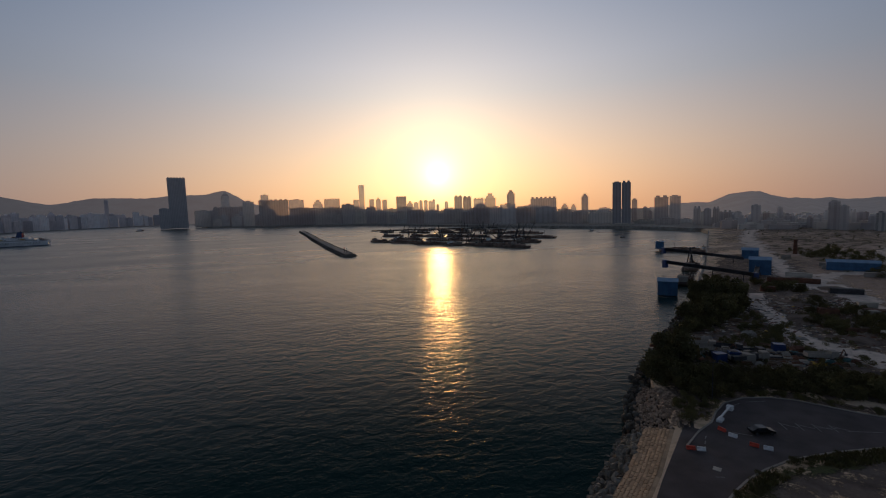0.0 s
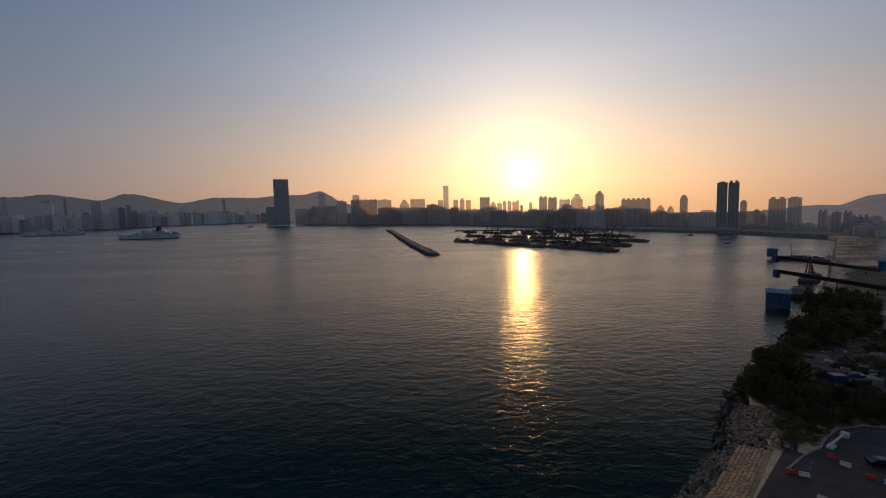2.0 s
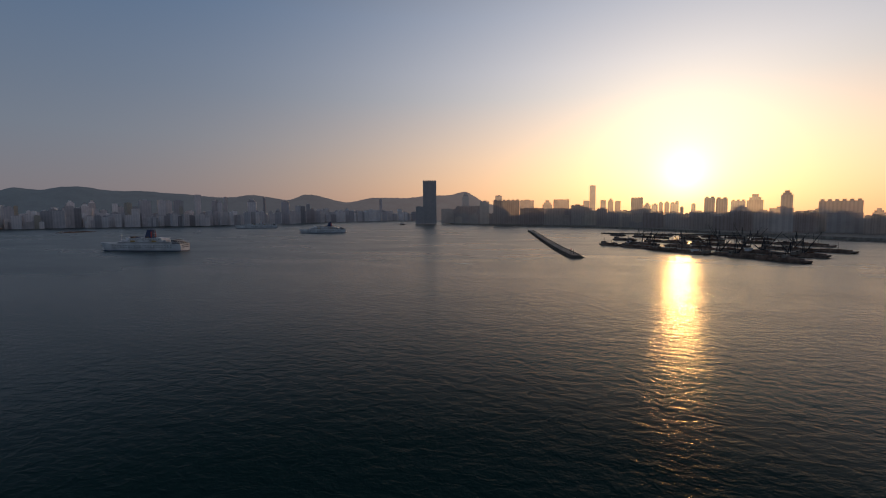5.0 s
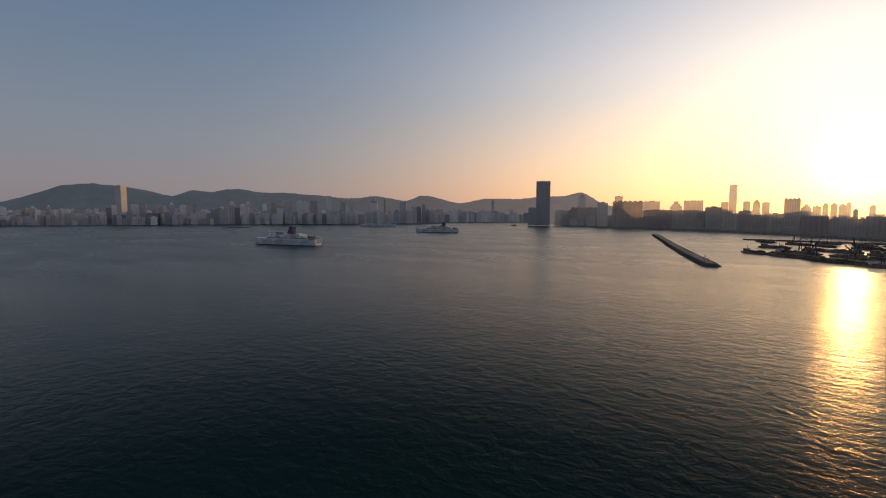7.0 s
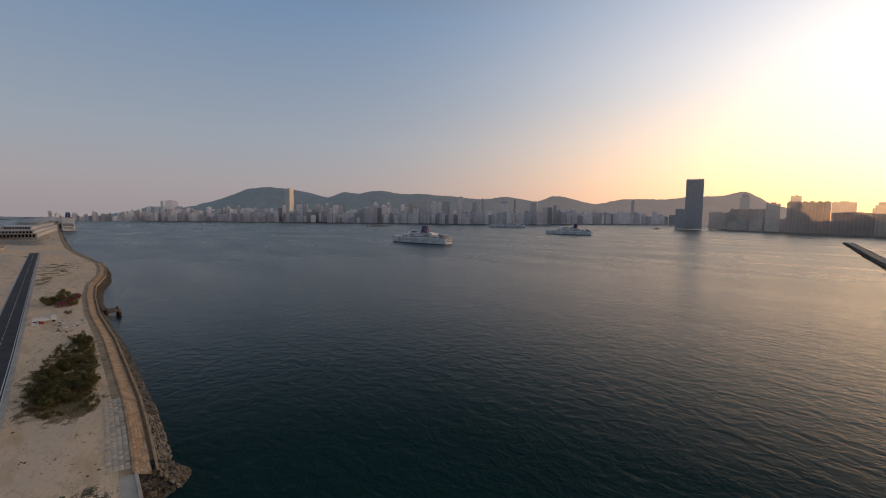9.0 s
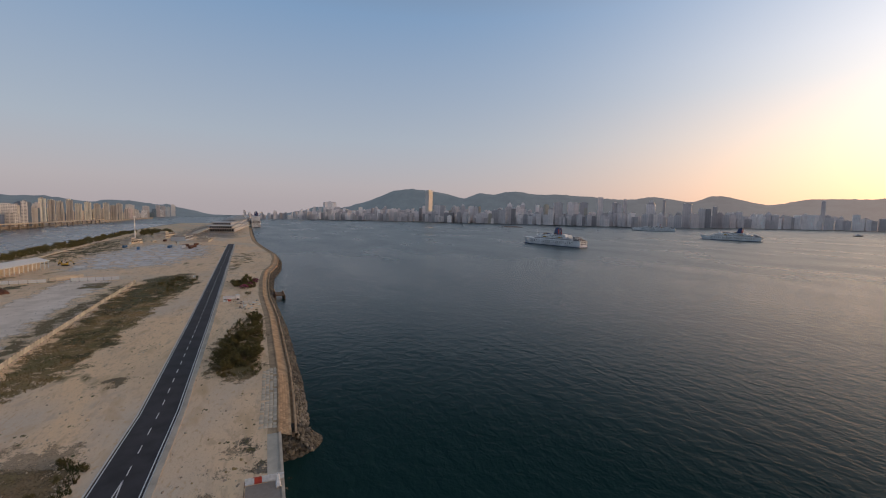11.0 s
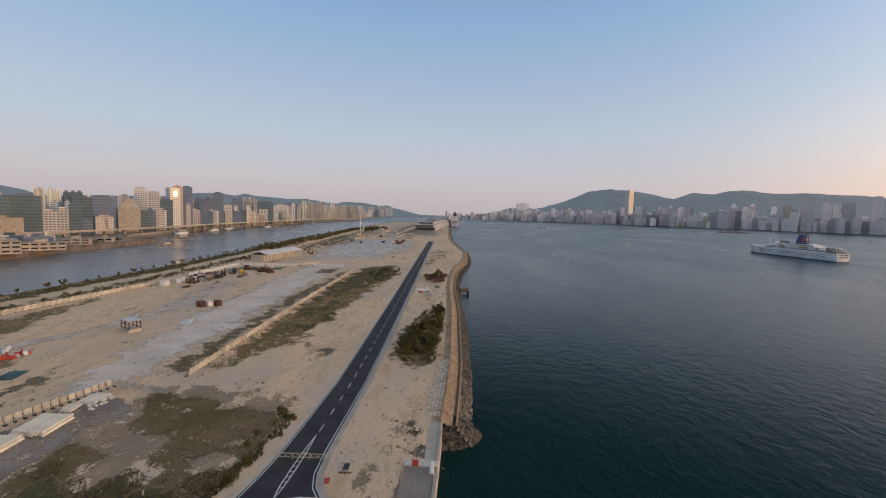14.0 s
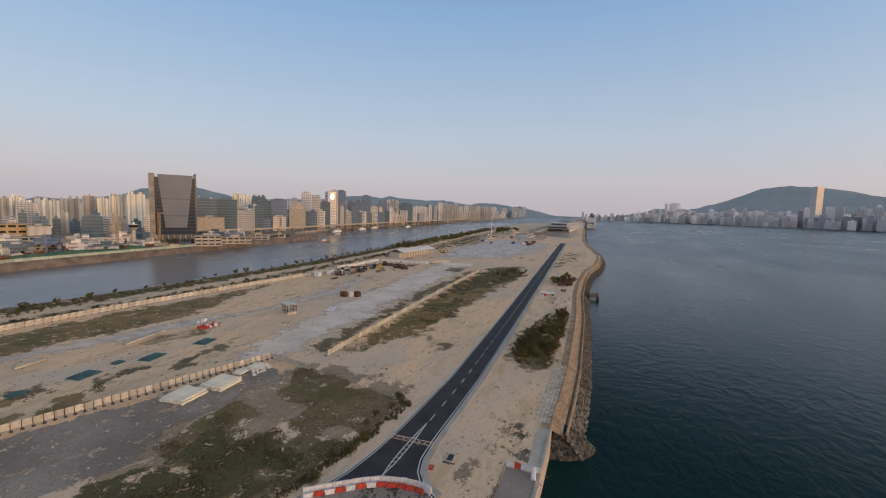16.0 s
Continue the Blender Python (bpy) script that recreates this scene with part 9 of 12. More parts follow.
# low cargo barge far out
def lighter(m, length, beam, label, cargo="rust", crane=False, house=True, group="moored barges"):
    """Flat working barge with a coaming, deck cargo, deckhouse and perhaps a derrick."""
    b = thing("barge", m, label, "barge", group)
    bm = bmesh.new()
    h, w = length / 2, beam / 2
    pts = [(-h, 0.8), (-h + 2, -1), (h - 4, -1), (h, 1.2), (h, 2.6), (h - 3, 2.0), (-h + 3, 2.0), (-h, 2.3)]
    lo = [bm.verts.new((x, -w, z)) for x, z in pts]
    hi = [bm.verts.new((x, w, z)) for x, z in pts]
    for i in range(8):
        bm.faces.new((lo[i], lo[(i + 1) % 8], hi[(i + 1) % 8], hi[i]))
    bm.faces.new(lo)
    bm.faces.new(hi[::-1])
    part("hull", bm, "bargehull", b)
    bm = bmesh.new()
    for a in ((-h * 0.62, h * 0.75, -w * 0.82, -w * 0.75), (-h * 0.62, h * 0.75, w * 0.75, w * 0.82), (-h * 0.62, -h * 0.6, -w * 0.75, w * 0.75), (h * 0.73, h * 0.75, -w * 0.75, w * 0.75)):
        box(bm, *a, 1.9, 3.4)
    part("coaming", bm, "bargehull", b)
    bm = bmesh.new()
    rng = random.Random(int(length * 7 + beam * 13))
    n = 8
    grid = [[bm.verts.new((-h * 0.58 + (h * 1.28) * i / n, -w * 0.72 + w * 1.44 * j / 3, 2.2 + (rng.uniform(0.4, 2.4) if 0 < i < n and 0 < j < 3 else 0))) for j in range(4)] for i in range(n + 1)]
    for i in range(n):
        for j in range(3):
            bm.faces.new((grid[i][j], grid[i + 1][j], grid[i + 1][j + 1], grid[i][j + 1]))
    part("cargo", bm, cargo, b)
    if house:
        bm = bmesh.new()
        box(bm, -h * 0.92, -h * 0.68, -w * 0.6, w * 0.6, 1.9, 5.2)
        cabin = part("deckhouse", bm, "hull" if length > 45 else "concrete", b)
        bm = bmesh.new()
        box(bm, -h * 0.94, -h * 0.66, -w * 0.68, w * 0.68, 5.2, 5.5)
        part("roof", bm, "concrete", cabin)
        bm = bmesh.new()
        box(bm, -h * 0.88, -h * 0.74, -w * 0.61, -w * 0.605, 3.6, 4.6)
        part("window", bm, "glass", cabin)
    if crane:
        bm = bmesh.new()
        x = -h * 0.5
        for s in (-1, 1):
            rod(bm, (x, s * w * 0.5, 1.9), (x - 1, 0, 17), 0.5, 0.35, 5)
        rod(bm, (x - 4, 0, 1.9), (x - 1, 0, 17), 0.3, 0.25, 5)
        part("derrick_frame", bm, "steel", b)
        bm = bmesh.new()
        lift = 22 if crane > 1 else 13
        tip = (x + 20 - lift * 0.2, 0, lift)
        rod(bm, (x + 0.5, -0.7, 2.6), tip, 0.4, 0.25, 4)
        rod(bm, (x + 0.5, 0.7, 2.6), tip, 0.4, 0.25, 4)
        for k in range(1, 8):
            u = k / 8
            rod(bm, (x + 0.5 + (tip[0] - x - 0.5) * u, -0.7 * (1 - u), 2.6 + (lift - 2.6) * u), (x + 0.5 + (tip[0] - x - 0.5) * (u + 0.06), 0.7 * (1 - u), 2.6 + (lift - 2.6) * (u + 0.06)), 0.1, 0.1, 4)
        part("boom", bm, "steel", b)
        bm = bmesh.new()
        rod(bm, (x - 1, 0, 17), tip, 0.07, 0.07, 4)
        rod(bm, tip, (tip[0], 0, 5), 0.06, 0.06, 4)
        part("cable", bm, "steel", b)
    rng = random.Random(int(length * 91))
    for k in range(rng.choice((1, 2, 2))):
        bm = bmesh.new()
        x, hh = rng.uniform(-h * 0.8, h * 0.6), rng.uniform(7, 15)
        rod(bm, (x, 0, 1.9), (x + rng.uniform(-0.6, 0.6), 0, hh), 0.3, 0.15, 5)
        box(bm, x - 0.15, x + 0.15, -1.6, 1.6, hh * 0.75, hh * 0.75 + 0.25)
        part("mast", bm, "steel", b)
    for k in range(rng.choice((2, 3, 4))):
        bm = bmesh.new()
        x, y = rng.uniform(-h * 0.6, h * 0.7), rng.uniform(-w * 0.4, w * 0.4)
        box(bm, x - rng.uniform(0.8, 2.2), x + rng.uniform(0.8, 2.2), y - 1.2, y + 1.2, 1.9, rng.uniform(3.2, 5.0))
        part("deck_gear", bm, rng.choice(("rust", "steel", "wood", "bargehull")), b)
    return b


lighter(pose(-1685, 1040, 0, 0, 0, 84), 110, 16, "long low dark barge under way", house=True, group="anchored ships")

# typhoon shelter: rows of working barges moored side by side
rows_of = (((30, 752), (205, 520), 11), ((70, 790), (245, 590), 10), ((60, 900), (300, 660), 11), ((50, 1080), (330, 770), 11), ((150, 1090), (320, 930), 5))
for r, (a, b, n) in enumerate(rows_of):
    heading = math.degrees(math.atan2(b[1] - a[1], b[0] - a[0]))
    for i in range(n):
        u = (i + 0.5) / n
        if r in (2, 3) and i in (1, 4, 7) or r == 1 and i in (2, 5):
            continue
        x, y = a[0] + (b[0] - a[0]) * u, a[1] + (b[1] - a[1]) * u
        ln = RNG.uniform(30, 46) if n > 5 else 34
        lighter(pose(x + RNG.uniform(-5, 5), y + RNG.uniform(-5, 5), 0, 0, 0, heading + RNG.choice((0, 180, 4, 176)) + (RNG.uniform(-25, 25) if i % 4 == 3 else 0)) @ Matrix.Diagonal((1, 1, RNG.uniform(0.9, 1.35), 1)), ln, RNG.uniform(10, 14), "dark working barge moored in the shelter", cargo=RNG.choice(("rust", "bargehull", "bargehull", "concrete")), crane=RNG.choice((0, 1, 2, 2, 1)) if i % 5 else 0, house=i % 3 != 1)

# ---- breakwater ----
bm = bmesh.new()
bw = [(-156, 1310), (-120, 1110), (-75, 850), (-40, 660), (-14, 532)]
sheet(bm, bw, [(-9.5, -1), (-5.5, 2.6), (-5, 3.6), (-3.5, 3.6), (-3.4, 2.8), (5, 2.8), (9.5, -1)])
wall = solid("breakwater", bm, "concrete", "long dark rubble breakwater with a paved crest", "breakwater", kind="structure")
bm = bmesh.new()
bmesh.ops.create_cone(bm, cap_ends=True, segments=20, radius1=11, radius2=5.5, depth=4.2, matrix=Matrix.Translation((-13, 530, 0.9)))
solid("breakwater_head", bm, "rock", "rounded rubble head of the breakwater", "breakwater", kind="structure")
verts, faces = [], []
bm = bmesh.new()
sheet(bm, [(36, 1165), (150, 1140), (250, 1110), (345, 1062)], [(-9, -1), (-5, 2.6), (5, 2.6), (9, -1)])
solid("breakwater_inner", bm, "rock", "low dark inner breakwater behind the moored barges", "breakwater", kind="structure")
for x, y, a in along(bw, 3.2):
    for s in (-1, 1):
        for r in range(3):
            o = s * (5.8 + r * 1.7 + RNG.uniform(-0.5, 0.5))
            m = Matrix.Translation((x - math.sin(a) * o, y + math.cos(a) * o, 2.3 - r * 1.3)) @ Euler((RNG.uniform(0, 6), RNG.uniform(0, 6), 0)).to_matrix().to_4x4() @ Matrix.Scale(RNG.uniform(1.1, 1.9), 4)
            me = BOULDERS[RNG.randrange(6)]
            k = len(verts)
            verts += [m @ v.co for v in me.vertices]
            faces += [[k + j for j in f.vertices] for f in me.polygons]
me = bpy.data.meshes.new("breakwater_rocks")
me.from_pydata(verts, [], faces)
me.materials.append(MAT["rock"])
tagged(new("breakwater_rocks", me), "dark rubble boulders along the breakwater", "rocks", kind="stuff")
for k, (x, y) in enumerate(((-16, 545), (-19, 552))):
    beacon = thing("beacon_light", pose(x, y, 2.7), "small beacon post on the end of the breakwater", "beacon", "breakwater beacons")
    bm = bmesh.new()
    rod(bm, (0, 0, 0), (0, 0, 5), 0.4, 0.25)
    part("post", bm, "steel", beacon)
    bm = bmesh.new()
    rod(bm, (0, 0, 5), (0, 0, 6.4), 0.6, 0.4)
    part("lantern", bm, "red" if k else "paint", beacon)


# ---- small craft ----
def small_boat(x, y, rot, length, label, colour="hull"):
    b = thing("boat", pose(x, y, 0, 0, 0, rot), label, "boat", "small boats")
    bm = bmesh.new()
    hull_mesh(bm, length, length * 0.28, length * 0.1, bow=0.35, sheer=length * 0.05, z0=-0.5)
    part("hull", bm, colour, b)
    bm = bmesh.new()
    prism(bm, deck_outline(length * 0.5, length * 0.2), length * 0.1, length * 0.24, 0.08)
    cabin = part("cabin", bm, "hull", b)
    bm = bmesh.new()
    prism(bm, deck_outline(length * 0.47, length * 0.204), length * 0.16, length * 0.205, 0.0)
    part("window", bm, "glass", cabin)
    bm = bmesh.new()
    rod(bm, (0, 0, length * 0.24), (-length * 0.03, 0, length * 0.45), 0.12, 0.06)
    part("mast", bm, "steel", b)
    return b


for x, y, rot, ln, lab, col in ((-925, 2118, 60, 34, "small dark ferry crossing the harbour", "bargehull"), (440, 780, 20, 12, "small motor boat on the bay", "bargehull"), (385, 600, 200, 11, "small low sampan on the bay", "bargehull"),
                                (-560, 390 - 830, 170, 16, "white motor yacht in the channel", "hull"), (-690, -440, 175, 26, "white ferry moored in the channel", "hull"), (-800, -452, 170, 24, "white ferry moored in the channel", "hull"), (-870, -462, 170, 22, "white ferry moored in the channel", "hull"),
                                (-500, -330, 160, 14, "small workboat in the channel", "bargehull"), (-620, -390, 150, 18, "dark workboat in the channel", "bargehull"), (-1000, -440, 170, 24, "white ferry moored in the channel", "hull"), (-860, 620, 40, 9, "tiny boat on open water", "bargehull"), (-1300, 1190, 10, 14, "small boat far out on the harbour", "hull"), (-1900, 900, 30, 20, "small ferry near the far shore", "hull"), (-1500, 300, 80, 16, "small launch out on the water", "hull")):
    small_boat(x, y, rot, ln, lab, col)

# ---- hoardings ----
def hoarding(name, line, step, height, label, material="pale"):
    """Run of upright panels with posts, rails and back stays, panel by panel."""
    f = tagged(new(name), label, "hoarding", kind="structure")
    bm = bmesh.new()
    box(bm, -step / 2 + 0.08, step / 2 - 0.08, -0.04, 0.04, 0.35, height)
    for k in range(6):
        u = -step / 2 + (k + 0.5) * step / 6
        box(bm, u - 0.07, u + 0.07, -0.075, -0.04, 0.37, height - 0.04)
    panel = finish(bm, "panel")
    panel.materials.append(MAT[material])
    bm = bmesh.new()
    rod(bm, (0, 0.1, 0), (0, 0.1, height + 0.1), 0.06, 0.06, 4)
    rod(bm, (0, 0.1, height * 0.8), (0, 0.95, 0.1), 0.04, 0.04, 4)
    box(bm, -0.28, 0.28, 0.55, 1.0, 0, 0.26)
    post = finish(bm, "post")
    post.materials.append(MAT["steel"])
    for x, y, a in along(line, step):
        for data, nm, tilt in ((panel, "panel", RNG.uniform(-2.5, 2.5)), (post, "post", 0)):
            o = new(nm, data)
            o.parent = f
            o.matrix_basis = pose(x, y, GROUND, tilt, 0, math.degrees(a)) @ pose(step / 2 if nm == "panel" else 0, 0, 0)
    return f


MAT["hoard"] = mat("cream_hoarding", (0.62, 0.57, 0.48), 0.85, var=0.35, scale=0.8, fine=5.0, rand=0.22)
hoarding("fence_hoarding", [(-109, -44.5), (-161, -47.5), (-230, -50.5), (-310, -53)], 2.4, 1.9, "long cream panel hoarding across sandy ground", "hoard")
hoarding("fence_storage", [(-101, -58.5), (-73, -66.5), (-47, -74.5), (-20, -83)], 1.6, 1.7, "cream panel hoarding behind stored pipes", "hoard")
hoarding("fence_return", [(-101, -58.5), (-99.5, -52), (-98, -44)], 2.4, 1.8, "cream panel hoarding turning towards the gate", "hoard")
hoarding("fence_channel", [(-40, -156), (-82, -155), (-117, -154), (-168, -149.5), (-232, -142.5), (-242, -141)], 2.6, 2.2, "long pale hoarding beside the channel", "hoard")
hoarding("wall_compound", [(-262, -146), (-282, -142.5), (-314, -143), (-321, -103)], 4.0, 2.3, "white compound wall round a works yard", "paint")
hoarding("wall_compound_front", [(-323, -89), (-324.5, -68)], 4.0, 2.4, "white compound wall beside the old runway", "paint")


# ---- storage yard on the runway ----
def pipe_stack(x, y, rot, length, wide, high, label):
    t = thing("pipe_stack", pose(x, y, GROUND, 0, 0, rot), label, "pipes", "stored pipes")
    bm = bmesh.new()
    rod(bm, (-length / 2, 0, 0), (length / 2, 0, 0), 0.3, 0.3, 10)
    pipe = finish(bm, "pipe")
    pipe.materials.append(MAT["creampipe"])
    for r in range(high):
        for i in range(wide - r):
            p = new("pipe", pipe)
            p.parent = t
            p.matrix_basis = pose(RNG.uniform(-0.25, 0.25), (i - (wide - r - 1) / 2) * 0.68, 0.4 + r * 0.56)
    for s in (-0.3, 0.3):
        bm = bmesh.new()
        box(bm, s * length - 0.1, s * length + 0.1, -wide * 0.33, wide * 0.33, 0, 0.1)
        part("bearer", bm, "wood", t)
    return t


MAT["creampipe"] = mat("cream_pipe", (0.84, 0.79, 0.66), 0.6, var=0.15, scale=0.6, rand=0.08)
pipe_stack(-72.5, -57.6, 6, 7.2, 10, 2, "stack of long cream pipes on bare ground")
pipe_stack(-81, -55.8, 6, 7.2, 10, 2, "stack of long cream pipes on bare ground")
pipe_stack(-93.5, -56.5, 8, 4.8, 6, 1, "small stack of cream pipes by the hoarding")
pipe_stack(-88.7, -57.4, 8, 3.4, 4, 1, "short stack of cream pipes by the hoarding")
for k in range(26):
    sack = bmesh.new()
    bmesh.ops.create_cube(sack, size=1)
    bmesh.ops.bevel(sack, geom=sack.edges[:], offset=0.25, segments=2, affect="EDGES")
    for v in sack.verts:
        v.co = Vector((v.co.x * 0.9, v.co.y * 0.65, v.co.z * 0.45))
        v.co += Vector((RNG.uniform(-0.05, 0.05), RNG.uniform(-0.05, 0.05), RNG.uniform(-0.03, 0.03)))
    solid("sack", sack, "paint", "white bulk sack dropped beside the pipes", "sack", "white sacks", m=pose(-91 + RNG.uniform(-5, 2.4), -53.8 + RNG.uniform(-1.2, 1.2), GROUND + 0.24 + (0.35 if k > 19 else 0), 0, 0, RNG.uniform(0, 180)))


def tarpaulin(x, y, rot, lx, ly, h, colour, label):
    """Sheet draped over a low heap."""
    bm = bmesh.new()
    n = 10
    g = []
    for i in range(n + 1):
        row = []
        for j in range(n + 1):
            u, v = i / n * 2 - 1, j / n * 2 - 1
            k = max(0, 1 - max(abs(u), abs(v)) ** 3)
            row.append(bm.verts.new((u * lx / 2 + RNG.uniform(-0.1, 0.1), v * ly / 2 + RNG.uniform(-0.1, 0.1), 0.04 + h * k ** 0.6 * (1 + RNG.uniform(-0.2, 0.2)))))
        g.append(row)
    for i in range(n):
        for j in range(n):
            bm.faces.new((g[i][j], g[i + 1][j], g[i + 1][j + 1], g[i][j + 1]))
    return solid("tarpaulin", bm, colour, label, "tarpaulin", "covered heaps", m=pose(x, y, GROUND, 0, 0, rot))


for x, y, r, lx, ly in ((-71.5, -91.5, 10, 6.5, 4.5), (-80.5, -93, 0, 3, 2.4), (-87.5, -89, 12, 7, 4), (-104, -88, 15, 6.5, 4.5), (-58.5, -92.5, 5, 4, 2.4)):
    tarpaulin(x, y, r, lx, ly, 0.5, "teal", "dark teal tarpaulin over a low heap")
for x, y, r, lx, ly in ((-160, -79, 20, 8, 3.5), (-166, -77, 15, 5, 2.5)):
    tarpaulin(x, y, r, lx, ly, 0.25, "paint", "pale sheet weighted flat on the ground")


def barrier_mesh():
    """Water-filled road barrier with feet slots and a stepped top."""
    bm = bmesh.new()
    pts = [(-0.3, 0), (0.3, 0), (0.3, 0.18), (0.14, 0.45), (0.1, 0.95), (-0.1, 0.95), (-0.14, 0.45), (-0.3, 0.18)]
    a = [bm.verts.new((-0.72, y, z)) for y, z in pts]
    b = [bm.verts.new((0.72, y, z)) for y, z in pts]
    for i in range(8):
        bm.faces.new((a[i], a[(i + 1) % 8], b[(i + 1) % 8], b[i]))
    bm.faces.new(a[::-1])
    bm.faces.new(b)
    return finish(bm, "barrier")


BARRIERS = {}
for c in ("red", "paint"):
    BARRIERS[c] = barrier_mesh()
    BARRIERS[c].materials.append(MAT[c])


def barrier(x, y, rot, colour, group, tall=1.0):
    ob = new("road_barrier", BARRIERS[colour])
    ob.matrix_world = pose(x, y, GROUND + 0.05, 0, 0, rot + RNG.uniform(-5, 5)) @ Matrix.Diagonal((1, 1, tall, 1))
    return tagged(ob, "red plastic water-filled road barrier" if colour == "red" else "white plastic water-filled road barrier", "barrier", group)


# double curved row closing the road end: white behind, red and white in front
ARC = [(-56.0, -10.2), (-57.7, -8.2), (-59.6, -5.8), (-61.4, -3.6), (-63.0, -0.8), (-63.9, 2.6), (-64.0, 5.4), (-63.5, 7.3)]
for k, (x, y, a) in enumerate(along(ARC, 1.5)):
    barrier(x, y, math.degrees(a), "paint", "barrier row at the road end", 1.25)
for k, (x, y, a) in enumerate(along(offset(ARC, -0.8), 1.62)):
    barrier(x, y, math.degrees(a), "red" if k % 2 or k in (8, 10) else "paint", "barrier row at the road end", 0.75)
# barriers on the turning loop
for x, y, r, c in ((54.3, 89.3, -28, "red"), (55.8, 88.5, -28, "paint"), (64.9, 93.3, -75, "red"), (65.0, 90.9, -60, "paint"), (65.9, 87.2, -50, "red"), (67.3, 85.7, -40, "paint")):
    barrier(x, y, r, c, "barriers on the turning loop", 0.7)
boom = thing("gate_boom", pose(67.7, 96.6, GROUND + 0.05, 0, 0, 31), "white boom barrier lying open at the loop", "barrier")
bm = bmesh.new()
box(bm, -0.9, 0.9, -0.5, 0.5, 0, 0.5)
part("base", bm, "paint", boom)
bm = bmesh.new()
box(bm, 0, 6.6, -0.16, 0.16, 0.6, 0.85)
part("arm", bm, "paint", boom)
bm = bmesh.new()
box(bm, 6.2, 7.4, -0.6, 0.6, 0, 0.9)
part("rest", bm, "paint", boom)
# platform at the quay corner
for k in range(5):
    barrier(-75.8, 17.6 + k * 1.15, 88, "paint" if k != 1 else "red", "barriers on the quay platform")
bm = bmesh.new()
box(bm, -75.2, -62, 17.0, 22.3, GROUND, GROUND + 0.1)
solid("platform_quay", bm, "greyfloor", "grey concrete platform at the quay corner", "platform", kind="structure")
rail = thing("railing", pose(-75, 16.9, GROUND), "low steel railing beside the quay platform", "railing")
bm = bmesh.new()
rod(bm, (0, 0, 1.0), (12, 0, 1.0), 0.05, 0.05, 5)
part("handrail", bm, "wood", rail)
for k in range(7):
    bm = bmesh.new()
    rod(bm, (k * 2, 0, 0), (k * 2, 0, 1.0), 0.04, 0.04, 5)
    part("post", bm, "wood", rail)
cone = thing("mooring_post", pose(-74.6, 21.9, GROUND), "white hooded post with cloth on the quay corner", "post")
bm = bmesh.new()
rod(bm, (0, 0, 0), (0.1, 0, 1.9), 0.16, 0.1)
part("post", bm, "paint", cone)
bm = bmesh.new()
rod(bm, (0.1, 0, 1.5), (1.6, 0.1, 0.3), 0.3, 0.45)
part("cloth", bm, "paint", cone)
# open inspection pit with timber edge
pit = thing("inspection_pit", pose(-74, 7.0, GROUND, 0, 0, 4), "open timber-edged pit with rubble", "pit")
for a in ((-1.3, 1.3, -0.75, -0.55), (-1.3, 1.3, 0.55, 0.75), (-1.3, -1.1, -0.55, 0.55), (1.1, 1.3, -0.55, 0.55)):
    bm = bmesh.new()
    box(bm, *a, 0, 0.22)
    part("edge_board", bm, "pale", pit)
bm = bmesh.new()
box(bm, -1.1, 1.1, -0.55, 0.55, 0.02, 0.06)
part("pit_floor", bm, "steel", pit)
bm = bmesh.new()
box(bm, 1.45, 1.75, -1.0, 1.2, 0, 0.12)
part("loose_board", bm, "wood", pit)
bm = bmesh.new()
box(bm, -0.75, 0.75, -0.5, 0.5, 0.0, 0.08)
solid("red_plate", bm, "red", "red sheet lying on sandy ground by the road", "sheet", m=pose(-70, 4.8, GROUND + 0.02, 0, 0, 8))

# lattice gate boom lying across the road
gate = thing("lattice_barrier", pose(-75.6, -6.2, GROUND, 0, 0, 92), "low white lattice trestle barrier across the road", "barrier")
for z in (0.25, 1.0):
    bm = bmesh.new()
    rod(bm, (0, 0, z), (9.2, 0, z), 0.05, 0.05, 5)
    part("rail", bm, "slab", gate)
for k in range(8):
    bm = bmesh.new()
    rod(bm, (k * 1.15, 0, 0.25), (k * 1.15 + 1.15, 0, 1.0), 0.035, 0.035, 4)
    rod(bm, (k * 1.15 + 1.15, 0, 0.25), (k * 1.15, 0, 1.0), 0.035, 0.035, 4)
    part("brace", bm, "slab", gate)
for k in range(4):
    bm = bmesh.new()
    rod(bm, (k * 3.05, -0.5, 0.08), (k * 3.05, 0, 1.05), 0.05, 0.05, 5)
    rod(bm, (k * 3.05, 0.5, 0.08), (k * 3.05, 0, 1.05), 0.05, 0.05, 5)
    part("trestle", bm, "slab", gate)


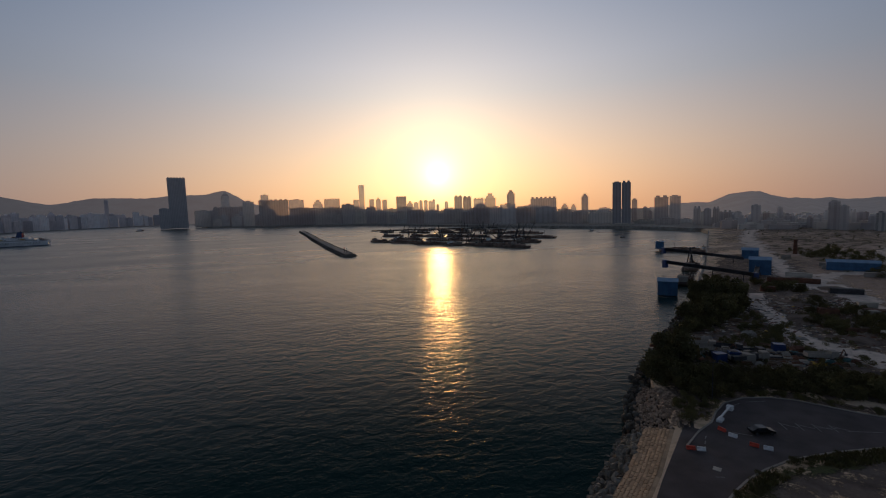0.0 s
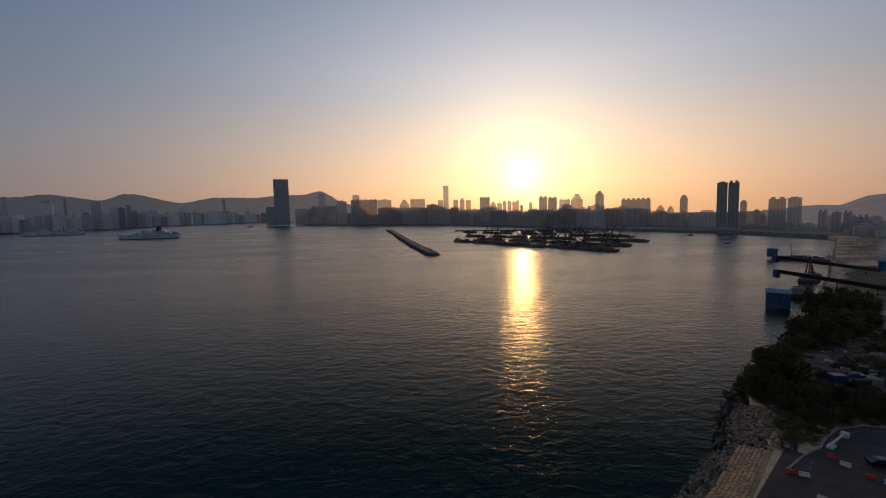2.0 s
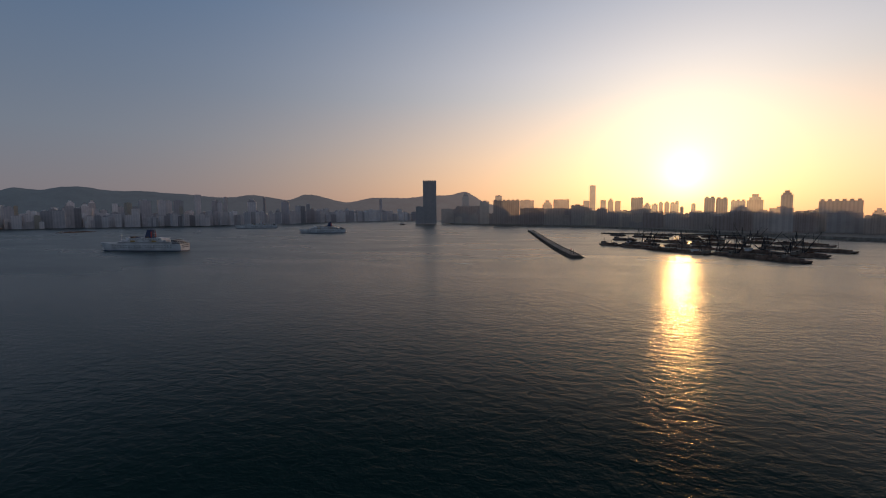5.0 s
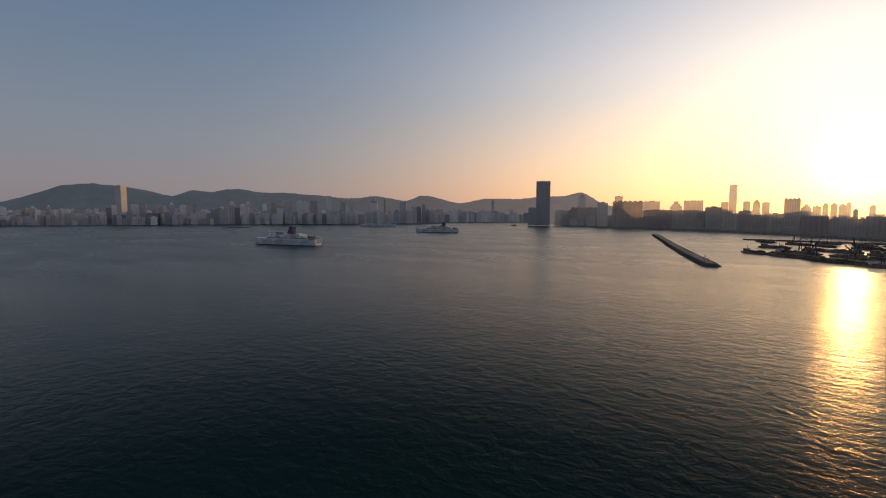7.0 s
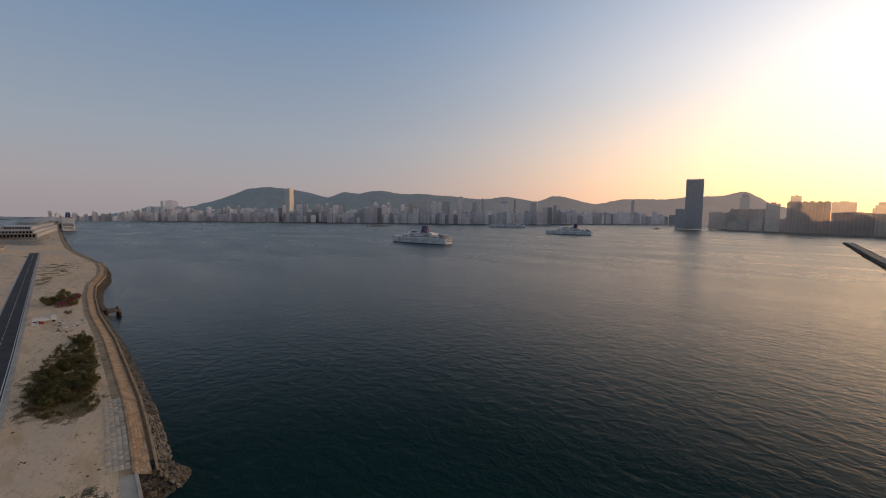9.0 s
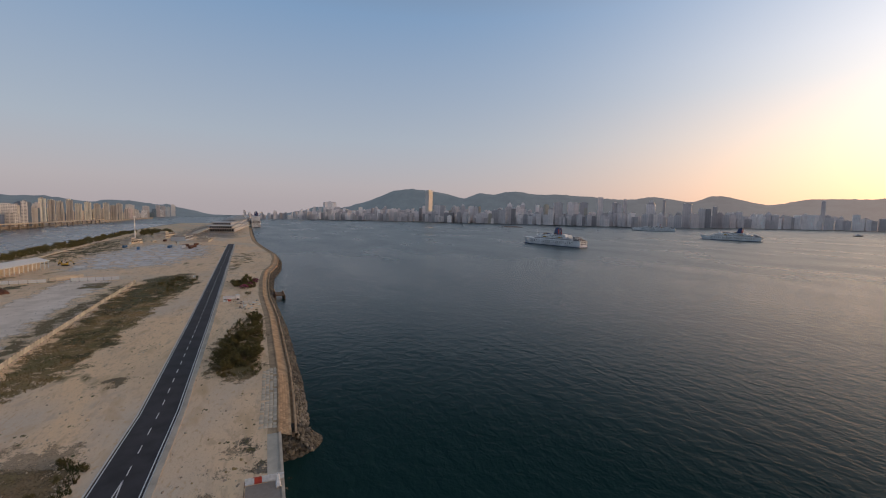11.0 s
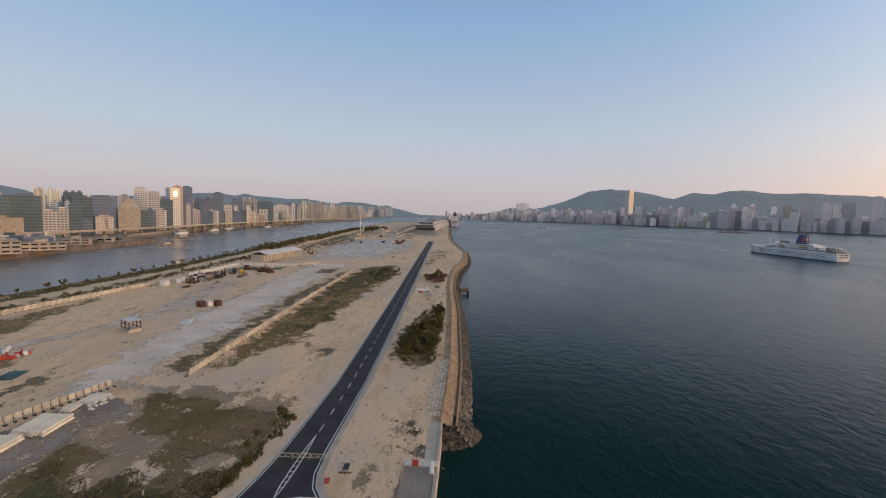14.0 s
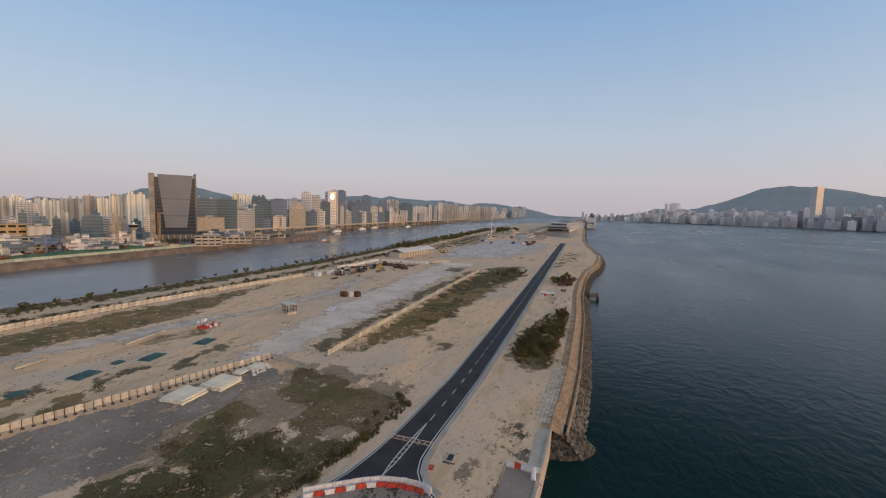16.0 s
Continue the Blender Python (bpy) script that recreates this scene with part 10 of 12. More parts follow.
def container(x, y, rot, length, colour, label, z=GROUND, group="containers"):
    t = thing("container", pose(x, y, z, 0, 0, rot), label, "container", group)
    h, w = length / 2, 1.22
    bm = bmesh.new()
    n = int(length / 0.5)
    out = []
    for i in range(n):
        u = -h + i * length / n
        out += [(u, -w + (0.05 if i % 2 else 0)), (u + length / n, -w + (0.05 if i % 2 else 0))]
    prism(bm, out + [(-a, -b) for a, b in out], 0.1, 2.55)
    part("body", bm, colour, t)
    bm = bmesh.new()
    for sx in (-h, h - 0.12):
        for sy in (-w - 0.02, w - 0.1):
            box(bm, sx, sx + 0.12, sy, sy + 0.12, 0, 2.6)
    box(bm, -h, h, -w - 0.02, -w + 0.1, 2.5, 2.6)
    box(bm, -h, h, w - 0.1, w + 0.02, 2.5, 2.6)
    part("frame", bm, colour, t)
    bm = bmesh.new()
    box(bm, h, h + 0.05, -1.05, -0.03, 0.2, 2.45)
    box(bm, h, h + 0.05, 0.03, 1.05, 0.2, 2.45)
    part("door", bm, colour, t)
    return t


container(-184.2, -88.8, 65, 3.0, "rust", "rust-red site container on sandy ground")
container(-185.6, -86, 65, 3.0, "paint", "white site container between two red ones")
container(-187, -83, 65, 3.2, "rust", "rust-red site container on sandy ground")
for k, (x, y, r, ln, c, lab) in enumerate(((-281, -122, 30, 6, "yellow", "bright yellow container in the works yard"), (-283, -128, 28, 6, "steel", "dark container in the works yard"), (-262, -133, 20, 6, "rust", "rusty container in the works yard"), (-255, -128, 160, 6, "concrete", "grey container in the works yard"), (-240, -136, 10, 6, "paint", "white site cabin in the works yard"), (-228, -137, 12, 6, "paint", "white site cabin in the works yard"), (-300, -128, 40, 6, "rust", "rusty container in the works yard"))):
    container(x, y, r, ln, c, lab)
# long pale beams on bearers
for x, y, r, ln in ((-166, -104, 22, 14), (-205, -108, 25, 18), (-232, -112, 28, 16), (-240, -104, 20, 10), (-98, -108, 14, 16), (-70, -112, 12, 8)):
    b = thing("beam_stack", pose(x, y, GROUND, 0, 0, r + 180), "stack of long pale concrete beams", "beams", "stored beams")
    for i in range(3):
        bm = bmesh.new()
        box(bm, -ln / 2 + i * 0.3, ln / 2 - i * 0.2, -0.9 + i * 0.6, -0.38 + i * 0.6, 0.15, 0.75)
        part("beam", bm, "pale", b)
    for s in (-0.3, 0.3):
        bm = bmesh.new()
        box(bm, s * ln - 0.12, s * ln + 0.12, -1.1, 1.1, 0, 0.15)
        part("bearer", bm, "wood", b)

# red steel frame with a white roof
fr = thing("steel_frame", pose(-146, -90, GROUND, 0, 0, 62), "open red steel frame with a white roof", "frame shed")
for x in (-2.8, 0, 2.8):
    for y in (-1.8, 1.8):
        bm = bmesh.new()
        box(bm, x - 0.13, x + 0.13, y - 0.13, y + 0.13, 0, 4.0)
        part("column", bm, "rust", fr)
for z in (1.4, 2.8, 3.9):
    for y in (-1.8, 1.8):
        bm = bmesh.new()
        box(bm, -2.8, 2.8, y - 0.08, y + 0.08, z - 0.1, z + 0.1)
        part("rail", bm, "rust", fr)
bm = bmesh.new()
box(bm, -3.1, 3.1, -2.1, 2.1, 4.0, 4.15)
part("roof", bm, "paint", fr)
bm = bmesh.new()
box(bm, -3.0, 3.0, -2.0, 2.0, 0, 1.0)
part("base", bm, "pale", fr)

# heap of red and white barriers
for k in range(22):
    a = RNG.uniform(0, 6.28)
    barrier(-117 + RNG.uniform(-3.5, 3.5), -101.5 + RNG.uniform(-2, 2), RNG.uniform(0, 180), "red" if k % 3 else "paint", "dumped barriers")
for k in range(9):
    barrier(-121 + RNG.uniform(-3, 3), -108 + RNG.uniform(-1.5, 1.5), RNG.uniform(0, 180), "paint", "dumped barriers")


def excavator(x, y, rot, colour, label, s=1.0):
    t = thing("excavator", pose(x, y, GROUND, 0, 0, rot) @ Matrix.Scale(s, 4), label, "excavator", "works machines")
    for sy in (-1, 1):
        bm = bmesh.new()
        prism(bm, [(-1.9, sy * 1.05 - 0.3), (1.9, sy * 1.05 - 0.3), (1.9, sy * 1.05 + 0.3), (-1.9, sy * 1.05 + 0.3)], 0, 0.8, 0.12)
        part("track", bm, "tyre", t)
    bm = bmesh.new()
    box(bm, -2.2, 1.2, -1.3, 1.3, 0.9, 1.9)
    body = part("body", bm, colour, t)
    bm = bmesh.new()
    box(bm, 0.0, 1.4, 0.3, 1.3, 1.9, 3.0)
    part("cab", bm, "glass", body)
    bm = bmesh.new()
    rod(bm, (1.0, -0.3, 1.7), (3.6, -0.3, 4.6), 0.28, 0.22, 5)
    part("boom", bm, colour, t)
    bm = bmesh.new()
    rod(bm, (3.6, -0.3, 4.6), (5.6, -0.3, 2.2), 0.2, 0.16, 5)
    part("arm", bm, colour, t)
    bm = bmesh.new()
    prism(bm, [(5.2, -0.8), (6.2, -0.8), (6.2, 0.2), (5.2, 0.2)], 1.2, 2.2, 0.2)
    part("bucket", bm, "steel", t)
    return t


for x, y, r in ((-238, -128, 40), (-252, -136, 100), (-268, -127, 200), (-290, -113, 150), (-420, -128, 20), (-412, -122, 80)):
    excavator(x, y, r, "yellow" if x < -400 else "rust", "yellow tracked excavator in the works yard" if x < -400 else "rusty tracked machine in the works yard")


def truck(x, y, rot, colour, label):
    t = thing("truck", pose(x, y, GROUND, 0, 0, rot), label, "truck", "works vehicles")
    bm = bmesh.new()
    box(bm, 1.9, 3.7, -1.1, 1.1, 0.7, 2.7)
    cab = part("cab", bm, colour, t)
    bm = bmesh.new()
    box(bm, 3.7, 3.73, -0.95, 0.95, 1.7, 2.5)
    part("windscreen", bm, "glass", cab)
    bm = bmesh.new()
    box(bm, -3.7, 1.7, -1.2, 1.2, 1.0, 1.2)
    for a in ((-3.7, 1.7, -1.2, -1.1), (-3.7, 1.7, 1.1, 1.2), (-3.7, -3.6, -1.1, 1.1), (1.6, 1.7, -1.1, 1.1)):
        box(bm, *a, 1.2, 2.1)
    part("bed", bm, colour, t)
    for xx in (-2.8, -1.6, 2.8):
        for s in (-1, 1):
            bm = bmesh.new()
            rod(bm, (xx, s * 0.85, 0.5), (xx, s * 1.15, 0.5), 0.5, 0.5, 12)
            part("wheel", bm, "tyre", t)
    return t


truck(-246, -132, 30, "paint", "white flatbed truck in the works yard")
truck(-258, -124, 10, "steel", "dark flatbed truck in the works yard")
truck(-238.5, -2.2 + 6, 100, "paint", "small white works truck beside the road")
# red and white roadside oddments
for k in range(5):
    barrier(-236 + RNG.uniform(-2, 2), 2.2 + RNG.uniform(-1.2, 1.2), RNG.uniform(0, 180), "red" if k % 2 else "paint", "roadside barriers")
for k in range(4):
    barrier(-330 + k * 1.6, -24.5 + RNG.uniform(-0.6, 0.6), RNG.uniform(0, 40), "paint", "roadside barriers")

# long white shed with an open colonnade
shed = thing("works_shed", pose(-373, -138, GROUND, 0, 0, 174), "long white gabled works shed with open sides", "shed")
bm = bmesh.new()
prof = [(-8, 5.2), (0, 7.6), (8, 5.2), (8, 5.5), (0, 7.9), (-8, 5.5)]
a = [bm.verts.new((-29, y, z)) for y, z in prof]
b = [bm.verts.new((29, y, z)) for y, z in prof]
for i in range(6):
    bm.faces.new((a[i], a[(i + 1) % 6], b[(i + 1) % 6], b[i]))
bm.faces.new(a[::-1])
bm.faces.new(b)
part("roof", bm, "paint", shed)
bm = bmesh.new()
box(bm, -28, 28, -3, 7.4, 0, 5.2)
part("wall", bm, "pale", shed)
for k in range(13):
    bm = bmesh.new()
    box(bm, -28 + k * 4.6, -27.5 + k * 4.6, 7.2 if k % 2 else 7.21, 7.7, 0, 5.2)
    part("column", bm, "paint", shed)
    bm = bmesh.new()
    box(bm, -28 + k * 4.6, -27.5 + k * 4.6, -7.7, -7.2, 0, 5.2)
    part("column", bm, "paint", shed)
# stones and rubble strewn over the sandy ground
verts, faces = [], []
for k in range(900):
    x, y = RNG.uniform(-330, -45), RNG.uniform(-125, 16)
    if abs(y + 2) < 6 and x < -55:
        continue
    s = RNG.uniform(0.12, 0.42) * (1.5 if RNG.random() < 0.1 else 1)
    m = Matrix.Translation((x, y, GROUND + 0.05)) @ Euler((RNG.uniform(0, 6), RNG.uniform(0, 6), 0)).to_matrix().to_4x4() @ Matrix.Scale(s, 4)
    me = BOULDERS[RNG.randrange(6)]
    i = len(verts)
    verts += [m @ v.co for v in me.vertices]
    faces += [[i + j for j in f.vertices] for f in me.polygons]
me = bpy.data.meshes.new("rubble")
me.from_pydata(verts, [], faces)
me.materials.append(MAT["slab"])
tagged(new("rubble", me), "small stones and rubble strewn over sandy ground", "rubble", kind="stuff")

# jetty dolphin with a footbridge off the sea wall
dol = thing("jetty", pose(-266, 26.8, 0, 0, 0, 4), "weathered timber jetty dolphin with a footbridge", "jetty")
bm = bmesh.new()
box(bm, -5, 5, -2.6, 2.6, 1.8, 2.3)
part("platform", bm, "wood", dol)
for i in range(6):
    for sy in (-1, 1):
        bm = bmesh.new()
        rod(bm, (-4.6 + i * 1.84, sy * 2.4, -1.5), (-4.5 + i * 1.8, sy * 2.2, 2.6 + 0.5 * ((i * 7 + sy) % 3)), 0.36, 0.3, 7)
        part("timber_leg", bm, "wood", dol)
for zz in (0.1, 0.6, 1.1, 1.6):
    for sy in (-1, 1):
        bm = bmesh.new()
        box(bm, -5.2, 5.2, sy * 2.75 - 0.15, sy * 2.75 + 0.15, zz, zz + 0.35)
        part("waling", bm, "rust", dol)
bm = bmesh.new()
box(bm, -0.9, 0.9, -8.5, -2.5, 2.3, 2.6)
part("footbridge", bm, "steel", dol)
for sx in (-1, 1):
    bm = bmesh.new()
    rod(bm, (sx * 0.85, -8.5, 3.5), (sx * 0.85, -2.5, 3.5), 0.06, 0.06, 4)
    for k in range(5):
        rod(bm, (sx * 0.85, -8.4 + k * 1.45, 2.6), (sx * 0.85, -8.4 + k * 1.45, 3.5), 0.05, 0.05, 4)
    part("rail", bm, "steel", dol)


# scrap, sheeted heaps and timber in the works yard
for k in range(26):
    x, y = RNG.uniform(-292, -225), RNG.uniform(-137, -112)
    if k % 3 == 0:
        tarpaulin(x, y, RNG.uniform(0, 180), RNG.uniform(3, 8), RNG.uniform(2, 4), RNG.uniform(0.6, 1.6), RNG.choice(("rust", "concrete", "wood", "pale")), "heap of scrap in the works yard")
    else:
        b = thing("scrap_stack", pose(x, y, GROUND, 0, 0, RNG.uniform(-30, 60)), "stack of rusty steel and timber in the works yard", "stack", "yard stores")
        ln = RNG.uniform(3, 9)
        for i in range(4):
            bm = bmesh.new()
            box(bm, -ln / 2 + i * 0.3, ln / 2 - i * 0.2, -1.2 + i * 0.6, -0.7 + i * 0.6, 0, 0.5 + 0.4 * (i % 2))
            part("bar", bm, RNG.choice(("wood", "rust", "concrete", "pale")), b)
for x, y, lx in ((-296, -112, 14), (-288, -106, 9)):
    tarpaulin(x, y, 40, lx, 5, 1.8, "rust", "long dark red scrap heap in the works yard")

hoarding("wall_compound_side", [(-325, -100), (-341, -89)], 4.0, 2.2, "pale compound wall beside the works shed", "pale")
# demolition rubble beside the sea wall bushes
for k in range(40):
    bm = bmesh.new()
    sx, sy, sz = RNG.uniform(0.4, 1.6), RNG.uniform(0.3, 0.9), RNG.uniform(0.2, 0.5)
    box(bm, -sx / 2, sx / 2, -sy / 2, sy / 2, 0, sz)
    solid("rubble_block", bm, RNG.choice(("pale", "paint", "rust", "slab")), "broken concrete block dumped by the sea wall", "rubble", "dumped rubble", m=pose(-222 + RNG.uniform(-12, 8), RNG.uniform(7, 17), GROUND, RNG.uniform(-8, 8), RNG.uniform(-8, 8), RNG.uniform(0, 180)))
# ---- east bank across the channel ----
MAT["stainedwall"] = mat("stained_sea_wall", (0.2, 0.165, 0.14), 0.95, var=0.4, scale=0.15, fine=1.5)
east = KWUN_TONG[3:]
bm = bmesh.new()
sheet(bm, east, [(-1.2, GROUND + 0.02), (-1.2, GROUND + 0.5), (0.5, GROUND + 0.5), (0.5, GROUND - 0.6), (2.5, -0.5)])
solid("seawall_east", bm, "stainedwall", "brown stained sea wall along the far bank", "sea wall", kind="structure")
bm = bmesh.new()
sheet(bm, NULLAH, [(-0.6, GROUND + 0.02), (-0.6, GROUND + 0.3), (0.4, GROUND + 0.3), (0.4, GROUND - 0.2), (4.5, -0.5)])
solid("seawall_channel", bm, "rock", "dark rubble bank along the channel", "sea wall", kind="structure")

# tall glass office block with sloping side walls
MAT["bronze"] = facade("bronze_glass_front", (0.19, 0.185, 0.165), (0.15, 0.15, 0.14), 4.0, 1.6, 0.75, 0.9, 0.05, 0.3)
MAT["greyglass"] = facade("grey_tower_glass", (0.2, 0.22, 0.25), (0.17, 0.195, 0.23), 4.0, 1.6, 0.8, 0.9, 0.03, 0.42)
MAT["darkglass"] = facade("dark_blue_glass_front", (0.05, 0.065, 0.09), (0.03, 0.04, 0.06), 4.0, 1.6, 0.75, 0.9, 0.05, 0.12)
lm = thing("office_tower", pose(-362, -438, GROUND, 0, 0, 143), "tall grey glass office tower with slanting dark sides", "building")
H, W, D = 74.0, 22.5, 16.0
bm = bmesh.new()
prism(bm, [(-W, -D), (W, -D), (W, D), (-W, D)], 7, H - 3)
part("core", bm, "darkglass", lm)
bm = bmesh.new()
v = [bm.verts.new(p) for p in ((-W * 0.36, -D - 1.6, 15), (W * 0.56, -D - 1.6, 15), (W * 0.86, -D - 1.6, H), (-W * 0.64, -D - 1.6, H), (-W * 0.36, -D + 1, 15), (W * 0.56, -D + 1, 15), (W * 0.86, -D + 1, H), (-W * 0.64, -D + 1, H))]
for f in ((0, 1, 2, 3), (1, 5, 6, 2), (5, 4, 7, 6), (4, 0, 3, 7), (3, 2, 6, 7), (0, 4, 5, 1)):
    bm.faces.new([v[i] for i in f])
part("front_screen", bm, "greyglass", lm, "tapering grey glass screen")
for zb in (28, 47):
    bm = bmesh.new()
    up = (zb - 15) / (H - 15)
    box(bm, -W * (0.36 + 0.28 * up), W * (0.56 + 0.3 * up), -D - 1.72, -D - 1.6, zb, zb + 0.5)
    part("screen_band", bm, "darkglass", lm)
bm = bmesh.new()
prism(bm, [(-W - 0.2, -D - 0.8), (-W * 0.78, -D - 0.8), (-W * 0.78, D), (-W - 0.2, D)], 0, H + 1)
part("side_wall", bm, "concrete", lm, "pale grey stone-clad side wall")
bm = bmesh.new()
prism(bm, [(W * 0.94, -D - 0.8), (W + 0.2, -D - 0.8), (W + 0.2, D), (W * 0.94, D)], 0, H + 2.5)
part("side_wall", bm, "bronze", lm)
for k in range(7):
    bm = bmesh.new()
    x = -W * 0.75 + k * W * 0.25
    box(bm, x - 0.6, x + 0.6, -D + 0.2, -D + 1.6, 0, 12)
    part("column", bm, "pale", lm)
bm = bmesh.new()
box(bm, -W * 0.8, W * 0.9, -D + 2.5, D - 2, 0, 7)
part("podium", bm, "bronze", lm)
bm = bmesh.new()
rod(bm, (W * 0.2, 0, H - 3), (W * 0.2, 0, H + 4), 0.25, 0.1)
part("mast", bm, "steel", lm)


def block(x, y, rot, w, d, h, material, label, floors=0, name="low_building", z=GROUND):
    """Lower building: walls, roof slab, and a window strip for each floor."""
    t = thing(name, pose(x, y, z, 0, 0, rot), label, "building", "east bank buildings")
    bm = bmesh.new()
    prism(bm, [(-w / 2, -d / 2), (w / 2, -d / 2), (w / 2, d / 2), (-w / 2, d / 2)], 0, h)
    part("wall", bm, material, t)
    bm = bmesh.new()
    prism(bm, [(-w / 2 - 0.4, -d / 2 - 0.4), (w / 2 + 0.4, -d / 2 - 0.4), (w / 2 + 0.4, d / 2 + 0.4), (-w / 2 - 0.4, d / 2 + 0.4)], h, h + 0.5)
    part("roof", bm, "concrete", t)
    bm = bmesh.new()
    box(bm, -w * 0.2, w * 0.1, -d * 0.2, d * 0.25, h + 0.5, h + 2.6)
    part("roof_block", bm, "pale", t)
    for k in range(floors):
        z = h * (k + 0.45) / floors
        for i in range(max(1, int(w / 6))):
            n = max(1, int(w / 6))
            x0 = -w / 2 + (i + 0.12) * w / n
            bm = bmesh.new()
            box(bm, x0, x0 + w / n * 0.76, -d / 2 - 0.06, -d / 2 + 0.1, z, z + h / floors * 0.36)
            part("window", bm, "glass", t)
    return t


MAT["ochre"] = mat("ochre_cladding", (0.5, 0.34, 0.16), 0.7, var=0.15, scale=0.1)
MAT["netgreen"] = mat("green_netting", (0.07, 0.16, 0.1), 0.8, var=0.3, scale=0.2)
block(-262, -540, 155, 22, 18, 17, "ochre", "long ochre clad hall above the water", 3)
block(-277, -524, 153, 18, 18, 15, "greyblock", "grey office wing beside an ochre hall", 0)
block(-255, -520, 155, 44, 16, 5, "pale", "low white podium before the halls", 1)
block(-447, -478, 139, 33, 20, 24, "pale", "white blank-fronted exhibition block", 0)
block(-332, -350, 139, 24, 12, 10.5, "pale", "white flat-roofed waterside block", 3)
block(-368, -350, 136, 30, 12, 7, "pale", "low white waterside building", 2)
block(-425, -372, 120, 22, 10, 6, "pale", "low white pier building", 2)
block(-465, -376, 115, 14, 8, 4.5, "pale", "small white pier house", 1)
block(-705, -556, 130, 38, 18, 18, "ochre", "beige riverside warehouse block", 4)
block(-560, -500, 135, 26, 16, 16, "pinkblock", "pinkish riverside warehouse block", 4)
block(-610, -520, 132, 26, 16, 18, "ochre", "warm beige riverside warehouse", 4)
block(-780, -545, 125, 30, 16, 20, "pinkblock", "pinkish riverside warehouse block", 4)
block(-860, -560, 120, 34, 16, 20, "estate", "cream riverside warehouse block", 4)
# old control tower: stalk, flared cab and ball
atc = thing("control_tower", pose(-303.8, -420, GROUND, 0, 0, 146), "slender concrete control tower with a flared cab", "tower")
bm = bmesh.new()
rod(bm, (0, 0, 0), (0, 0, 16), 2.2, 1.6, 12)
part("shaft", bm, "pale", atc)
bm = bmesh.new()
rod(bm, (0, 0, 14.5), (0, 0, 17), 2.4, 5.0, 16)
part("cab_base", bm, "pale", atc)
bm = bmesh.new()
rod(bm, (0, 0, 17), (0, 0, 19.5), 3.6, 4.2, 16)
part("cab_glass", bm, "glass", atc)
bm = bmesh.new()
rod(bm, (0, 0, 19.5), (0, 0, 20.2), 4.4, 4.0, 16)
part("roof", bm, "pale", atc)
bm = bmesh.new()
bmesh.ops.create_icosphere(bm, subdivisions=2, radius=1.5, matrix=Matrix.Translation((0, 0, 21.4)))
part("radome", bm, "paint", atc)


def lattice_crane(x, y, rot, h, jib, label, colour="yellow"):
    t = thing("tower_crane", pose(x, y, GROUND, 0, 0, rot), label, "crane", "site cranes")
    bm = bmesh.new()
    for sx in (-0.9, 0.9):
        for sy in (-0.9, 0.9):
            rod(bm, (sx, sy, 0), (sx, sy, h), 0.2, 0.2, 4)
    for k in range(int(h / 2.4)):
        z = k * 2.4
        rod(bm, (-0.9, -0.9, z), (0.9, -0.9, z + 2.4), 0.12, 0.12, 4)
        rod(bm, (0.9, 0.9, z), (-0.9, 0.9, z + 2.4), 0.12, 0.12, 4)
        rod(bm, (-0.9, 0.9, z), (-0.9, -0.9, z + 2.4), 0.12, 0.12, 4)
        rod(bm, (0.9, -0.9, z), (0.9, 0.9, z + 2.4), 0.12, 0.12, 4)
    part("mast", bm, colour, t)
    bm = bmesh.new()
    rod(bm, (-6, 0, h), (jib, 0, h), 0.25, 0.15, 4)
    rod(bm, (0, 0, h + 4), (jib * 0.8, 0, h + 0.2), 0.07, 0.07, 4)
    rod(bm, (0, 0, h), (0, 0, h + 4), 0.25, 0.15, 4)
    part("jib", bm, colour, t)
    bm = bmesh.new()
    box(bm, -7, -4, -0.8, 0.8, h - 1.5, h + 0.5)
    part("counterweight", bm, "concrete", t)
    return t


lattice_crane(-289, -434, 60, 22, 14, "ochre tower crane on the far bank site", "ochre")
lattice_crane(-294, -430, 160, 20, 10, "ochre tower crane on the far bank site", "ochre")
lattice_crane(-326, -413, 20, 32, 12, "ochre tower crane on the far bank site", "ochre")
# building site along the far bank: cabins, heaps, netting and plant
for k in range(130):
    x = RNG.uniform(-420, -60)
    y = -352 + (x + 160) * 0.06 - RNG.uniform(6, 75)
    r = RNG.uniform(130, 170)
    kind = RNG.random()
    if kind < 0.5:
        container(x, y, r, RNG.choice((6, 6, 12)), RNG.choice(("paint", "pale", "rust", "concrete", "concrete")), "site cabin on the far bank building site", group="far bank cabins")
    elif kind < 0.75:
        tarpaulin(x, y, r, RNG.uniform(6, 16), RNG.uniform(4, 8), RNG.uniform(1, 2.5), RNG.choice(("netgreen", "concrete", "rust", "sand")), "covered spoil heap on the far bank site")
    else:
        excavator(x, y, r + RNG.uniform(0, 180), RNG.choice(("ochre", "rust", "rust")), "tracked machine on the far bank site", 1.3)
for k, (x, y, lx) in enumerate(((-235, -372, 60), (-270, -385, 40), (-200, -366, 50))):
    tarpaulin(x, y, 165, lx, 9, 2.2, "netgreen", "long green netting over the far bank works")

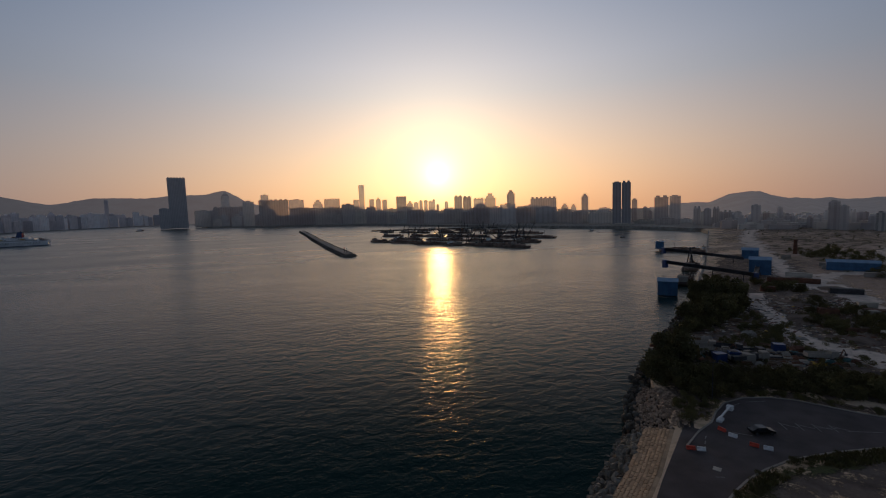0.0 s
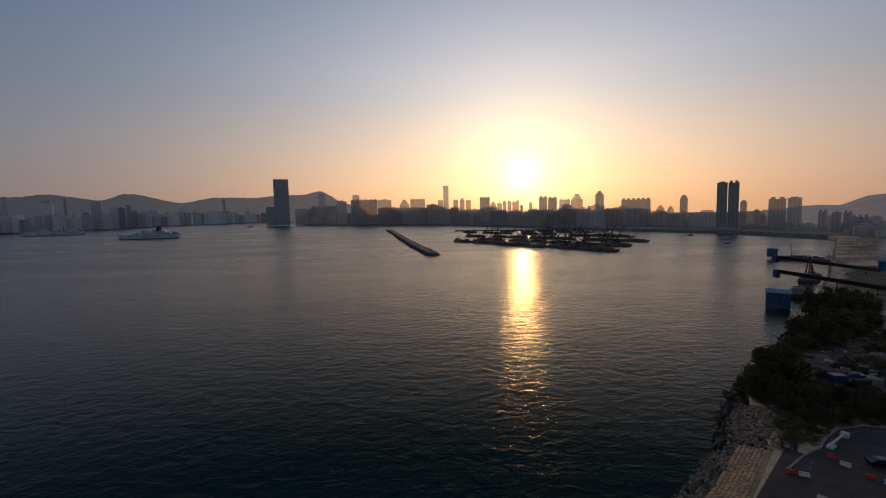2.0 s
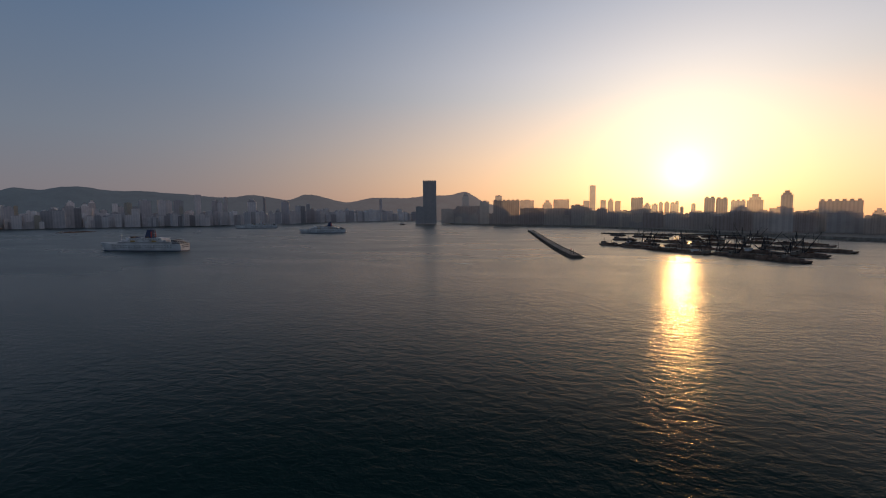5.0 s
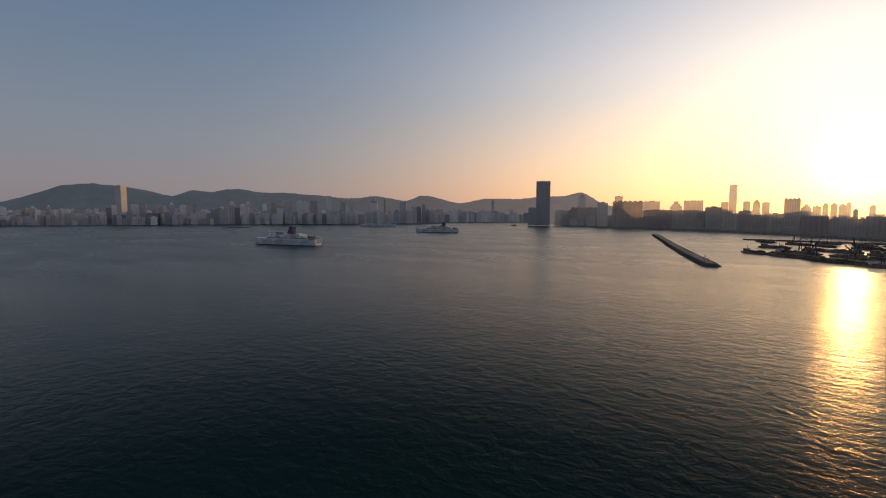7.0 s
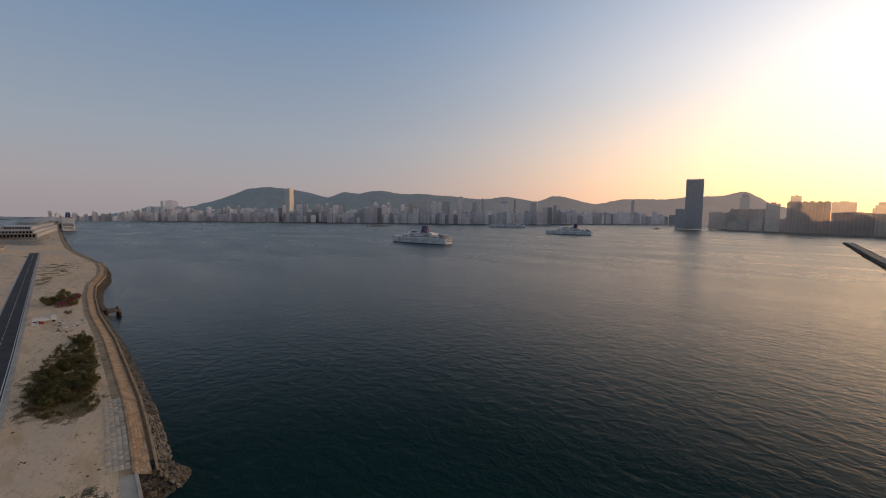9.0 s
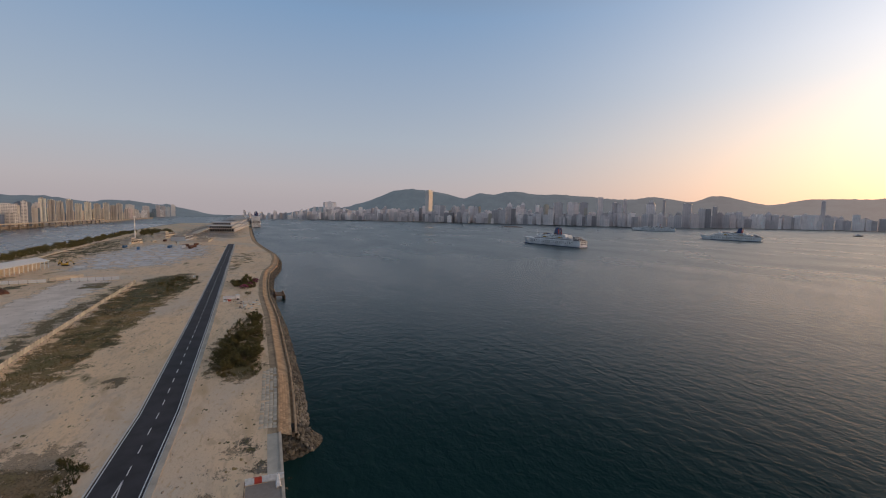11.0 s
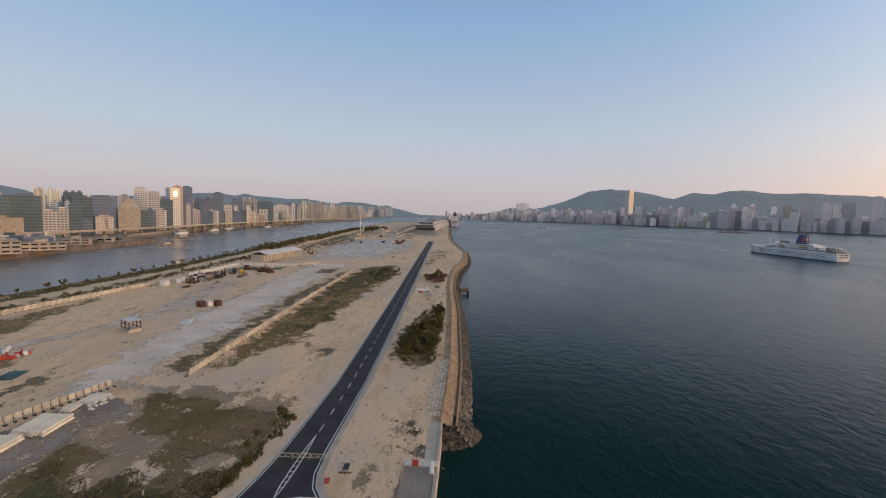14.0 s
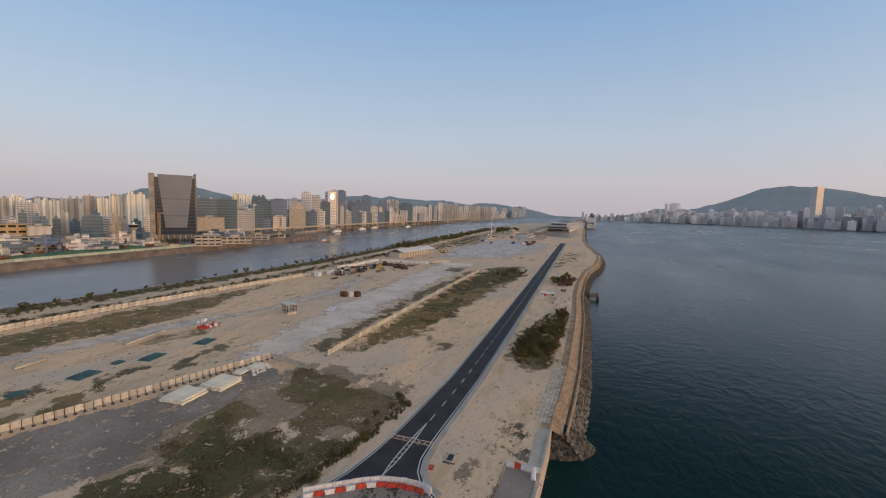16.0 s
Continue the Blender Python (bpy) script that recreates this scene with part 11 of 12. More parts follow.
# elevated road along the far bank
via = [(-420, -480), (-480, -466), (-555, -455), (-710, -462), (-949, -478), (-1250, -470), (-1700, -470)]
viaduct = thing("elevated_road", pose(0, 0, 0), "long pale elevated road on piers", "viaduct")
bm = bmesh.new()
sheet(bm, via, [(-6, 10.6), (-6.3, 12.4), (-6.0, 12.4), (-5.9, 11.6), (5.9, 11.6), (6.0, 12.4), (6.3, 12.4), (6, 10.6), (-6, 10.6)])
part("deck", bm, "pale", viaduct)
for x, y, a in along(via, 34):
    bm = bmesh.new()
    prism(bm, [(x - 1.2, y - 1.8), (x + 1.2, y - 1.8), (x + 1.2, y + 1.8), (x - 1.2, y + 1.8)], 0, 10.7)
    part("pier", bm, "concrete", viaduct)

# ---- cruise terminal ----
term = thing("cruise_terminal", pose(-960, -68, GROUND, 0, 0, 178.3), "long grey cruise terminal with a curved white roof", "building")
for k, (y0, y1, z0, z1, x0, x1) in enumerate(((-26, 26, 0, 6.5, 40, 640), (-24, 24, 7.5, 12.5, 20, 640), (-18, 22, 13.5, 18, 60, 640))):
    bm = bmesh.new()
    box(bm, x0, x1, y0 + 2, y1 - 2, z0, z1)
    storey = part("storey", bm, "terminal", term)
    bm = bmesh.new()
    box(bm, x0 - 4, x1, y0, y1, z1, z1 + 1.0)
    part("floor_slab", bm, "terminal", storey)
    for i in range(40):
        bm = bmesh.new()
        x = x0 + i * (x1 - x0) / 40
        box(bm, x + 1, x + (x1 - x0) / 40 - 1, y1 - 2.05, y1 - 1.9, z0 + 1.2, z1 - 0.6)
        part("window", bm, "glass", storey)
    bm = bmesh.new()
    for i in range(10):
        y = y0 + 4 + i * (y1 - y0 - 8) / 10
        box(bm, x0 - 0.1, x0 + 0.1, y, y + (y1 - y0 - 8) / 14, z0 + 1.2, z1 - 0.6)
    part("front_glazing", bm, "glass", storey)
bm = bmesh.new()
rows = []
for i in range(31):
    x = 180 + i * 15
    lift = 6 * math.sin(min(1, i / 10) * math.pi / 2) + 1.6 * math.sin(i * 0.7)
    rows.append([bm.verts.new((x, -20 + j * 10, 19 + lift + 3.5 * math.sin(j / 4 * math.pi))) for j in range(5)])
for a, b in zip(rows, rows[1:]):
    for j in range(4):
        bm.faces.new((a[j], a[j + 1], b[j + 1], b[j]))
bmesh.ops.solidify(bm, geom=bm.faces[:], thickness=0.8)
part("roof", bm, "paint", term, "curved white roof shell")
for k in range(9):
    bm = bmesh.new()
    rod(bm, (30 + k * 60, 25, 0), (30 + k * 60, 25, 13), 0.7, 0.7, 8)
    part("column", bm, "pale", term)
# ramps and low structures before it
ramp = thing("access_ramp", pose(-900, -92, GROUND, 0, 0, 178), "pale concrete access ramp on columns", "ramp")
bm = bmesh.new()
for (xa, za), (xb, zb) in zip(((-60, 3.5), (0, 6.5), (60, 7)), ((0, 6.5), (60, 7), (130, 7))):
    v = [bm.verts.new(p) for p in ((xa, -5, za), (xb, -5, zb), (xb, 5, zb), (xa, 5, za), (xa, -5, za + 1), (xb, -5, zb + 1), (xb, 5, zb + 1), (xa, 5, za + 1))]
    for f in ((3, 2, 1, 0), (4, 5, 6, 7), (0, 1, 5, 4), (1, 2, 6, 5), (2, 3, 7, 6), (3, 0, 4, 7)):
        bm.faces.new([v[i] for i in f])
part("deck", bm, "pale", ramp)
for k in range(9):
    bm = bmesh.new()
    rod(bm, (-52 + k * 21, 0, 0), (-52 + k * 21, 0, min(7, 3.6 + k * 1.0)), 0.8, 0.8, 8)
    part("column", bm, "pale", ramp)
block(-700, -62, 178, 40, 14, 5, "pale", "low pale gatehouse at the road end", 1)
block(-735, -95, 178, 60, 18, 6, "terminal", "low grey service building near the terminal", 1)
block(-800, -130, 175, 50, 16, 7, "pale", "low white service building near the terminal", 2)
block(-660, -140, 175, 36, 12, 5, "pale", "low white works building on the old runway", 1)
for k in range(14):
    container(RNG.uniform(-700, -560), RNG.uniform(-150, -60), RNG.uniform(150, 200), RNG.choice((6, 12)), RNG.choice(("paint", "pale", "blue", "rust")), "container parked near the road end", group="far containers")
pole = thing("light_mast", pose(-760, -160, GROUND), "very tall slender white light mast", "mast")
bm = bmesh.new()
rod(bm, (0, 0, 0), (0, 0, 32), 1.1, 0.6, 8)
part("pole", bm, "paint", pole)
bm = bmesh.new()
rod(bm, (0, 0, 32), (0, 0, 33.5), 1.8, 1.8, 10)
part("lamp_ring", bm, "paint", pole)


# sunlit glass front that throws the low sun back over the channel
glint = thing("office_tower", pose(-728.6, -476.7, GROUND), "glass-fronted office tower flashing with low sun", "building", "eastern district towers")
facing = (SUN_DIR + (Vector((-4, 27, 50)) - Vector((-728.6, -476.7, 68))).normalized()).normalized()
turn_z = math.degrees(math.atan2(facing.x, -facing.y))
bm = bmesh.new()
box(bm, -8, 8, 3, 20, 0, 72)
part("wall", bm, "citygrey", glint).matrix_basis = pose(0, 0, 0, 0, 0, turn_z)
bm = bmesh.new()
box(bm, -2.2, 2.2, -0.25, 0.25, -4.5, 4.5)
MAT["mirrorglass"] = mat("mirror_glass", (0.5, 0.46, 0.4), 0.12, metal=1.0, var=0.05, scale=0.2)
pane = part("window", bm, "mirrorglass", glint, "mirror glass bay catching the sun")
pane.matrix_basis = pose(0, 0, 62, 0, 0, turn_z) @ pose(0, 1.5, 0, -math.degrees(math.asin(facing.z)), 0, 0)

# waterfront of the town across the bay
bm = bmesh.new()
sheet(bm, KOWLOON, [(-90, GROUND + 0.06), (-4, GROUND + 0.06), (-4, GROUND + 1.0), (0.8, GROUND + 1.0), (1.6, -0.5)])
solid("promenade_town", bm, "concrete", "grey paved waterfront below the town", "pavement", kind="structure")
# trampled building site and its green hoarding
patch("site_ground", [(-505, -396), (-500, -372), (-400, -361), (-163, -345), (100, -331), (120, -430), (-163, -450), (-420, -475)], 2.5, "greyfloor", "trampled ground of the far bank building site", GROUND + 0.03, 1.0, density=0.8)
MAT["greenpale"] = mat("pale_green_panel", (0.42, 0.5, 0.4), 0.8, var=0.2, scale=0.3, rand=0.12)
hoarding("fence_site", [(100, -331), (-163, -346), (-330, -355.5)], 5.0, 2.4, "pale green hoarding along the far bank", "greenpale")
belt("site_bushes", [(-340, -362), (-420, -366), (-495, -378), (-495, -390), (-420, -384), (-340, -376)], 60, 0.6, 1.3, "dark bushes between the waterside buildings")
belt("bank_bushes", [(-300, -395), (-420, -420), (-480, -440), (-480, -450), (-420, -440), (-300, -410)], 60, 0.8, 1.6, "dark trees below the office blocks")

bm = bmesh.new()
sheet(bm, KWUN_TONG[:6], [(-70, GROUND + 0.06), (-3, GROUND + 0.06), (-3, GROUND + 0.7), (0.6, GROUND + 0.7), (1.6, -0.5)])
solid("promenade_east", bm, "concrete", "grey paved waterfront below the elevated road", "pavement", kind="structure")

# paved ground of the two towns
for nm, ring, lab in (("pavement_town", KOWLOON + [(-900, 2700), (0, 4900), (3400, 3400), (1700, 1000), (900, 960), (600, 690)], "grey built-up ground of the town across the bay"),
                      ("pavement_east", KWUN_TONG[:9] + [(100, -460), (3400, -3300), (-500, -4800), (-2900, -3800), (-3300, -1500)], "grey built-up ground of the east bank")):
    bm = bmesh.new()
    bm.faces.new([bm.verts.new((x, y, GROUND + 0.022)) for x, y in ring])
    bmesh.ops.triangulate(bm, faces=bm.faces[:])
    bmesh.ops.recalc_face_normals(bm, faces=bm.faces[:])
    solid(nm, bm, "concrete", lab, "pavement", kind="structure")
# ---- barging point and storage yard by the corner ----
def sheet_shed(x, y, rot, w, d, h, label, z=GROUND, stilts=False):
    t = thing("sheet_shed", pose(x, y, z, 0, 0, rot), label, "shed", "blue sheds")
    bm = bmesh.new()
    n = int(w / 1.0)
    prism(bm, [(-w / 2, -d / 2), (w / 2, -d / 2), (w / 2, d / 2), (-w / 2, d / 2)], 0, h)
    wall = part("wall", bm, "blue", t)
    for i in range(n + 1):
        bm = bmesh.new()
        u = -w / 2 + i * w / n
        box(bm, u - 0.08, u + 0.08, -d / 2 - 0.12, -d / 2, 0.1, h - 0.1)
        part("rib", bm, "blue", wall)
    bm = bmesh.new()
    prof = [(-d / 2 - 0.5, h), (0, h + d * 0.14), (d / 2 + 0.5, h), (d / 2 + 0.5, h + 0.25), (0, h + d * 0.14 + 0.25), (-d / 2 - 0.5, h + 0.25)]
    a = [bm.verts.new((-w / 2 - 0.4, p, q)) for p, q in prof]
    b = [bm.verts.new((w / 2 + 0.4, p, q)) for p, q in prof]
    for i in range(6):
        bm.faces.new((a[i], a[(i + 1) % 6], b[(i + 1) % 6], b[i]))
    bm.faces.new(a[::-1])
    bm.faces.new(b)
    part("roof", bm, "bluepale", t, "paler blue sheet roof")
    if stilts:
        for sx in (-w / 2 + 1, w / 2 - 1):
            for sy in (-d / 2 + 1, d / 2 - 1):
                bm = bmesh.new()
                rod(bm, (sx, sy, -4), (sx, sy, 0.1), 0.45, 0.45, 8)
                part("steel_leg", bm, "steel", t)
    return t


MAT["bluepale"] = mat("pale_blue_sheet", (0.16, 0.3, 0.46), 0.5, var=0.2, scale=0.3)
sheet_shed(161.5, 228, -40, 9.5, 9, 7.4, "blue sheet-clad hopper house standing over the water", z=0.3, stilts=True)
sheet_shed(237, 242, -47, 10.8, 10, 8.8, "tall blue sheet-clad plant shed")
sheet_shed(296, 304, -47, 10.5, 11, 6.4, "blue sheet-clad plant shed")
sheet_shed(294, 232, -50, 24, 9, 5, "long low blue works shed")


def conveyor(a, b, label):
    """Long trussed conveyor gallery from its foot a to its tip b."""
    a, b = Vector(a), Vector(b)
    t = thing("conveyor", Matrix.Translation(a), label, "conveyor", "loading conveyors")
    d = b - a
    n = 12
    side = Vector((-d.y, d.x, 0)).normalized() * 0.9
    up = Vector((0, 0, 1.7))
    bm = bmesh.new()
    for s in (-1, 1):
        for lift in (Vector(), up):
            rod(bm, side * s + lift, d + side * s + lift, 0.14, 0.14, 4)
        for i in range(n):
            p, q = d * (i / n), d * ((i + 1) / n)
            rod(bm, p + side * s, q + side * s + up, 0.08, 0.08, 4)
            rod(bm, p + side * s, p + side * s + up, 0.08, 0.08, 4)
    part("truss", bm, "steel", t)
    bm = bmesh.new()
    for s in (-1, 1):
        v = [bm.verts.new(q) for q in (side * s * 1.06, d + side * s * 1.06, d + side * s * 1.06 + up, side * s * 1.06 + up)]
        bm.faces.new(v)
    bmesh.ops.solidify(bm, geom=bm.faces[:], thickness=0.06)
    part("side_sheeting", bm, "steel", t)
    bm = bmesh.new()
    v = [bm.verts.new(p) for p in (side * 0.9 + up * 0.45, d + side * 0.9 + up * 0.45, d - side * 0.9 + up * 0.45, -side * 0.9 + up * 0.45)]
    bm.faces.new(v)
    w = [bm.verts.new(p.co + Vector((0, 0, 0.3))) for p in v]
    bm.faces.new(w[::-1])
    for i in range(4):
        bm.faces.new((v[i], w[i], w[(i + 1) % 4], v[(i + 1) % 4]))
    part("belt", bm, "steel", t)
    bm = bmesh.new()
    box(bm, d.x - 1.2, d.x + 1.2, d.y - 1.2, d.y + 1.2, d.z - 2.6, d.z + 1.9)
    part("head_chute", bm, "navy", t)
    for u in (0.12, 0.45):
        bm = bmesh.new()
        p = d * u
        for s in (-1, 1):
            rod(bm, (p.x + side.x * s * 2, p.y + side.y * s * 2, GROUND - a.z - (7 if u > 0.4 else 0.1)), p + side * s, 0.2, 0.2, 5)
        part("trestle", bm, "steel", t)
    return t


conveyor((211, 221, 8), (179, 252, 13.5), "dark steel conveyor reaching out over the water")
conveyor((265, 280, 8), (229, 316, 13.5), "dark steel conveyor reaching out over the water")
conveyor((231, 238, 9), (211, 221, 8.0), "dark steel feeder conveyor from the blue shed")
lighter(pose(196, 256, 0, 0, 0, 45), 26, 9, "dark barge moored at the loading quay", crane=0)
lighter(pose(242, 303, 0, 0, 0, 45), 30, 10, "dark barge moored at the loading quay", crane=1)
lighter(pose(322, 403, 0, 0, 0, 140), 46, 12, "dark barge with a high block end at the quay", crane=0)
sheet_shed(307, 420, 45, 8, 7, 7, "dark hopper house on the barge end", z=2.4)
bm = bmesh.new()
sheet(bm, [(150, 196.5), (160, 207), (236, 283), (520, 584)], [(-0.5, GROUND + 0.04), (0, GROUND + 0.6), (0.8, GROUND + 0.6), (0.9, GROUND - 6)])
solid("quay_loading", bm, "concrete", "grey concrete loading quay wall", "quay", kind="structure")

# tracks and open ground of the yard
patch("track_yard", [(180, 196), (158, 173), (149, 159), (136, 143), (129, 133), (130, 128), (130, 114), (129, 106), (150, 88), (162, 96), (142, 116), (139, 124), (138, 132), (144, 145), (156, 158), (167, 175), (187, 195)], 0.7, "trackdust", "pale dusty vehicle track through the yard", GROUND + 0.05, 0.3)
patch("road_apron", [(330, 330), (287, 279), (239, 232), (219, 205), (217, 192), (213, 178), (221, 176), (225, 190), (227, 203), (246, 229), (294, 275), (338, 326)], 1.4, "trackdust", "pale haul road across the apron", GROUND + 0.05, 0.5)
patch("road_apron_loop", [(307, 226), (280, 228), (258, 226), (230, 206), (222, 188), (187, 153), (183, 146), (188, 142), (229, 181), (236, 200), (262, 219), (280, 220), (307, 219)], 1.4, "trackdust", "pale curving haul road", GROUND + 0.055, 0.6)
patch("road_plain", [(300, 230), (420, 300), (560, 350), (800, 380), (800, 372), (562, 342), (424, 292), (304, 222)], 2.5, "trackdust", "long pale road over the open plain", GROUND + 0.05, 0.5)
patch("road_plain_far", [(330, 330), (430, 440), (560, 560), (760, 640), (764, 632), (566, 550), (438, 432), (338, 324)], 2.5, "trackdust", "long pale road over the open plain", GROUND + 0.05, 0.5)
patch("scrub_far", [(300, 300), (420, 460), (560, 600), (800, 800), (1200, 700), (900, 300), (500, 150), (330, 180)], 4.0, "weed", "dark scrub on the open plain", GROUND + 0.03, 2.0, density=0.47)
# scrub colour lifted to carry the haze over the plain
MAT["scrubland"] = mat("scrubby_hazed_ground", (0.42, 0.31, 0.24), 0.95, var=0.5, scale=0.012, fine=0.3, tint=(0.2, 0.145, 0.11))
patch("scrub_ground", [(150, 190), (230, 270), (420, 470), (556, 604), (556, 820), (900, 1100), (1500, 900), (1100, 300), (500, 60), (200, 20), (150, 60), (200, 120)], 9.0, "scrubland", "dark scrubby open ground before the town", GROUND + 0.01, 0.8)
patch("earth_yard", [(80, 128), (100, 147), (125, 165), (160, 200), (230, 270), (300, 330), (340, 320), (260, 230), (215, 180), (190, 130), (150, 85), (110, 103), (84, 118)], 1.3, "darkearth", "dark trampled earth of the storage yard", GROUND + 0.02, 0.6)


def heap(x, y, r, h, material, label):
    bm = bmesh.new()
    rings = []
    for k in range(5):
        u = k / 4
        rings.append([bm.verts.new((math.cos(a) * r * (1 - u * 0.95) * (1 + 0.2 * noise.noise(Vector((math.cos(a) * 2 + x, math.sin(a) * 2 + y, u)))), math.sin(a) * r * 0.75 * (1 - u * 0.95), h * u ** 0.8 - (0.1 if k == 0 else 0))) for a in (i * math.pi / 8 for i in range(16))])
    for p, q in zip(rings, rings[1:]):
        for i in range(16):
            bm.faces.new((p[i], p[(i + 1) % 16], q[(i + 1) % 16], q[i]))
    bm.faces.new(rings[-1])
    return solid("earth_mound", bm, material, label, "heap", "spoil heaps", m=pose(x, y, GROUND, 0, 0, RNG.uniform(0, 180)))


for x, y, r, h in ((160, 152, 9, 1.6), (150, 128, 6, 1.2), (182, 172, 8, 1.5), (196, 150, 8, 1.4), (225, 190, 9, 1.6)):
    heap(x, y, r, h, "darkearth", "dark earth spoil heap in the yard")
YARD = [(86, 135), (104, 144), (124, 160), (152, 178), (172, 188), (206, 172), (190, 140), (166, 104), (150, 98), (126, 110), (104, 116)]
for k, (mt, n, lab) in enumerate((("pale", 700, "pale broken concrete and sacks strewn about the yard"), ("rust", 900, "rusty scrap strewn about the yard"), ("wood", 700, "broken timber strewn about the yard"), ("steel", 500, "dark steel scrap strewn about the yard"), ("yellow", 60, "yellow plant parts strewn about the yard"))):
    litter("yard_debris", YARD, n, 71 + k, 0.3, 0.9, mt, lab, -0.15)
# stacked stores in rows
for k in range(120):
    x = RNG.uniform(86, 127)
    y = 134 - (x - 86) * 0.5 + RNG.uniform(-6, 10)
    if inside(x, y, [(134, 142), (128, 133), (132, 124), (142, 116), (165, 98), (172, 104), (150, 122), (142, 130)]):
        continue
    r = -25 + RNG.uniform(-20, 20)
    c = RNG.random()
    if c < 0.3:
        b = thing("timber_stack", pose(x, y, GROUND, 0, 0, r), "stack of weathered timber and steel in the yard", "stack", "yard stores")
        ln = RNG.uniform(1.8, 4.5)
        for i in range(4):
            bm = bmesh.new()
            box(bm, -ln / 2 + i * 0.15, ln / 2, -1.0 + i * 0.5, -0.6 + i * 0.5, 0, 0.5 + 0.25 * (i % 2))
            part("timber", bm, RNG.choice(("wood", "rust", "steel", "pale")), b)
    elif c < 0.78:
        tarpaulin(x, y, r, RNG.uniform(1.5, 3.5), RNG.uniform(1.2, 2.4), RNG.uniform(0.5, 1.3), RNG.choice(("pale", "teal", "concrete", "wood", "rust", "pale", "yellow", "rust", "steel")), "sheeted stack of stores in the yard")
    elif c < 0.84:
        container(x, y, r, 3, RNG.choice(("rust", "navy", "pale", "concrete")), "weathered container in the storage yard", group="yard containers")
    elif c < 0.93:
        truck(max(x, 97), y if x > 97 else y - 4, r, RNG.choice(("rust", "wood", "steel", "concrete")), "parked works truck in the storage yard")
    else:
        excavator(x, y, r + RNG.uniform(0, 180), "rust", "rusty excavator parked in the storage yard", 0.6)
# pale bagged stock in ranks near the shore
for i in range(4):
    for j in range(5):
        bm = bmesh.new()
        bmesh.ops.create_cube(bm, size=1)
        bmesh.ops.bevel(bm, geom=bm.edges[:], offset=0.18, segments=2, affect="EDGES")
        for v in bm.verts:
            v.co = Vector((v.co.x * 1.2, v.co.y * 0.9, v.co.z * 0.9))
        solid("bulk_bag", bm, "paint", "white bulk bag standing in ranks in the yard", "bag", "bulk bags", m=pose(87 + i * 1.9 + j * 0.5, 133.5 - j * 1.3 + i * 0.6, GROUND + 0.45, 0, 0, 20 + RNG.uniform(-8, 8)))
for k in range(26):
    x, y = RNG.uniform(170, 330), RNG.uniform(140, 300)
    if y > x * 0.95 + 20:
        continue
    container(x, y, RNG.uniform(-60, -30), RNG.choice((6, 12)), RNG.choice(("rust", "steel", "pale", "concrete", "rust")), "container on the apron beyond the yard", group="apron containers")
# brick-red chimney stack
chim = thing("chimney", pose(345, 309, GROUND), "short rust-red chimney stack on the apron", "chimney")
bm = bmesh.new()
rod(bm, (0, 0, 0), (0, 0, 11), 1.6, 1.2, 10)
part("shaft", bm, "rust", chim)
bm = bmesh.new()
rod(bm, (0, 0, 11), (0, 0, 11.8), 1.5, 1.5, 10)
part("cap", bm, "rust", chim)


# ---- dark car parked on the loop ----
car = thing("car", pose(71.2, 90.6, GROUND + 0.05, 0, 0, -15), "black saloon car parked on the turning loop", "car")
bm = bmesh.new()
prof = [(-2.2, 0.35), (2.2, 0.35), (2.25, 0.7), (1.2, 0.92), (0.55, 1.4), (-1.0, 1.42), (-1.75, 0.98), (-2.25, 0.88)]
a = [bm.verts.new((x, -0.85 + (0.14 if z > 1.2 else 0), z)) for x, z in prof]
b = [bm.verts.new((x, 0.85 - (0.14 if z > 1.2 else 0), z)) for x, z in prof]
for i in range(8):
    bm.faces.new((a[i], a[(i + 1) % 8], b[(i + 1) % 8], b[i]))
bm.faces.new(a[::-1])
bm.faces.new(b)
bmesh.ops.bevel(bm, geom=bm.edges[:], offset=0.06, segments=2, affect="EDGES")
body = part("body", bm, "carblack", car)
for y in (-0.83, 0.79):
    bm = bmesh.new()
    box(bm, -1.2, 0.7, y, y + 0.04, 0.98, 1.3)
    part("side_window", bm, "glass", body)
for x in (-1.35, 1.4):
    for y in (-0.78, 0.78):
        bm = bmesh.new()
        rod(bm, (x, y - 0.1, 0.32), (x, y + 0.1, 0.32), 0.32, 0.32, 14)
        wheel = part("wheel", bm, "tyre", car)
        bm = bmesh.new()
        rod(bm, (x, y - 0.11, 0.32), (x, y + 0.11, 0.32), 0.18, 0.18, 10)
        part("rim", bm, "steel", wheel)
for y in (-0.6, 0.6):
    bm = bmesh.new()
    box(bm, 2.2, 2.28, y - 0.2, y + 0.2, 0.6, 0.75)
    part("headlight", bm, "glass", body)


# ---- lamp posts round the loop ----
def lamp_post(x, y, rot, h, label):
    t = thing("lamp_post", pose(x, y, GROUND, 0, 0, rot), label, "street lamp", "lamp posts")
    bm = bmesh.new()
    rod(bm, (0, 0, 0), (0, 0, h), 0.11, 0.07, 8)
    part("pole", bm, "steel", t)
    bm = bmesh.new()
    rod(bm, (0, 0, h), (1.8, 0, h + 0.3), 0.05, 0.04, 6)
    part("arm", bm, "steel", t)
    bm = bmesh.new()
    box(bm, 1.6, 2.4, -0.14, 0.14, h + 0.22, h + 0.38)
    part("lamp_head", bm, "steel", t)
    return t


lamp_post(73.5, 104.8, -80, 9, "slim grey street lamp beside the turning loop")
bm = bmesh.new()
box(bm, -0.6, 0.6, -0.6, 0.6, 0, 0.03)
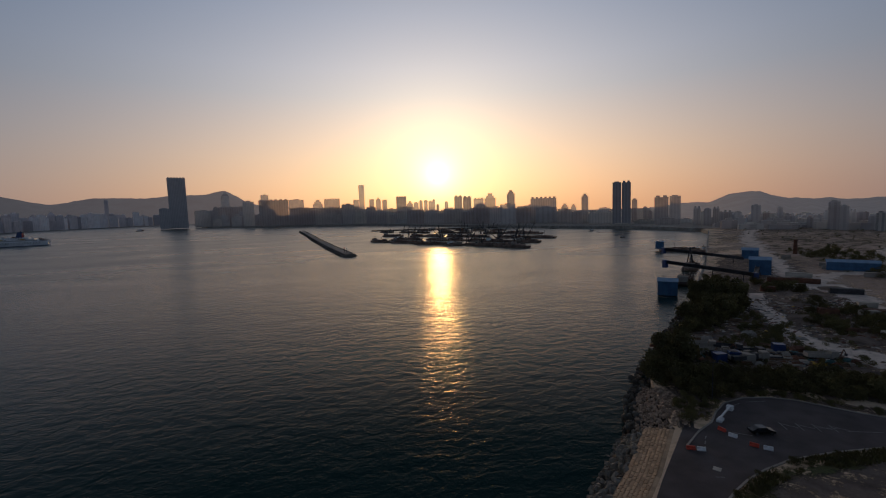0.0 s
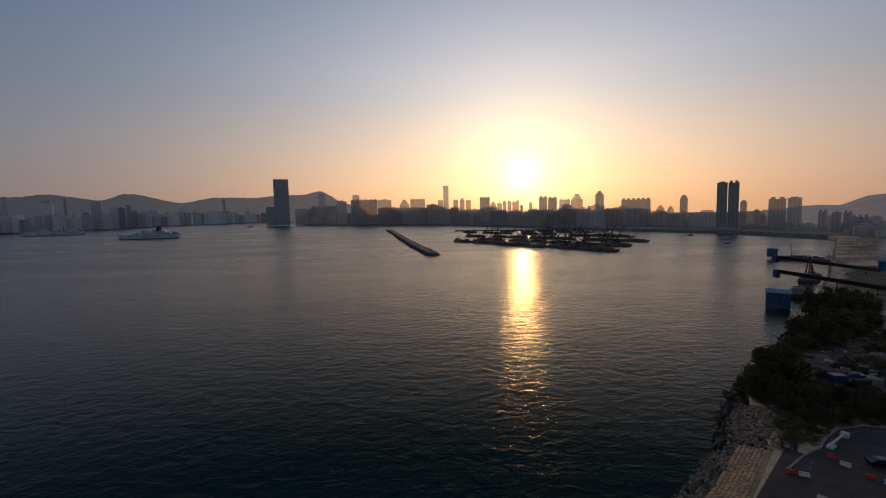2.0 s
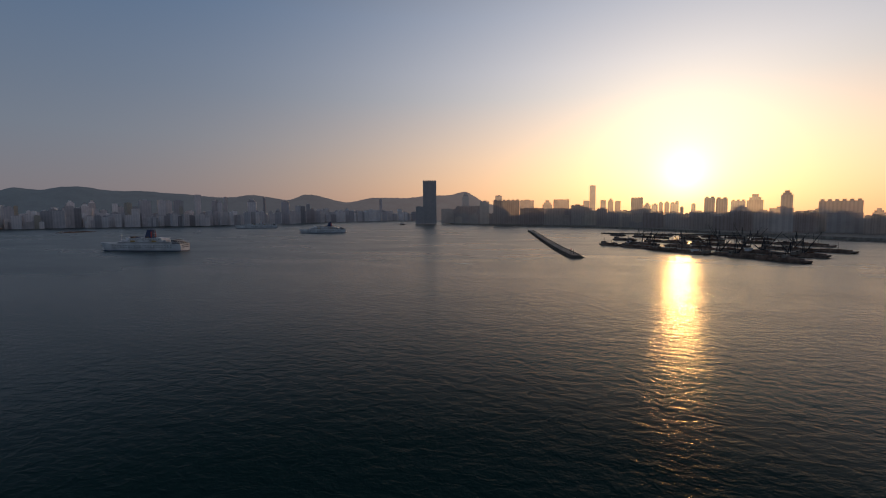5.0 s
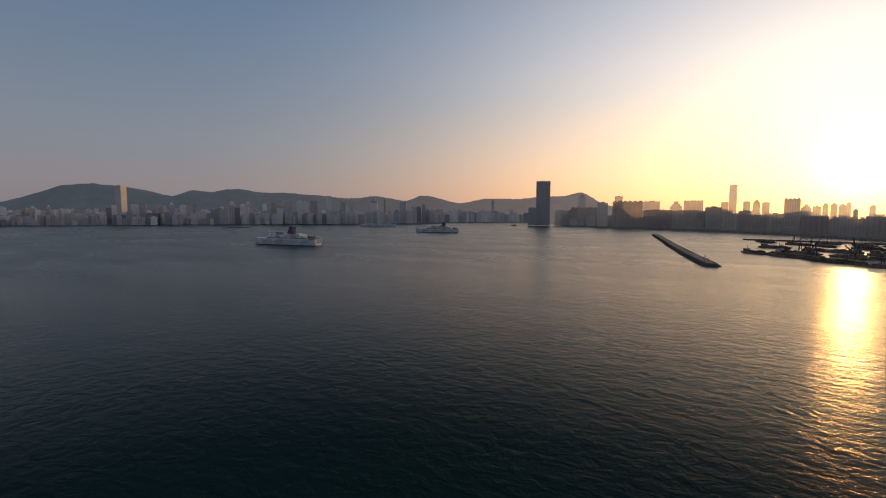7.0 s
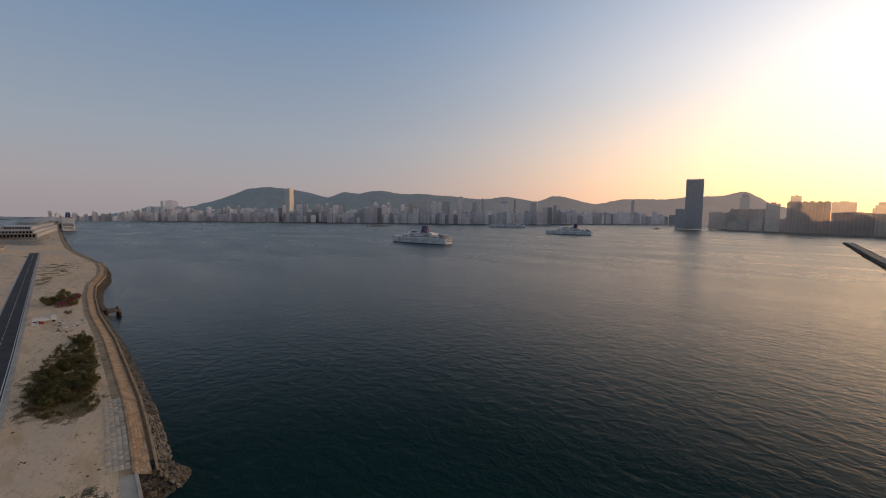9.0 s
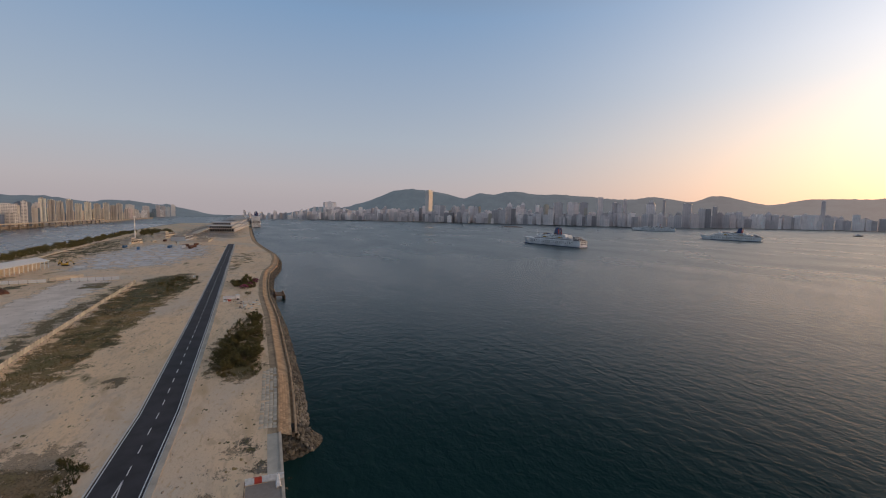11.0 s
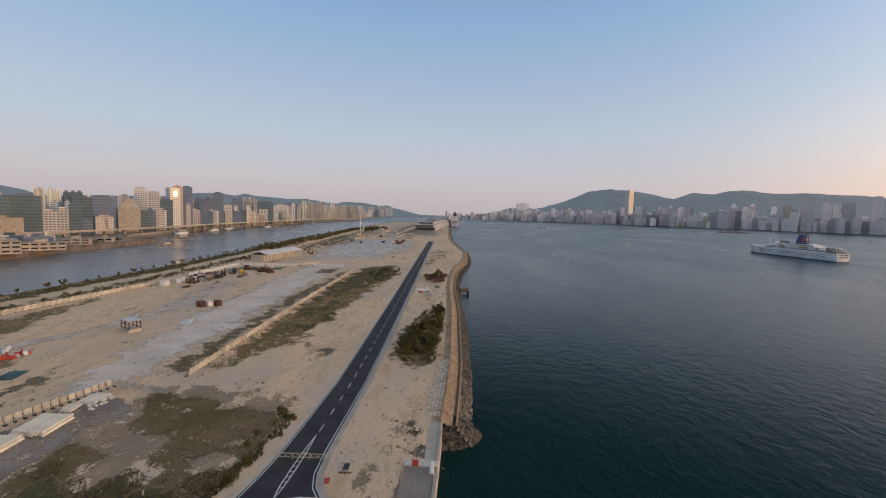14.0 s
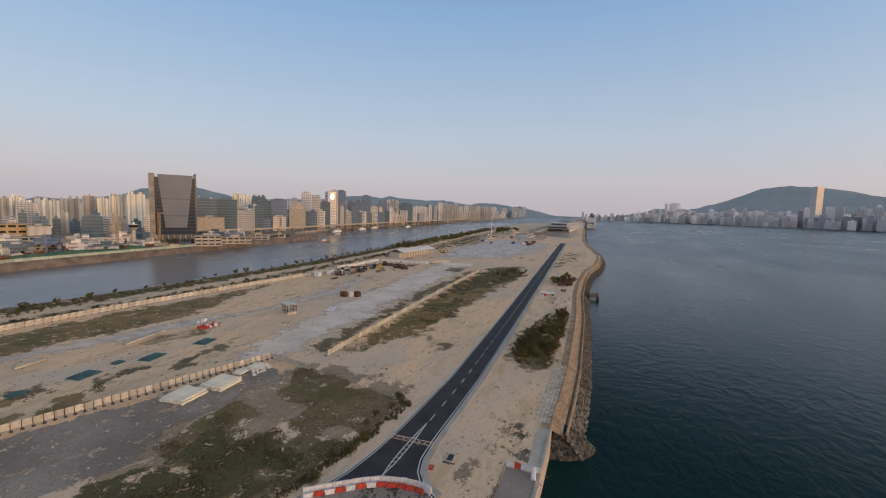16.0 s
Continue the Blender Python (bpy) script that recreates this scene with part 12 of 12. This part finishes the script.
solid("manhole_cover", bm, "pale", "square pale manhole cover in the asphalt", "manhole", m=pose(54.0, 83.1, GROUND + 0.05, 0, 0, 40))

patch("earth_loop", [(56.5, 95.4), (60.5, 95.5), (65, 98), (69, 102.5), (74, 106), (72, 112), (67, 110), (62, 103)], 0.6, "darkearth", "dark stony earth between the loop and the broken stones", GROUND + 0.03, 0.5)
belt("loop_corner_weeds", [(60.5, 97.5), (65, 99.5), (69, 103.5), (70, 109), (66, 107), (62, 101)], 26, 0.3, 0.7, "dark weeds between the loop and the broken stones")
patch("earth_banks", [(62, 108), (70, 118), (80, 129), (103, 150), (126, 170), (150, 195), (162, 205), (178, 196), (154, 168), (134, 156), (116, 150), (104, 142), (96, 126), (110, 112), (128, 100), (152, 82), (152, 66), (120, 82), (104, 94), (97, 101), (88, 105.5), (78, 106.3), (69, 105)], 1.0, "darkearth", "dark earth under the thickets", GROUND + 0.025, 0.4)

# rows of stored scrap, low sheds and plant deeper in the yard
for k in range(90):
    x, y = RNG.uniform(100, 190), RNG.uniform(104, 190)
    if not inside(x, y, [(104, 143), (124, 160), (150, 175), (170, 186), (150, 158), (138, 141), (131, 126), (112, 118)]) and not inside(x, y, [(150, 140), (170, 160), (186, 182), (205, 170), (190, 140), (168, 112), (148, 116)]):
        continue
    c, rr = RNG.random(), -40 + RNG.uniform(-25, 25)
    if c < 0.45:
        b = thing("scrap_stack", pose(x, y, GROUND, 0, 0, rr), "stack of rusty steel and timber in the yard", "stack", "yard stores")
        ln = RNG.uniform(3, 7)
        for i in range(4):
            bm = bmesh.new()
            box(bm, -ln / 2 + i * 0.3, ln / 2 - i * 0.2, -1.2 + i * 0.6, -0.7 + i * 0.6, 0, 0.6 + 0.4 * (i % 2))
            part("bar", bm, RNG.choice(("wood", "rust", "steel", "concrete")), b)
    elif c < 0.8:
        tarpaulin(x, y, rr, RNG.uniform(2, 6), RNG.uniform(2, 4), RNG.uniform(0.6, 2.0), RNG.choice(("concrete", "darkearth", "rust", "wood", "pale")), "spoil and scrap heap in the yard")
    else:
        container(x, y, rr, 6, RNG.choice(("rust", "concrete", "pale")), "weathered container in the storage yard", group="yard containers")
belt("yard_bushes", [(108, 126), (128, 150), (150, 170), (146, 158), (134, 140), (124, 122)], 46, 0.5, 1.1, "dark bushes between the yard stores")
belt("mound_bushes", [(150, 138), (166, 158), (184, 180), (200, 172), (188, 142), (168, 118), (150, 122)], 90, 0.5, 1.2, "dark bushes on the spoil heaps")
belt("quay_bushes", [(160, 204), (178, 222), (200, 244), (206, 238), (190, 214), (178, 198)], 60, 0.5, 1.2, "dark bushes along the loading quay")

patch("loop_verge", offset(OUTER[2:], 0.4) + offset(OUTER[2:], 4.5)[::-1], 0.4, "darkearth", "dark weedy earth round the turning loop", GROUND + 0.035, 0.5)
belt("loop_rim_weeds", offset(INNER, -0.5) + offset(INNER, -3.2)[::-1], 170, 0.22, 0.45, "dark weeds along the inner kerb of the turning loop")
belt("loop_weed_fringe", offset(OUTER[2:], 0.9) + offset(OUTER[2:], 3.5)[::-1], 120, 0.25, 0.5, "dark weeds fringing the turning loop")
